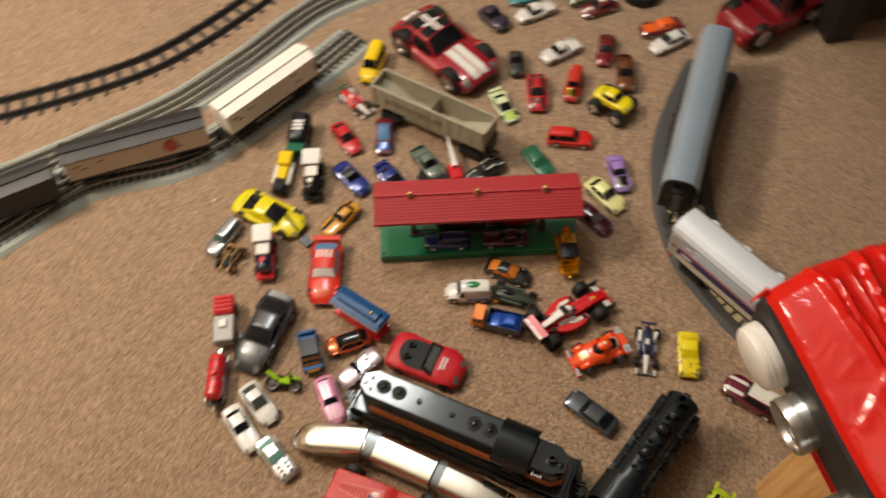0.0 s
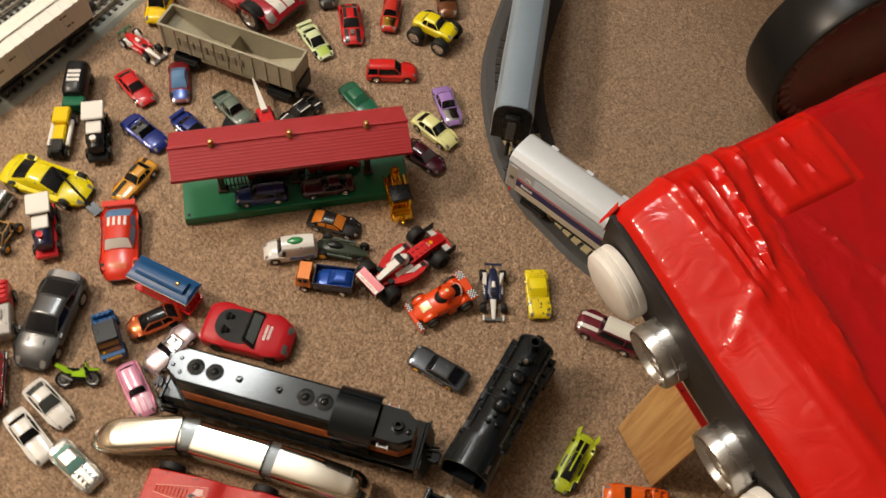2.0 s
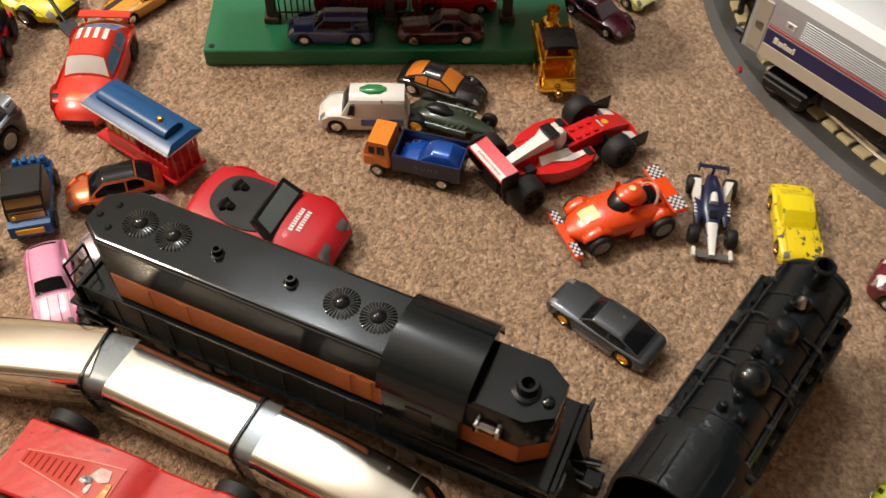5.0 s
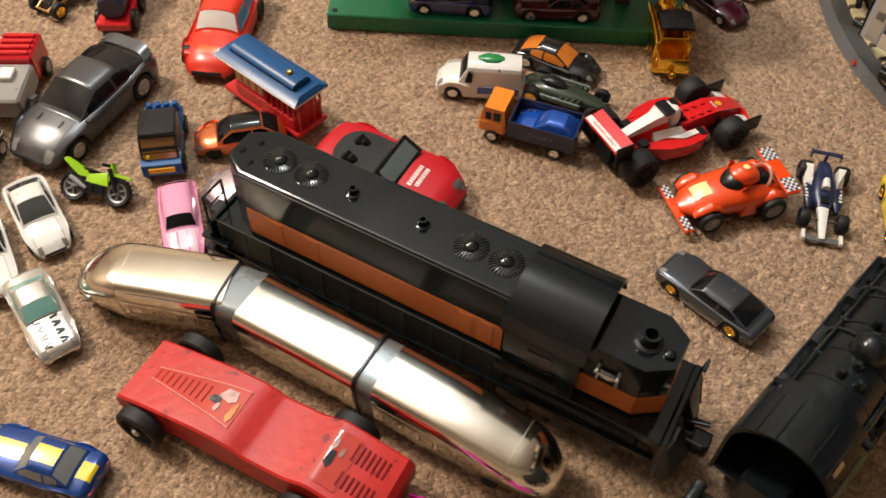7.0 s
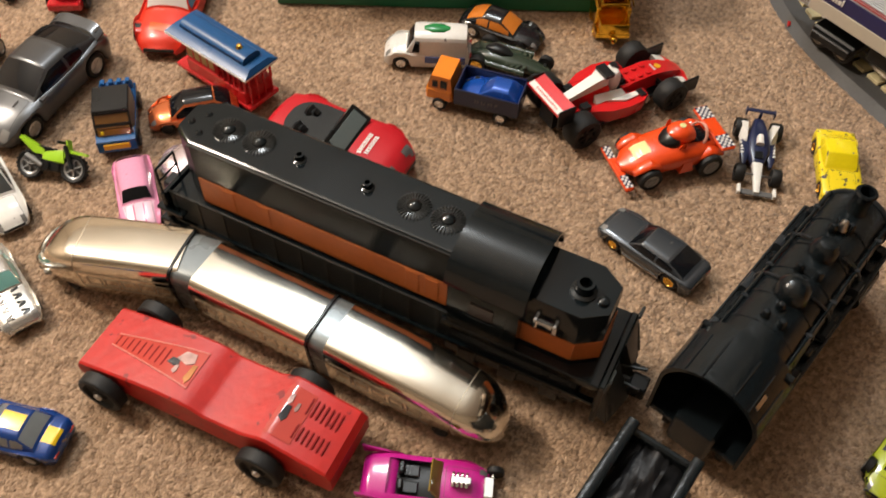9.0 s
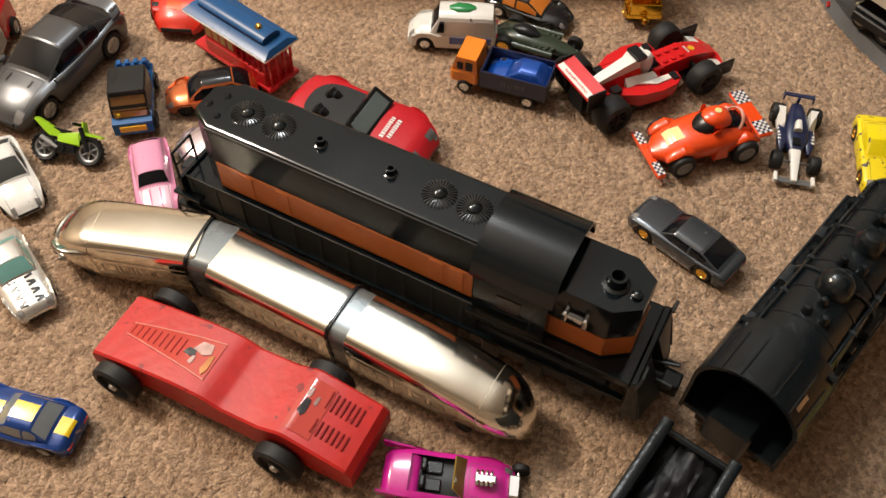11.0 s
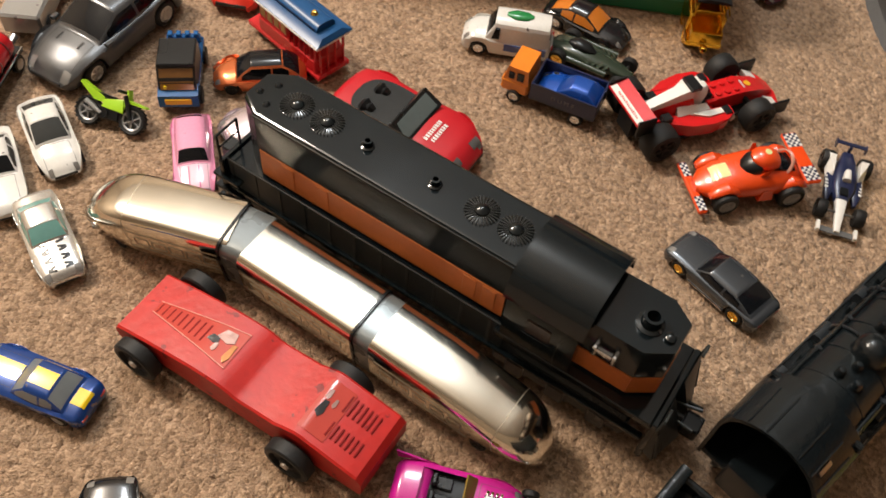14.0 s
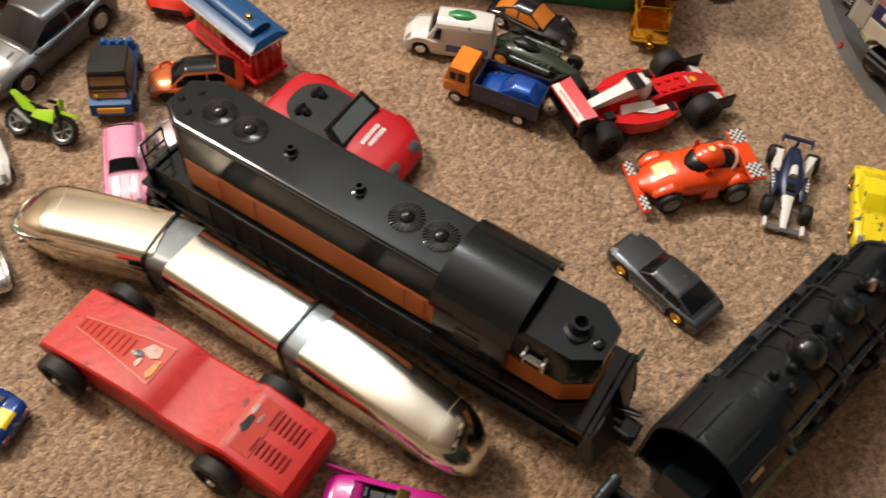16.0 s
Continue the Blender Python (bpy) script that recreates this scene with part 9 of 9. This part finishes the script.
for s in (-1, 1):
    bm = bmesh.new()
    box(bm, -0.022, 0.029, s * 0.0123 - 0.0026, s * 0.0123 + 0.0026, 0.0125, 0.0295, 0.0014)
    part("side_tank", bm, engine_gold, g)
    bm = bmesh.new()
    rod(bm, (-0.020, s * 0.0158, 0.0315), (0.028, s * 0.0158, 0.0315), 0.0008, seg=8)
    part("handrail", bm, engine_gold, g)
    bm = bmesh.new()
    box(bm, -0.0205, -0.0015, s * 0.0112 - 0.0008, s * 0.0112 + 0.0008, 0.0290, 0.0335, 0.0004)
    for x in (-0.0195, -0.0025):
        box(bm, x - 0.0010, x + 0.0010, s * 0.0112 - 0.0010, s * 0.0112 + 0.0010, 0.0330, 0.0432, 0.0004)
    part("cab_side", bm, engine_gold, g)
    for x in (-0.020, 0.002, 0.021):
        wheel(g, x, s * 0.0128, 0.0064, 0.0064, 0.0034, s, engine_gold, engine_gold, 8)
    bm = bmesh.new()
    rod(bm, (0.0350, s * 0.0085, 0.0105), (0.0385, s * 0.0085, 0.0105), 0.0024, seg=12)
    part("buffer", bm, engine_gold, g)
for x0, x1 in ((-0.0215, -0.0195), (-0.0030, -0.0012)):
    bm = bmesh.new()
    box(bm, x0, x1, -0.0118, 0.0118, 0.0125, 0.0340, 0.0005)
    part("cab_wall", bm, engine_gold, g)
bm = bmesh.new()
hull(bm, [(x, y, z) for x in (-0.0235, 0.0005) for y, z in ((-0.0135, 0.0430), (0.0135, 0.0430), (-0.0135, 0.0442), (0.0135, 0.0442), (-0.0070, 0.0462), (0.0070, 0.0462))])
part("cab_roof", bm, plastic_black, g, "black roof")
for x0, x1, y0, y1 in ((-0.0345, -0.0330, -0.0125, 0.0125), (-0.0330, -0.0215, -0.0125, -0.0110), (-0.0330, -0.0215, 0.0110, 0.0125)):
    bm = bmesh.new()
    box(bm, x0, x1, y0, y1, 0.0125, 0.0225, 0.0005)
    part("bunker_wall", bm, engine_gold, g)
bm = bmesh.new()
lathe(bm, [(0, -0.0032), (0.0022, -0.0024), (0.0032, 0), (0.0022, 0.0024), (0, 0.0032)], Matrix.Translation((-0.0385, 0, 0.0100)), 14)
rod(bm, (-0.0345, 0, 0.0100), (-0.0385, 0, 0.0100), 0.0014, seg=8)
part("coupler", bm, engine_gold, g)

# red stock car with a pale windshield
c, f = car("red toy stock car with a white windshield and roof bars", -0.201, 0.713, -99, 0.112, material("orange_red_enamel", (0.62, 0.035, 0.016), 0.3, 0, 0.3, 0.08, 300, 30), "coupe", 0.050, 0.035, glass=glass_blue, r=0.0090, rim=plastic_black, spoiler=True, group="large toy cars", screen=white_plastic, deck=[(-0.5, 0.50), (-0.47, 0.64), (-0.3, 0.68), (0.0, 0.62), (0.2, 0.60), (0.34, 0.56), (0.44, 0.47), (0.49, 0.36), (0.5, 0.28)], style_cab=(-0.42, 0.15, -0.22, 0.06), crown=0.20, nose=0.72, lines=False, hip=0.05, tumble=0.72, lights=False)
for k in range(4):
    bm = bmesh.new()
    y = -0.0105 + k * 0.007
    strip(bm, f, -0.026, -0.012, y - 0.0018, y + 0.0018, 0.0005, 5, 2)
    part("roof_bar", bm, white_plastic, c)
bm = bmesh.new()
strip(bm, f, 0.034, 0.042, -0.010, 0.010, 0.0004, 6, 4, 0.003)
part("hood_badge", bm, paint(0.55, 0.10, 0.02), c, "orange badge shape on the hood")

# blue lorry cab
t = thing("blue_toy_truck", "blue toy truck cab with a black window band", "toy truck", -0.233, 0.581, -84)
t.matrix_world = t.matrix_world @ Matrix.Scale(0.90, 4)
bm = bmesh.new()
box(bm, -0.036, 0.036, -0.0155, 0.0155, 0.007, 0.017, 0.0015)
part("chassis", bm, toy_blue, t)
bm = bmesh.new()
hull(bm, [(x, y, z) for x, z in ((-0.010, 0.016), (0.030, 0.016), (-0.008, 0.036), (0.020, 0.036), (-0.010, 0.030), (0.028, 0.027)) for y in (-0.0150, 0.0150)])
part("cab", bm, plastic_black, t, "black cab glass")
bm = bmesh.new()
box(bm, -0.0095, 0.0215, -0.0148, 0.0148, 0.0355, 0.0385, 0.0012)
part("roof", bm, plastic_black, t)
bm = bmesh.new()
sheet(bm, [(0.0285, -0.0150, 0.0255), (0.0285, 0.0150, 0.0255), (0.0203, 0.0150, 0.0358), (0.0203, -0.0150, 0.0358)], 0.06, 0.94, 0.0, 0.86)
part("windshield", bm, material("amber_brown_window", (0.16, 0.075, 0.02), 0.2, 0, 0.4), t, "brown tinted windshield")
bm = bmesh.new()
hull(bm, [(x, y, z) for x, z in ((0.024, 0.007), (0.037, 0.007), (0.036, 0.018), (0.024, 0.020)) for y in (-0.0158, 0.0158)])
part("bumper", bm, toy_blue, t)
bm = bmesh.new()
box(bm, 0.0362, 0.0378, -0.0105, 0.0105, 0.010, 0.0155, 0.0004)
part("front_plate", bm, paint(0.72, 0.40, 0.02), t, "yellow front plate")
bm = bmesh.new()
hull(bm, [(0.0305, y, 0.0195) for y in (-0.013, 0.013)] + [(0.0290, y, 0.0245) for y in (-0.013, 0.013)] + [(0.0290, y, 0.0190) for y in (-0.013, 0.013)] + [(0.0275, y, 0.0245) for y in (-0.013, 0.013)])
part("light_bar", bm, paint(0.36, 0.18, 0.03), t)
bm = bmesh.new()
lathe(bm, [(0.0016, 0), (0.0014, 0.0010), (0, 0.0012)], Matrix.Translation((0.0298, -0.0095, 0.0222)) @ pose(0, 0, 0, 0, 75, 0), 10)
part("lamp", bm, paint(0.80, 0.60, 0.02), t, "small yellow lamp")
for x in (-0.030, -0.018):
    bm = bmesh.new()
    box(bm, x - 0.003, x + 0.003, -0.014, 0.014, 0.0165, 0.0225, 0.0010)
    for k in range(4):
        box(bm, x - 0.0028, x + 0.0028, -0.0125 + k * 0.0070, -0.0085 + k * 0.0070, 0.022, 0.0255, 0.0006)
    part("bed_block", bm, toy_blue, t)
for x in (-0.022, 0.024):
    for s in (-1, 1):
        wheel(t, x, s * 0.0145, 0.0075, 0.0075, 0.006, s, rubber, plastic_grey)

# red and silver rescue wagon, red tanker
t = thing("toy_rescue_truck", "red and grey toy rescue truck with a square hatch", "toy truck", -0.356, 0.648, -92)
bm = bmesh.new()
box(bm, -0.006, 0.038, -0.0155, 0.0155, 0.008, 0.026, 0.0018)
part("front_body", bm, paint(0.36, 0.36, 0.35, 0.4), t, "grey front body")
bm = bmesh.new()
box(bm, -0.038, -0.006, -0.0150, 0.0150, 0.008, 0.031, 0.0018)
part("rear_body", bm, toy_red, t, "red rear body")
bm = bmesh.new()
box(bm, 0.003, 0.016, -0.0055, 0.0055, 0.0255, 0.0300, 0.0008)
part("hatch", bm, white_plastic, t)
for k in range(4):
    bm = bmesh.new()
    box(bm, -0.034 + k * 0.007, -0.030 + k * 0.007, -0.0125, 0.0125, 0.0305, 0.0335, 0.0006)
    part("roof_box", bm, toy_red, t)
for x in (-0.024, 0.024):
    for s in (-1, 1):
        wheel(t, x, s * 0.0145, 0.0078, 0.0078, 0.006, s, rubber, steel)

t = thing("toy_tank_wagon", "red toy tank wagon with chrome end fittings", "toy wagon", -0.369, 0.556, -97)
bm = bmesh.new()
lathe(bm, [(0, -0.034), (0.0085, -0.0335), (0.0118, -0.030), (0.0122, -0.026), (0.0122, 0.026), (0.0118, 0.030), (0.0085, 0.0335), (0, 0.034)], Matrix.Translation((0, 0, 0.0215)) @ pose(0, 0, 0, 0, 90, 0), 24)
part("tank", bm, toy_red, t, "glossy red tank")
for x in (-0.022, -0.008, 0.008, 0.022):
    bm = bmesh.new()
    lathe(bm, [(0.0124, x - 0.0008), (0.0128, x), (0.0124, x + 0.0008)], Matrix.Translation((0, 0, 0.0215)) @ pose(0, 0, 0, 0, 90, 0), 24)
    part("tank_band", bm, dark_red, t)
bm = bmesh.new()
lathe(bm, [(0.0045, 0.031), (0.0045, 0.0365), (0.0035, 0.038), (0, 0.038)], None, 16)
part("filler_cap", bm, toy_red, t)
bm = bmesh.new()
box(bm, -0.040, 0.040, -0.0105, 0.0105, 0.007, 0.0115, 0.001)
part("frame", bm, plastic_black, t)
for s in (-1, 1):
    bm = bmesh.new()
    rod(bm, (s * 0.040, 0, 0.0095), (s * 0.049, 0, 0.0095), 0.0035, 0.0045, seg=12)
    part("buffer", bm, chrome, t)
    bm = bmesh.new()
    rod(bm, (-0.036, s * 0.0128, 0.014), (0.036, s * 0.0128, 0.014), 0.0010, seg=6)
    part("handrail", bm, chrome, t)
    for x in (-0.026, 0.026):
        wheel(t, x, s * 0.0118, 0.0068, 0.0068, 0.004, s, plastic_black, steel)

# toy engines by the yellow car


def wooden_engine(label, x, y, yaw, base, boiler, cab, nose, chimney):
    c = thing("wooden_toy_engine", label, "toy engine", x, y, yaw, 0, "wooden engines")
    bm = bmesh.new()
    box(bm, -0.040, 0.042, -0.0140, 0.0140, 0.007, 0.0145, 0.0012)
    part("base", bm, base, c)
    bm = bmesh.new()
    lathe(bm, [(0, -0.010), (0.0110, -0.010), (0.0110, 0.014), (0, 0.014)], Matrix.Translation((0, 0, 0.0245)) @ pose(0, 0, 0, 0, 90, 0), 22)
    part("boiler", bm, boiler, c)
    bm = bmesh.new()
    lathe(bm, [(0, 0.014), (0.0112, 0.014), (0.0112, 0.033), (0.0098, 0.0352), (0, 0.0352)], Matrix.Translation((0, 0, 0.0245)) @ pose(0, 0, 0, 0, 90, 0), 22)
    part("smokebox", bm, nose, c)
    bm = bmesh.new()
    box(bm, -0.034, -0.011, -0.0125, 0.0125, 0.014, 0.040, 0.001)
    part("cab", bm, nose, c)
    bm = bmesh.new()
    box(bm, -0.040, -0.008, -0.0150, 0.0150, 0.0395, 0.0440, 0.0010)
    part("cab_roof", bm, cab, c, "white cab roof")
    bm = bmesh.new()
    box(bm, -0.0095, 0.012, -0.0105, 0.0105, 0.0335, 0.0372, 0.0016)
    part("boiler_top", bm, cab, c, "white boiler top")
    bm = bmesh.new()
    lathe(bm, [(0.0038, 0.033), (0.0034, 0.040), (0.0046, 0.0425), (0, 0.0430)], Matrix.Translation((0.025, 0, 0)), 14)
    part("chimney", bm, chimney, c)
    for wx in (-0.026, 0.0, 0.026):
        for s in (-1, 1):
            wheel(c, wx, s * 0.0150, 0.0085, 0.0085, 0.004, s, plastic_black, plastic_grey)
    return c


wooden_engine("black toy engine with a white cab roof", -0.208, 0.896, -96, plastic_black, plastic_black, white_plastic, plastic_black, white_plastic)
wooden_engine("red and black toy engine with a white cab roof", -0.292, 0.757, -92, toy_red, plastic_black, white_plastic, toy_navy, toy_red)

t = thing("toy_tender_wagon", "black and green toy tender with faded white marks", "toy wagon", -0.224, 0.992, -104)
bm = bmesh.new()
loft(bm, [(-0.034, 0.0130, 0.012, 0.034, 3), (-0.030, 0.0165, 0.010, 0.040, 3), (0.020, 0.0165, 0.010, 0.040, 3), (0.026, 0.0140, 0.010, 0.036, 3)], 20)
part("tank", bm, plastic_black, t)
bm = bmesh.new()
box(bm, 0.022, 0.042, -0.0150, 0.0150, 0.008, 0.026, 0.0015)
part("cab_end", bm, green, t, "green end")
bars(t, ink_white, [(-0.012 + k * 0.008, -0.007 + k * 0.008, -0.009, 0.009, 0.0402) for k in range(3)])
for x in (-0.022, 0.024):
    for s in (-1, 1):
        wheel(t, x, s * 0.0135, 0.0085, 0.0085, 0.004, s, plastic_black, plastic_grey)

t = thing("toy_hot_rod", "yellow, white and black toy hot rod with side pipes", "toy car", -0.257, 0.914, -104, 0, "toy cars on the carpet")
bm = bmesh.new()
box(bm, -0.040, -0.012, -0.0115, 0.0115, 0.010, 0.027, 0.002)
part("cab", bm, yellow, t, "yellow cab")
bm = bmesh.new()
box(bm, -0.012, 0.020, -0.0085, 0.0085, 0.009, 0.021, 0.002)
part("bonnet", bm, yellow, t)
for s in (-1, 1):
    bm = bmesh.new()
    rod(bm, (-0.024, s * 0.0125, 0.012), (0.022, s * 0.0125, 0.013), 0.0036, seg=12)
    part("side_pipe", bm, white_plastic, t, "white side pipe")
    wheel(t, -0.030, s * 0.0135, 0.0090, 0.0090, 0.007, s, rubber, chrome)
    wheel(t, 0.030, s * 0.0110, 0.0075, 0.0075, 0.005, s, rubber, chrome)
bm = bmesh.new()
box(bm, 0.014, 0.040, -0.0075, 0.0075, 0.007, 0.0225, 0.0015)
for k in range(4):
    rod(bm, (0.018 + k * 0.005, -0.009, 0.022), (0.018 + k * 0.005, 0.009, 0.022), 0.0015, seg=8)
part("engine", bm, plastic_black, t)

t = thing("toy_buggy", "gold wire-frame toy dune buggy", "toy car", -0.346, 0.766, -122, 0, "toy cars on the carpet")
frame_gold = material("tan_gold_frame", (0.45, 0.27, 0.10), 0.35, 0.5)
for s in (-1, 1):
    for a, b in (((-0.022, 0.009, 0.008), (0.024, 0.006, 0.008)), ((-0.022, 0.009, 0.008), (-0.012, 0.008, 0.024)), ((-0.012, 0.008, 0.024), (0.004, 0.008, 0.024)), ((0.004, 0.008, 0.024), (0.016, 0.007, 0.011)), ((-0.012, 0.008, 0.024), (-0.004, 0.009, 0.008)), ((0.016, 0.007, 0.011), (0.024, 0.006, 0.008))):
        bm = bmesh.new()
        rod(bm, (a[0], s * a[1], a[2]), (b[0], s * b[1], b[2]), 0.0011, seg=6)
        part("cage_bar", bm, frame_gold, t)
for x, z in ((-0.012, 0.024), (0.004, 0.024), (0.024, 0.008), (-0.022, 0.008)):
    bm = bmesh.new()
    rod(bm, (x, -0.008, z), (x, 0.008, z), 0.0010, seg=6)
    part("cage_bar", bm, frame_gold, t)
bm = bmesh.new()
box(bm, -0.018, 0.020, -0.0060, 0.0060, 0.005, 0.012, 0.001)
part("tub", bm, plastic_black, t)
for x in (-0.016, 0.018):
    for s in (-1, 1):
        wheel(t, x, s * 0.0125, 0.0075, 0.0075, 0.006, s, rubber, gold_chrome)

t = thing("toy_shovel", "black plastic toy shovel lying on the carpet", "toy shovel", -0.240, 0.797, -58)
bm = bmesh.new()
rod(bm, (-0.046, 0, 0.033), (0.014, 0, 0.006), 0.0016, seg=8)
part("handle", bm, plastic_black, t)
bm = bmesh.new()
hull(bm, [(x, y, z) for x, y, z in ((0.012, -0.007, 0.003), (0.012, 0.007, 0.003), (0.030, -0.006, 0.002), (0.030, 0.006, 0.002), (0.012, -0.007, 0.0075), (0.012, 0.007, 0.0075), (0.030, -0.006, 0.004), (0.030, 0.006, 0.004))])
part("blade", bm, plastic_black, t)

# monster truck
c, f = car("yellow toy monster truck with huge black tyres", 0.315, 0.966, -48, 0.068, paint(0.78, 0.66, 0.01), "sedan", 0.032, 0.026, z=0.0195, r=0.004, stripe=None, name="toy_monster_truck", category="toy truck")
for ob in list(c.children):
    if ob.name.startswith("wheel"):
        for k in ob.children:
            bpy.data.objects.remove(k)
        bpy.data.objects.remove(ob)
bm = bmesh.new()
box(bm, -0.030, 0.030, -0.009, 0.009, -0.006, 0.006, 0.001)
part("underframe", bm, plastic_black, c)
for x in (-0.022, 0.022):
    for s in (-1, 1):
        wheel(c, x, s * 0.0215, -0.0055, 0.0140, 0.0135, s, rubber, chrome)

# crane toy and others near the hopper
t = thing("toy_crane", "white and red toy crane with a slanted boom", "toy crane", 0.025, 0.888, -86)
bm = bmesh.new()
box(bm, 0.004, 0.036, -0.0105, 0.0105, 0.006, 0.020, 0.0018)
part("cab", bm, toy_red, t)
bm = bmesh.new()
hull(bm, [(-0.046, y, z) for y in (-0.001, 0.001) for z in (0.031, 0.033)] + [(0.016, y, z) for y in (-0.0045, 0.0045) for z in (0.019, 0.027)])
part("boom", bm, white_plastic, t)
for x in (0.010, 0.030):
    for s in (-1, 1):
        wheel(t, x, s * 0.0105, 0.0062, 0.0062, 0.005, s, rubber, plastic_grey)
t = thing("toy_flat_trailer", "black flat toy trailer beside the tow truck", "toy trailer", -0.002, 0.862, -30)
bm = bmesh.new()
box(bm, -0.036, 0.036, -0.012, 0.012, 0.008, 0.012, 0.001)
part("bed", bm, plastic_black, t)
for x in (-0.026, 0.026):
    for s in (-1, 1):
        wheel(t, x, s * 0.0110, 0.0058, 0.0058, 0.004, s, rubber, plastic_grey)

# magenta hot rod with an exposed engine
c, f = car("magenta die-cast convertible with a chrome engine and black seats", -0.024, 0.268, -12, 0.072, magenta, "open", 0.030, 0.021, rim=chrome, r=0.0056, interior=plastic_black, glass=material("amber_window", (0.20, 0.13, 0.02), 0.12, 0, 0.5))
for s in (-1, 1):
    for k in range(4):
        bm = bmesh.new()
        rod(bm, (0.016 + k * 0.0026, s * 0.0015, 0.0140), (0.016 + k * 0.0026, s * 0.0038, 0.0185), 0.0010, seg=8)
        part("exhaust_pipe", bm, chrome, c)
bm = bmesh.new()
box(bm, 0.0145, 0.0265, -0.0022, 0.0022, 0.0125, 0.0180, 0.0006)
part("engine", bm, chrome, c, "chrome engine on the hood")
bm = bmesh.new()
rod(bm, (0.039, -0.0130, 0.0058), (0.039, 0.0130, 0.0058), 0.0012, seg=8)
box(bm, 0.0335, 0.0400, -0.0065, 0.0065, 0.0050, 0.0120, 0.0008)
part("front_axle", bm, chrome, c)
for s in (-1, 1):
    wheel(c, 0.0400, s * 0.0125, 0.0052, 0.0052, 0.004, s, rubber, chrome)
    bm = bmesh.new()
    hull(bm, [(-0.0375, s * 0.0135, 0.012), (-0.0375, s * 0.0150, 0.012), (-0.018, s * 0.0140, 0.0125), (-0.018, s * 0.0150, 0.0125), (-0.0385, s * 0.0140, 0.0185), (-0.0385, s * 0.0150, 0.0185)])
    part("tail_fin", bm, magenta, c)

# black car with white writing
c, f = car("black die-cast car with white writing on its roof", -0.2075, 0.2335, 99, 0.074, black, "van", 0.033, 0.026, glass=glass_dark)
text_part("TURBO", 0.0075, c, Matrix.Translation((0.008, 0, 0.0262)) @ pose(0, 0, 0, 0, 0, 90), ink_white)
bm = bmesh.new()
box(bm, -0.024, -0.008, -0.008, 0.008, 0.0255, 0.0264, 0.0002)
part("roof_patch", bm, white_plastic, c)

# large red toy pickup by the far end of the coaches
c, f = car("large red toy pickup with a black bed and windows", 0.650, 1.125, 23, 0.200, material("dark_red_plastic", (0.22, 0.007, 0.012), 0.35, 0, 0.1), "pickup", 0.095, 0.095, r=0.024, roof=plastic_black, group="large toy cars", z=0.0, interior=plastic_black)
t = thing("loose_tyre", "black rubber toy tyre lying on the carpet", "toy tyre", 0.440, 1.240, 0)
bm = bmesh.new()
lathe(bm, [(0.018, 0.0), (0.034, 0.0), (0.038, 0.006), (0.038, 0.016), (0.034, 0.022), (0.018, 0.022), (0.016, 0.011), (0.018, 0.0)], None, 28)
part("tread", bm, rubber, t)
bm = bmesh.new()
lathe(bm, [(0.017, 0.004), (0.017, 0.018), (0, 0.018)], None, 20)
part("hub", bm, plastic_grey, t)

# specks on the carpet
for x, y, mat, lab in ((-0.375, 0.888, white_plastic, "small white crumb on the carpet"), (0.331, 0.661, lamp_red, "small red fleck on the carpet"), (-0.010, 0.243, plastic_black, "tiny dark crumb on the carpet")):
    t = thing("crumb", lab, "crumb", x, y, random.Random(int(x * 900)).uniform(0, 90))
    bm = bmesh.new()
    hull(bm, [(random.Random(k).uniform(-0.004, 0.004), random.Random(k + 9).uniform(-0.003, 0.003), 0.0006 + random.Random(k + 20).uniform(0, 0.003)) for k in range(9)])
    part("grain", bm, mat, t)
